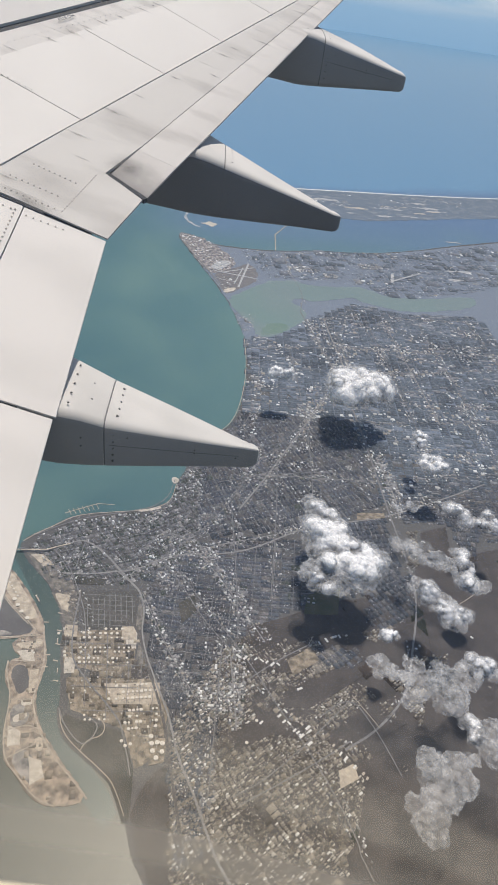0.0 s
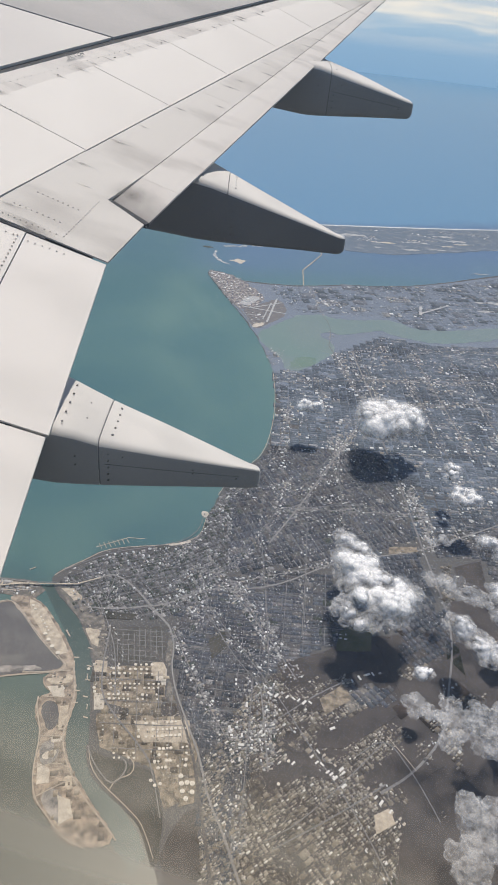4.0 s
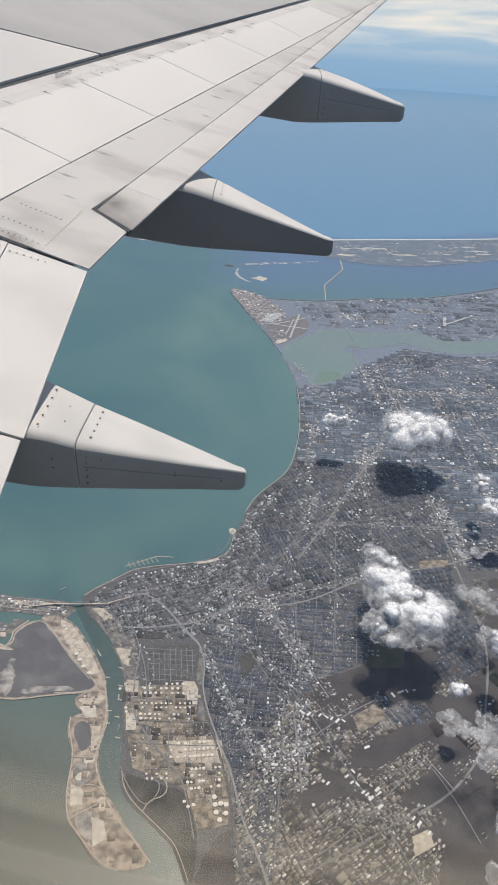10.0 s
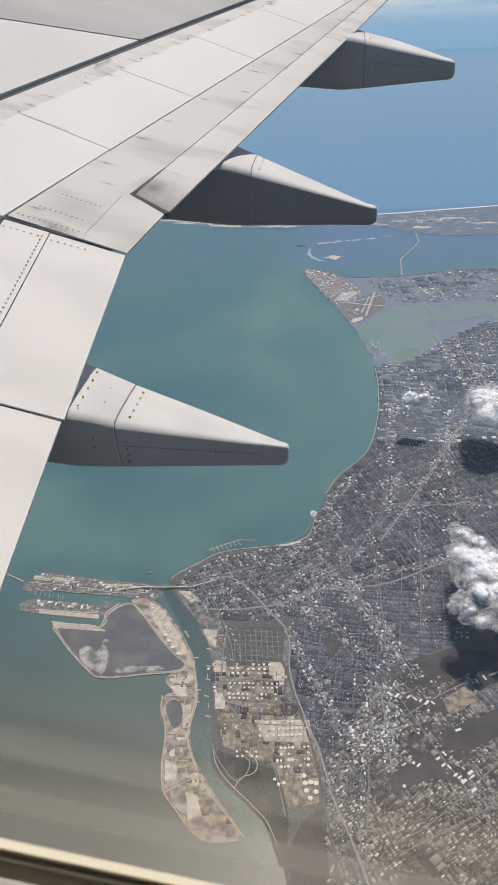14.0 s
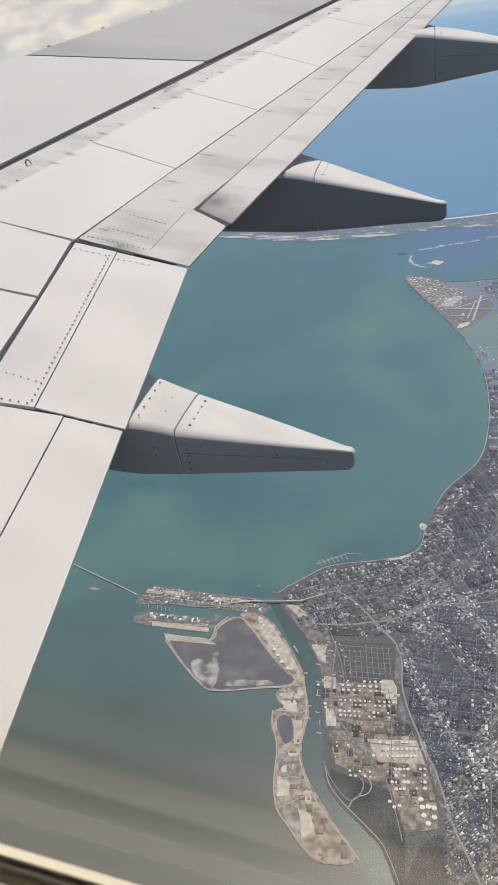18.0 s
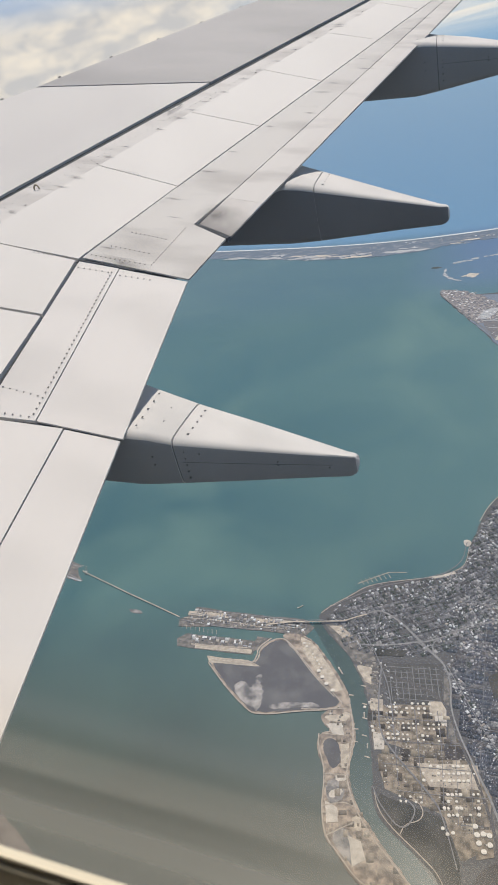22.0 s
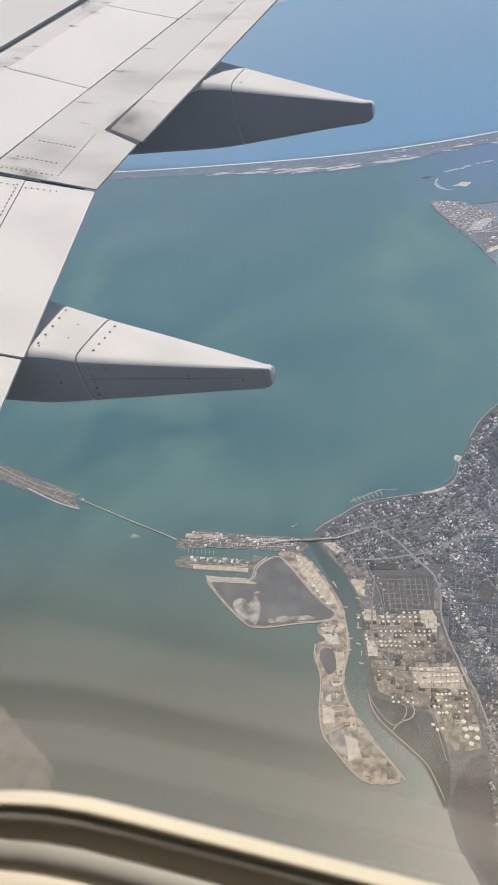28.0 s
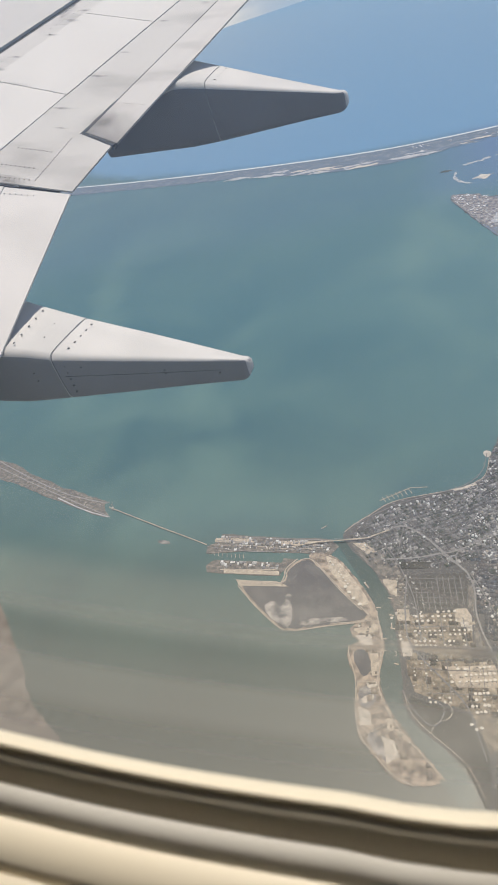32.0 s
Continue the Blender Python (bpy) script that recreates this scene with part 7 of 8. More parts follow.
# ---- clouds ----
def cloud_mat(name, alpha, scale, lo, hi, squash=1.0, through_light=0.5, tint=(0.93, 0.92, 0.91)):
    """Water droplets: light is scattered back and let through; noise thins it out."""
    m = bpy.data.materials.new(name)
    m.use_nodes = True
    nt, N = m.node_tree, m.node_tree.nodes
    for nd in list(N):
        N.remove(nd)
    mo = N.new("ShaderNodeOutputMaterial")
    df, tl, tp = N.new("ShaderNodeBsdfDiffuse"), N.new("ShaderNodeBsdfTranslucent"), N.new("ShaderNodeBsdfTransparent")
    df.inputs["Color"].default_value = (*tint, 1)
    tl.inputs["Color"].default_value = (*tint, 1)
    mx, ma = N.new("ShaderNodeMixShader"), N.new("ShaderNodeMixShader")
    mx.inputs[0].default_value = through_light
    nt.links.new(df.outputs[0], mx.inputs[1])
    nt.links.new(tl.outputs[0], mx.inputs[2])
    nt.links.new(tp.outputs[0], ma.inputs[1])
    nt.links.new(mx.outputs[0], ma.inputs[2])
    nt.links.new(ma.outputs[0], mo.inputs[0])
    tc = N.new("ShaderNodeTexCoord")
    mp = N.new("ShaderNodeMapping")
    mp.inputs["Scale"].default_value = (1, 1, squash)
    no = N.new("ShaderNodeTexNoise")
    no.inputs["Scale"].default_value = scale
    no.inputs["Detail"].default_value = 8
    no.inputs["Roughness"].default_value = 0.62
    nt.links.new(tc.outputs["Object"], mp.inputs[0])
    nt.links.new(mp.outputs[0], no.inputs["Vector"])
    mr = N.new("ShaderNodeMapRange")
    mr.inputs["From Min"].default_value, mr.inputs["From Max"].default_value = lo, hi
    mr.inputs["To Max"].default_value = alpha
    nt.links.new(no.outputs["Fac"], mr.inputs["Value"])
    nt.links.new(mr.outputs[0], ma.inputs[0])
    return m


CLOUD = cloud_mat("dense_cloud", 1.0, 0.3, -1.0, -0.5, 1.0, 0.08, (1.0, 0.995, 0.985))
SHELL = cloud_mat("cloud_edge", 0.55, 0.50, 0.22, 0.72, 1.0, 0.30, (1.0, 0.99, 0.975))
HAZE = cloud_mat("cloud_mist", 0.30, 0.50, 0.36, 0.72, 1.0, 0.30, (1.0, 0.99, 0.975))
VEIL = cloud_mat("cloud_veil", 0.28, 0.34, 0.40, 0.70, 1.0, 0.35, (1.0, 0.99, 0.975))
WISP = cloud_mat("thin_cloud", 0.40, 0.34, 0.36, 0.70, 1.0, 0.3, (1.0, 0.99, 0.975))
def ball(level):
    b_ = bmesh.new()
    bmesh.ops.create_icosphere(b_, subdivisions=level, radius=1)
    v_, f_ = np.array([v.co[:] for v in b_.verts]), np.array([[v.index for v in f.verts] for f in b_.faces])
    b_.free()
    return v_, f_


BALLS = {3: ball(3), 4: ball(4)}


def puffs(name, blobs, material, parent, seed, rough_amt=0.35, freq=1.3, level=3, cell=0.0):
    """Billows of a cloud: balls broken up into smaller and smaller bulges, joined into one mass."""
    V, F, o = [], [], 0
    v0, f0 = BALLS[level]
    for k, (x, y, z, r, flat) in enumerate(blobs):
        d = np.zeros(len(v0))
        off = Vector((seed * 3.1 + k * 1.7, seed * 0.7, k * 2.3))
        for i, p in enumerate(v0):
            q, a, s = Vector(p) * freq + off, 1.0, 0.0
            for _ in range(4):
                s += a * (1 - 2 * abs(noise.noise(q)))
                q, a = q * 2.1, a * 0.5
            d[i] = s - 0.9
        v = v0 * (1 + rough_amt * d)[:, None]
        v[:, 2] *= flat
        V.append(v * r + (x, y, z))
        F.append(f0 + o)
        o += len(v)
    ob = raw(name, np.vstack(V).tolist(), np.vstack(F).tolist(), material, parent)
    if cell:
        rm = ob.modifiers.new("fuse", "REMESH")
        rm.mode, rm.voxel_size, rm.use_smooth_shade = "VOXEL", cell, True
    ob.data.polygons.foreach_set("use_smooth", [True] * len(ob.data.polygons))
    return ob


# plan place (km), size along x and y (km), billows, thin wisps
CLOUDS = (
    (3.75, 16.2, 0.85, 0.65, 18, 12, "small"), (5.85, 15.6, 1.75, 1.5, 60, 24, "large bright"), (7.0, 13.1, 0.55, 0.6, 12, 12, "small"), (7.05, 12.0, 0.95, 0.65, 22, 14, "small"),
    (4.42, 10.3, 0.75, 0.75, 16, 26, "broken"), (4.62, 9.5, 1.05, 1.15, 38, 26, "large bright"), (4.8, 8.75, 1.25, 1.1, 52, 26, "large bright"), (4.25, 8.4, 0.6, 0.6, 14, 18, "ragged"), (5.45, 7.35, 0.55, 0.38, 16, 12, "small"),
    (5.1, 6.65, 0.75, 0.45, 8, 26, "thin"), (7.5, 10.2, 0.8, 0.6, 16, 18, "ragged"), (7.2, 9.0, 0.55, 0.5, 12, 16, "ragged"), (6.2, 8.2, 0.65, 0.75, 14, 24, "ragged"), (6.55, 7.65, 0.60, 0.65, 18, 18, "ragged"),
    (6.0, 6.15, 0.8, 0.9, 12, 34, "thin"), (6.5, 5.6, 0.6, 0.5, 16, 18, "ragged"), (6.0, 4.6, 1.0, 0.9, 16, 34, "thin"), (5.95, 9.5, 0.45, 0.45, 5, 18, "thin"), (6.9, 6.7, 0.6, 0.75, 16, 18, "ragged"),
    (6.26, 10.47, 0.5, 0.4, 8, 14, "thin"), (6.5, 9.0, 0.7, 0.9, 14, 26, "thin"), (7.05, 8.35, 0.55, 0.7, 18, 18, "ragged"), (6.4, 6.45, 0.7, 0.7, 14, 28, "thin"), (7.86, 10.04, 0.5, 0.5, 14, 14, "ragged"), (7.3, 5.4, 0.9, 0.8, 16, 30, "thin"),
)
crng = random.Random(11)
for k, (cx, cy, sx, sy, n, nw, sort) in enumerate(CLOUDS):
    c = spot(cx, cy, 1.1 * S)
    cl = thing("cumulus_cloud", c, "%s white cumulus cloud casting a shadow on the plain" % sort, "cloud", "fair-weather clouds")
    hubs = [(crng.uniform(-0.62, 0.62), crng.uniform(-0.62, 0.62)) for i in range(3 + n // 10)]
    m_ = min(sx, sy) * S
    bl, mist = [], []
    for i in range(n):
        hx, hy = crng.choice(hubs)
        u = crng.random()
        px, py = hx + crng.gauss(0, 0.17), hy + crng.gauss(0, 0.17)
        r = (0.085 + 0.13 * (1 - u)) * m_
        bl.append((px * sx / 2 * S, py * sy / 2 * S, u * 0.30 * m_, r, 0.8))
    core = {"thin": 0.0, "ragged": 0.64, "broken": 0.72}.get(sort, 0.88)
    if core:
        puffs("billows", [(x, y, z, r * core, f) for x, y, z, r, f in bl], CLOUD, cl, k, 0.15, 1.7, 3, 0.2)
    if core:
        puffs("edge_mist", [(x, y, z, r * 1.0, f) for x, y, z, r, f in bl], SHELL, cl, k + 20, 0.26, 1.4, 3, 0.2)
        puffs("middle_mist", [(x * 1.02, y * 1.02, z, r * 1.18, f) for x, y, z, r, f in bl], HAZE, cl, k + 27, 0.34, 1.5, 3, 0.22)
    puffs("outer_mist", [(x * 1.05, y * 1.05, z, r * 1.38, f * 0.9) for x, y, z, r, f in bl[::2]], VEIL, cl, k + 35, 0.42, 1.5, 3, 0.25)
    for i in range(int(nw * 0.8)):
        hx, hy = crng.choice(hubs)
        r = (0.09 + 0.15 * crng.random()) * m_
        mist.append(((hx * 1.15 + crng.gauss(0, 0.30)) * sx / 2 * S, (hy * 1.15 + crng.gauss(0, 0.30)) * sy / 2 * S, (crng.random() - 0.1) * 0.14 * m_, r, 0.6))
    puffs("wisps", mist, WISP, cl, k + 50, 0.45, 1.5, 3, 0.25)
# ---- far sky: haze and cloud streaks low over the sea ----
BACK = bpy.data.materials.new("far_sky")
BACK.use_nodes = True
nt, N = BACK.node_tree, BACK.node_tree.nodes
for nd in list(N):
    N.remove(nd)
mo, em = N.new("ShaderNodeOutputMaterial"), N.new("ShaderNodeEmission")
nt.links.new(em.outputs[0], mo.inputs[0])
tc, sp = N.new("ShaderNodeTexCoord"), N.new("ShaderNodeSeparateXYZ")
nt.links.new(tc.outputs["Object"], sp.inputs[0])


def ramp_of(stops, source):
    r = N.new("ShaderNodeValToRGB")
    el = r.color_ramp.elements
    el[0].position, el[0].color = stops[0][0], (*stops[0][1], 1)
    el[1].position, el[1].color = stops[-1][0], (*stops[-1][1], 1)
    for q_, c_ in stops[1:-1]:
        el.new(q_).color = (*c_, 1)
    nt.links.new(source, r.inputs[0])
    return r.outputs[0]


def noise_of(scale, stretch, detail=5, twist=0.0):
    mp_, no_ = N.new("ShaderNodeMapping"), N.new("ShaderNodeTexNoise")
    mp_.inputs["Scale"].default_value = stretch
    no_.inputs["Scale"].default_value = scale
    no_.inputs["Detail"].default_value = detail
    no_.inputs["Distortion"].default_value = twist
    nt.links.new(tc.outputs["Object"], mp_.inputs[0])
    nt.links.new(mp_.outputs[0], no_.inputs["Vector"])
    return no_.outputs["Fac"]


def mix_of(fac, a, b):
    m_ = N.new("ShaderNodeMix")
    m_.data_type = "RGBA"
    nt.links.new(fac, m_.inputs[0])
    for s_, v_ in ((6, a), (7, b)):
        if isinstance(v_, tuple):
            m_.inputs[s_].default_value = (*v_, 1)
        else:
            nt.links.new(v_, m_.inputs[s_])
    return m_.outputs[2]


def range_of(value, lo, hi):
    r_ = N.new("ShaderNodeMapRange")
    r_.inputs["From Min"].default_value, r_.inputs["From Max"].default_value = lo, hi
    nt.links.new(value, r_.inputs["Value"])
    return r_.outputs[0]


height = range_of(sp.outputs["Z"], -200, 600)
clear = ramp_of(((0.0, (0.235, 0.405, 0.60)), (0.16, (0.27, 0.44, 0.625)), (0.27, (0.36, 0.52, 0.67)), (0.36, (0.52, 0.62, 0.70)), (0.5, (0.55, 0.63, 0.70)), (1.0, (0.30, 0.45, 0.68))), height)
band = ramp_of(((0.14, (0, 0, 0)), (0.22, (0.18, 0.18, 0.18)), (0.32, (0.9, 0.9, 0.9)), (0.50, (1, 1, 1)), (0.75, (0.4, 0.4, 0.4)), (1.0, (0.2, 0.2, 0.2))), height)
streak = range_of(noise_of(0.0016, (1, 1, 11), 6, 0.4), 0.40, 0.62)
ml = N.new("ShaderNodeMath")
ml.operation = "MULTIPLY"
nt.links.new(streak, ml.inputs[0])
nt.links.new(band, ml.inputs[1])
sky1 = mix_of(ml.outputs[0], clear, (0.90, 0.85, 0.76))
puff = mix_of(range_of(noise_of(0.006, (1, 1, 2.0), 6, 0.3), 0.38, 0.66), (0.60, 0.585, 0.57), (0.89, 0.81, 0.69))
west = N.new("ShaderNodeMath")
west.operation = "MULTIPLY"
nt.links.new(range_of(sp.outputs["X"], -500, -1300), west.inputs[0])
nt.links.new(range_of(sp.outputs["Z"], 620, 420), west.inputs[1])
nt.links.new(mix_of(west.outputs[0], sky1, puff), em.inputs["Color"])
bm = bmesh.new()
prev = None
for k in range(49):
    a = radians(-20 + 220 * k / 48)
    cur = [bm.verts.new((q_ * math.cos(a), q_ * math.sin(a), z)) for q_, z in ((3990, -201), (4080, 0), (4190, 250), (4380, 700))]
    if prev:
        for i in range(3):
            bm.faces.new((prev[i], cur[i], cur[i + 1], prev[i + 1]))
    prev = cur
tagged(mesh_object("backdrop", bm, BACK), "pale hazy sky with cloud streaks above the sea", "sky", "", "structure")


# ---- harbour: bridge, causeway, tanks, ships, piers ----
def beam(bm, a, b, w, h):
    """A straight member between two world points."""
    a, b = Vector(a), Vector(b)
    d = b - a
    q = d.to_track_quat("X", "Z").to_matrix().to_4x4()
    bmesh.ops.create_cube(bm, size=1, matrix=Matrix.Translation((a + b) / 2) @ q @ Matrix.Diagonal((d.length, w, h, 1)))


def viaduct(name, pts, w, top, label, pier_step=2.0, ends=True, material=None):
    """A road bridge on piers over water: plan points, deck height in metres of the world."""
    e = thing(name, spot(*pts[0]), label, "bridge")
    inv = Matrix.Translation(-e.location)
    P = [spot(*p) for p in pts]
    L = [(b - a).length for a, b in zip(P, P[1:])]
    tot, done = sum(L), 0.0
    def at(s):
        s = min(max(s, 0), tot - 1e-6)
        for a, b, l in zip(P, P[1:], L):
            if s <= l:
                return a.lerp(b, s / l)
            s -= l
        return P[-1]
    n = int(tot / 1.5) + 2
    prof = []
    for i in range(n):
        u = i / (n - 1)
        z = top * (1 - abs(2 * u - 1) ** 4) + 0.18 if ends else top
        q = at(u * tot)
        prof.append(Vector((q.x, q.y, GZ + z)))
    bm = bmesh.new()
    for a, b in zip(prof, prof[1:]):
        beam(bm, a, b, w * S, 0.10)
    bmesh.ops.transform(bm, matrix=inv, verts=bm.verts[:])
    part("deck", bm, material or DOCK, e)
    k = int(tot / pier_step)
    for i in range(1, k):
        q = prof[int(i / k * (n - 1))]
        bm = bmesh.new()
        beam(bm, (q.x, q.y, GZ - 0.2), (q.x, q.y, q.z), w * S * 0.7, 0.12)
        bmesh.ops.transform(bm, matrix=inv, verts=bm.verts[:])
        part("pier", bm, STEEL, e)
    return e, prof, inv


cw_, _, _ = viaduct("causeway", [(-7.48, 10.08), (-6.2, 9.62), (-5.0, 9.2)], 0.022, 0.30, "long thin causeway over the bay mouth", 2.2)
cw2, _, _ = viaduct("causeway", [(4.6, 29.9), (4.72, 32.1), (5.85, 35.0), (5.9, 37.0)], 0.05, 0.30, "far thin causeway to the barrier island", 12.0)
hb, prof, inv = viaduct("harbour_bridge", [(-3.2, 9.32), (-2.6, 9.5), (-2.1, 9.58), (-1.55, 9.7), (-1.1, 10.02)], 0.030, 0.85, "grey steel arch bridge over the ship channel", 1.6)
mid_i = [i for i, q in enumerate(prof) if abs(i / (len(prof) - 1) - 0.5) < 0.13]
for side in (-0.28, 0.28):
    bm = bmesh.new()
    pts = []
    for j, i in enumerate(mid_i):
        u = j / (len(mid_i) - 1)
        d = (prof[min(i + 1, len(prof) - 1)] - prof[i - 1]).normalized()
        n = Vector((-d.y, d.x, 0)) * side
        pts.append(prof[i] + n + Vector((0, 0, 0.1 + 0.9 * 4 * u * (1 - u))))
    for a, b in zip(pts, pts[1:]):
        beam(bm, a, b, 0.09, 0.09)
    for a, i in zip(pts[1:-1], mid_i[1:-1]):
        beam(bm, a, (a.x, a.y, prof[i].z), 0.04, 0.04)
    bmesh.ops.transform(bm, matrix=inv, verts=bm.verts[:])
    part("arch", bm, STEEL, hb, "steel arch with hangers")


# storage tanks: one built, the rest copied
def tank(r, h):
    e = thing("storage_tank", (0, 0, 0), "round white storage tank in a refinery yard", "tank", "refinery tanks")
    bm = bmesh.new()
    bmesh.ops.create_cone(bm, cap_ends=True, segments=20, radius1=r, radius2=r, depth=h, matrix=Matrix.Translation((0, 0, h / 2)))
    part("shell", bm, TANKS_, e)
    bm = bmesh.new()
    bmesh.ops.create_cone(bm, cap_ends=True, segments=20, radius1=r * 1.02, radius2=r * 0.15, depth=h * 0.12, matrix=Matrix.Translation((0, 0, h * 1.065)))
    part("roof", bm, TANKW, e, "bright white tank roof")
    return e


kinds = {"small": tank(0.38, 0.24), "medium": tank(0.52, 0.28), "large": tank(0.74, 0.34)}
first = dict(kinds)
used = set()
trng = random.Random(4)


def set_tank(size, x, y):
    m = Matrix.Translation(spot(x, y, 0.24))
    if size in used:
        copy_thing(first[size], m)
    else:
        first[size].matrix_basis = m
        used.add(size)


land("tank_pad", [(-0.15, 6.76), (0.5, 6.86), (1.06, 6.92), (1.13, 6.5), (0.6, 6.45), (0.05, 6.38)], 0.262, DOCK, "bright tan tank pad in the refinery", 0.05, 0.008, 131, 0.1, "yard", 0)
land("tank_pad", [(1.0, 5.86), (1.4, 5.9), (1.45, 5.5), (1.12, 5.42)], 0.262, YARD, "tan pad under the largest tanks", 0.05, 0.008, 132, 0.1, "yard", 0)
land("tank_pad", [(0.0, 8.02), (0.24, 8.06), (0.27, 7.76), (0.02, 7.72)], 0.262, DOCK, "bright tan yard beside the tanks", 0.05, 0.008, 133, 0.1, "yard", 0)
land("dark_lot", [(0.26, 7.12), (0.86, 7.18), (0.94, 6.98), (0.30, 6.92)], 0.262, FIELD, "bare dark lot in the refinery", 0.05, 0.008, 134, 0.1, "ground", 0)
land("black_basin", [(-0.96, 7.55), (-0.80, 7.58), (-0.79, 7.45), (-0.95, 7.42)], 0.262, MARSH, "black settling basin beside the channel", 0.05, 0.005, 135, 0.1, "basin", 0)
# rows of tanks: first place, steps along and across, counts, share standing, sizes
for x0, y0, dx, dy, nx, ny, share, sizes in ((-0.57, 7.66, 0.086, 0.10, 8, 3, 0.78, ("medium", "medium", "small")), (-0.58, 7.35, 0.074, 0.085, 12, 2, 0.85, ("small",)), (-0.58, 7.12, 0.074, 0.085, 11, 2, 0.75, ("small", "small", "medium")),
                                             (-0.04, 6.47, 0.112, 0.125, 9, 3, 0.82, ("medium", "medium", "small")), (0.33, 5.96, 0.10, 0.11, 9, 4, 0.55, ("small", "medium")), (-0.36, 6.04, 0.075, 0.08, 5, 2, 0.7, ("small",)), (-0.55, 6.55, 0.12, 0.1, 4, 2, 0.35, ("small", "medium"))):
    for i in range(nx):
        for j in range(ny):
            if trng.random() < share:
                set_tank(trng.choice(sizes), x0 + dx * i - 0.014 * j + trng.uniform(-0.005, 0.005), y0 + dy * j + 0.16 * dx * i + trng.uniform(-0.005, 0.005))
for x, y in ((1.1, 5.78), (1.23, 5.81), (1.35, 5.8), (1.15, 5.66), (1.37, 5.66), (1.26, 5.55), (1.05, 5.9)):
    set_tank("large", x, y)
for x, y in ((-2.3, 8.98), (-2.24, 8.9), (-1.94, 8.33), (-1.86, 8.2), (-1.77, 8.06), (-1.64, 7.93)):
    set_tank("large" if y < 8.5 else "medium", x, y)
for i in range(5):
    set_tank("small", -2.1 + 0.05 * i, 8.72 - 0.075 * i)
for x, y in ((-1.02, 7.68), (-0.86, 7.3), (-0.84, 7.22), (0.3, 5.75), (0.42, 5.68), (0.55, 5.72), (3.05, 5.9), (3.2, 6.3)):
    set_tank("medium", x, y)


def ship(x, y, turn, length, label):
    e = thing("cargo_ship", spot(x, y, -0.05), label, "ship", "ships in the channel")
    e.rotation_euler = (0, 0, radians(turn))
    L, W = length * S, length * S * 0.16
    bm = bmesh.new()
    lo, hi = [], []
    for px, py in ((-0.5, -0.42), (-0.46, -0.5), (0.32, -0.5), (0.44, -0.3), (0.5, 0.0), (0.44, 0.3), (0.32, 0.5), (-0.46, 0.5), (-0.5, 0.42)):
        lo.append(bm.verts.new((px * L * 0.97, py * W * 0.9, 0)))
        hi.append(bm.verts.new((px * L, py * W, 0.22)))
    bm.faces.new(hi)
    for i in range(9):
        k = (i + 1) % 9
        bm.faces.new((lo[i], lo[k], hi[k], hi[i]))
    part("hull", bm, HULL, e)
    bm = bmesh.new()
    bmesh.ops.create_cube(bm, size=1, matrix=Matrix.Translation((-0.02 * L, 0, 0.25)) @ Matrix.Diagonal((0.72 * L, W * 0.75, 0.06, 1)))
    part("deck", bm, DECK, e, "rust-brown hatch covers")
    bm = bmesh.new()
    bmesh.ops.create_cube(bm, size=1, matrix=Matrix.Translation((-0.42 * L, 0, 0.36)) @ Matrix.Diagonal((0.10 * L, W * 0.8, 0.36, 1)))
    part("bridge_house", bm, TANKW, e, "white bridge house")


ship(-1.52, 8.42, -55, 0.20, "white-topped cargo ship moored in the channel")
ship(-1.02, 7.5, -83, 0.14, "tanker moored at a channel berth")
ship(-2.5, 10.0, 40, 0.16, "small cargo ship off the channel mouth")
ship(-1.3, 7.75, -80, 0.12, "barge moored beside the dredged island")
ship(-0.93, 6.9, -85, 0.10, "barge moored at the refinery bank")


def pier(x0, y0, x1, y1, w, label):
    e = thing("jetty", spot(x0, y0), label, "jetty", "jetties")
    bm = bmesh.new()
    beam(bm, spot(x0, y0, 0.14) - e.location, spot(x1, y1, 0.14) - e.location, w * S, 0.10)
    part("deck", bm, DOCK, e)
    for k in range(1, 4):
        q = spot(x0 + (x1 - x0) * k / 3, y0 + (y1 - y0) * k / 3)
        bm = bmesh.new()
        beam(bm, q - e.location + Vector((0, 0, -0.2)), q - e.location + Vector((0, 0, 0.12)), 0.12, 0.12)
        part("pile", bm, STEEL, e)


for k in range(7):
    pier(-1.22 + 0.09 * k, 10.90 + 0.05 * k, -1.30 + 0.09 * k, 11.06 + 0.05 * k, 0.012, "thin pale jetty in the marina")
pier(-1.35, 10.92, -0.72, 11.38, 0.016, "curved stone breakwater round the marina")
pier(-0.72, 11.38, -0.42, 11.42, 0.016, "stone breakwater arm at the marina")
for x, y in ((-0.98, 7.75), (-0.96, 7.45), (-0.95, 7.1), (-0.88, 6.7), (-1.02, 8.15), (-1.2, 7.2), (-1.2, 6.95), (-1.33, 7.9)):
    pier(x, y, x + (-0.09 if x > -1.1 else 0.09), y + 0.01, 0.02, "short concrete jetty in the ship channel")
for k in range(9):
    pier(-4.9 + 0.09 * k, 9.0, -4.88 + 0.09 * k, 8.9, 0.010, "narrow jetty of the boat slips")
land("shore_point", [(0.9, 12.42), (0.78, 12.6), (0.88, 12.72), (1.05, 12.62)], 0.18, BEACH, "small pale point on the city shore", 0.03, 0.01, 91)


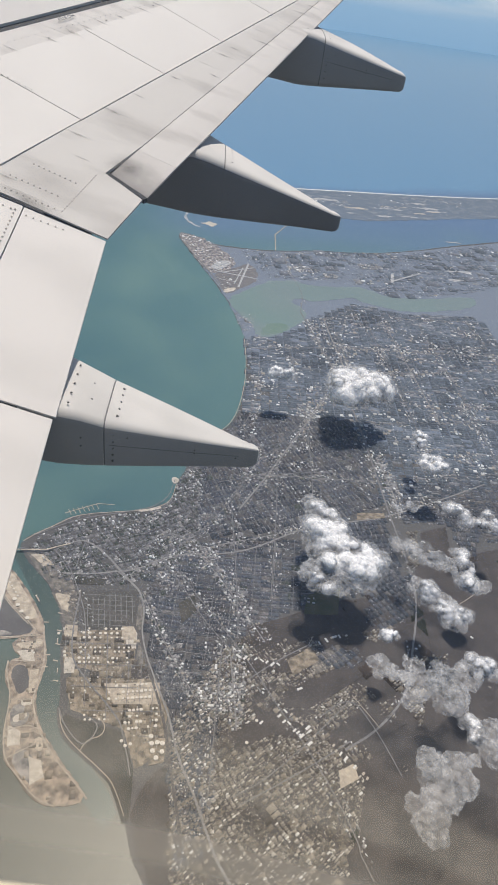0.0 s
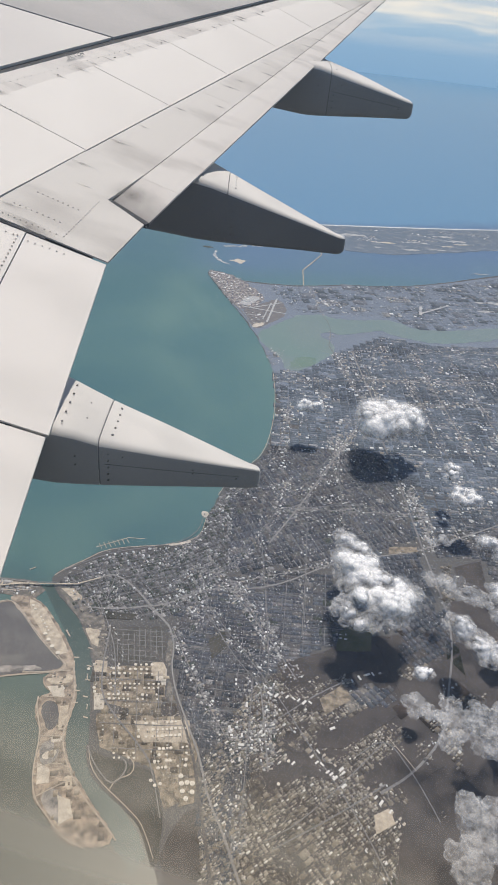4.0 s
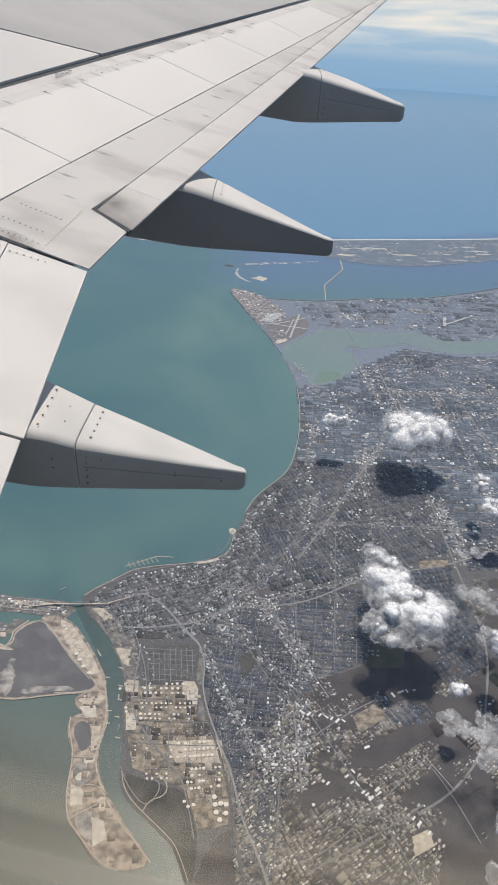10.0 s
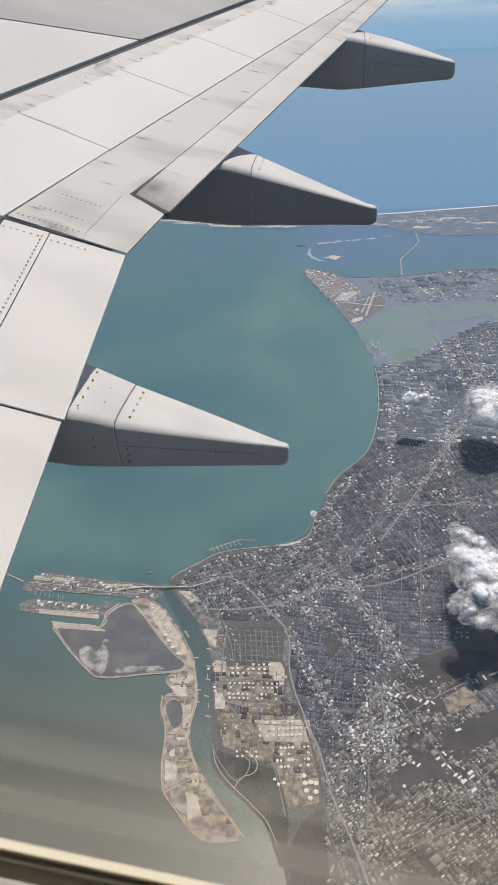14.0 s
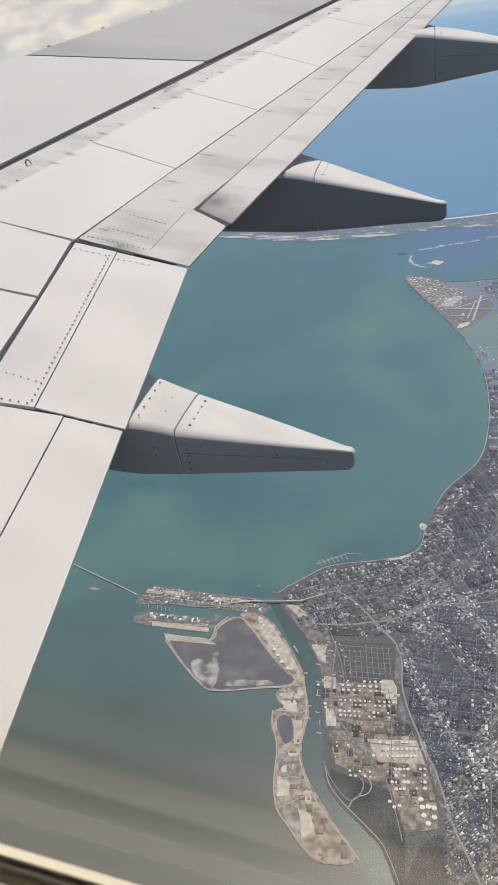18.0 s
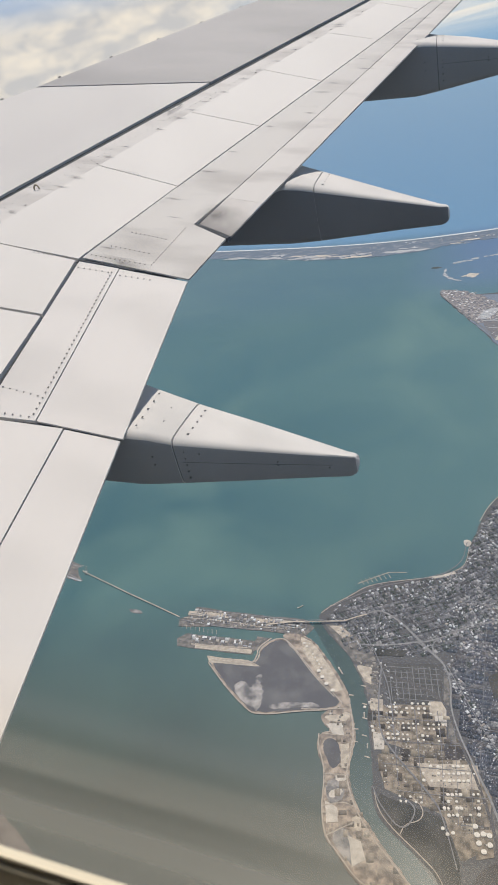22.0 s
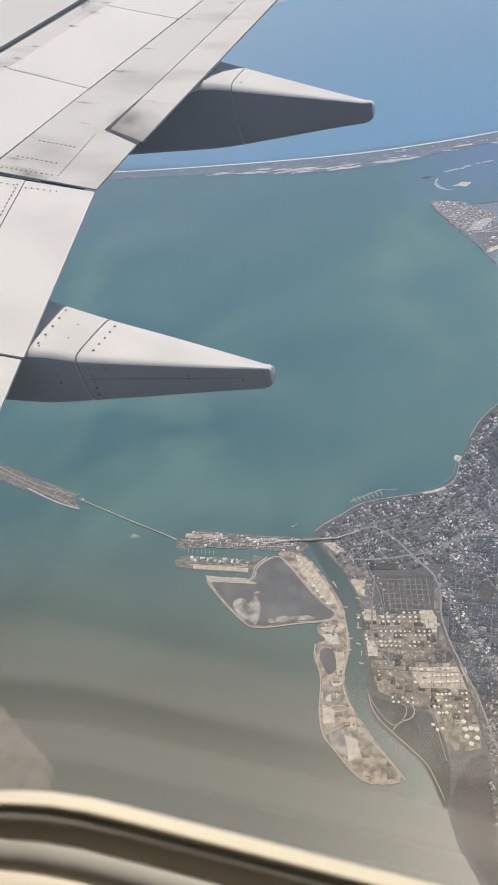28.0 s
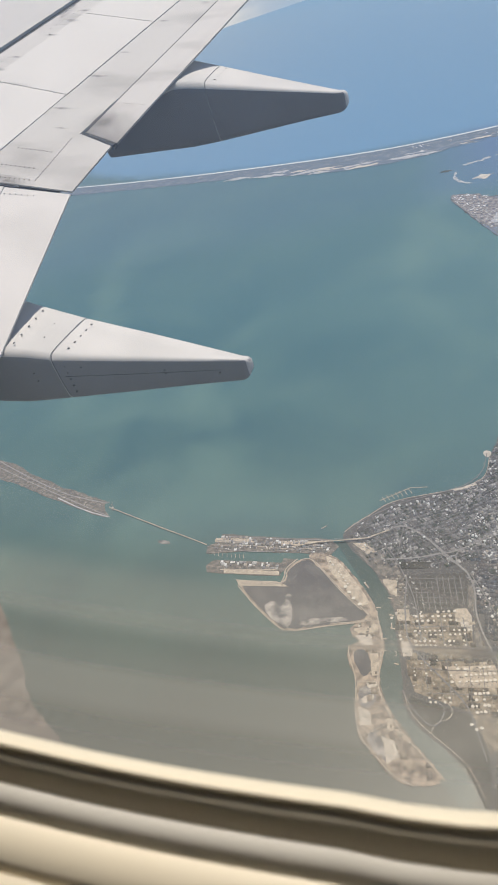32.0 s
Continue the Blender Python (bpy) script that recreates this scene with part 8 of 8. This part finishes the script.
# warehouses of the industrial quarter and the docks, one by one
SHEDW = mat("shed_wall", (0.42, 0.39, 0.35), 0.7, 0, (0.32, 0.30, 0.27), 0.6)
ROOF_A = mat("white_metal_roof", (0.70, 0.69, 0.66), 0.5, 0, (0.58, 0.57, 0.54), 0.5)
ROOF_B = mat("tan_metal_roof", (0.46, 0.41, 0.34), 0.55, 0, (0.36, 0.32, 0.27), 0.5)


def warehouse(L, W, H, roof, label):
    e = thing("warehouse", (0, 0, 0), label, "warehouse", "warehouses")
    bm = bmesh.new()
    bmesh.ops.create_cube(bm, size=1, matrix=Matrix.Translation((0, 0, H / 2)) @ Matrix.Diagonal((L, W, H, 1)))
    part("walls", bm, SHEDW, e)
    for s in (-1, 1):
        bm = bmesh.new()
        v = [bm.verts.new(c) for c in ((-L * 0.51, 0, H * 1.22), (L * 0.51, 0, H * 1.22), (L * 0.51, s * W * 0.53, H * 0.99), (-L * 0.51, s * W * 0.53, H * 0.99))]
        lo = [bm.verts.new(c.co - Vector((0, 0, 0.02))) for c in v]
        bm.faces.new(v)
        bm.faces.new(lo[::-1])
        for i in range(4):
            bm.faces.new((v[i], lo[i], lo[(i + 1) % 4], v[(i + 1) % 4]))
        bmesh.ops.recalc_face_normals(bm, faces=bm.faces[:])
        part("roof_slope", bm, roof, e)
    return e


protos = [warehouse(1.5, 0.6, 0.2, ROOF_A, "long white metal-roofed warehouse"), warehouse(1.1, 0.7, 0.18, ROOF_B, "tan metal-roofed warehouse in the yards"), warehouse(2.0, 0.8, 0.22, ROOF_A, "very long white warehouse beside a field")]
placed = [False] * 3
wrng = random.Random(8)
PLOTS = []
for i in range(7):
    PLOTS += [(3.62 + 0.085 * i, 6.42 - 0.075 * i, 40), (3.75 + 0.085 * i, 6.52 - 0.075 * i, 40)]
for i in range(8):
    PLOTS += [(2.75 + 0.12 * i, 7.55 - 0.02 * i, 48), (2.5 + 0.11 * i, 6.9 - 0.09 * i, 45), (4.55 + 0.075 * i, 5.95 - 0.075 * i, 48)]
for i in range(6):
    PLOTS += [(2.3, 6.3 + 0.2 * i, 88), (4.4 + 0.1 * i, 7.95 + 0.03 * i, 25), (-4.4 + 0.16 * i, 8.74, 4)]
PLOTS += [(6.0, 11.75, 3), (5.75, 11.72, 3), (0.25, 9.95, 15), (6.25, 5.95, 85), (6.35, 5.9, 85), (3.95, 6.95, 25), (6.95, 10.6, 80), (7.0, 10.3, 80)]
for x, y, a in PLOTS:
    k = wrng.choice((0, 0, 1, 1, 2))
    x, y = x + wrng.uniform(-0.035, 0.035), y + wrng.uniform(-0.035, 0.035)
    m = Matrix.Translation(spot(x, y, 0.24)) @ pose(0, 0, 0, 0, 0, a + wrng.choice((0, 0, 90)))
    if placed[k]:
        copy_thing(protos[k], m)
    else:
        protos[k].matrix_basis = m
        placed[k] = True
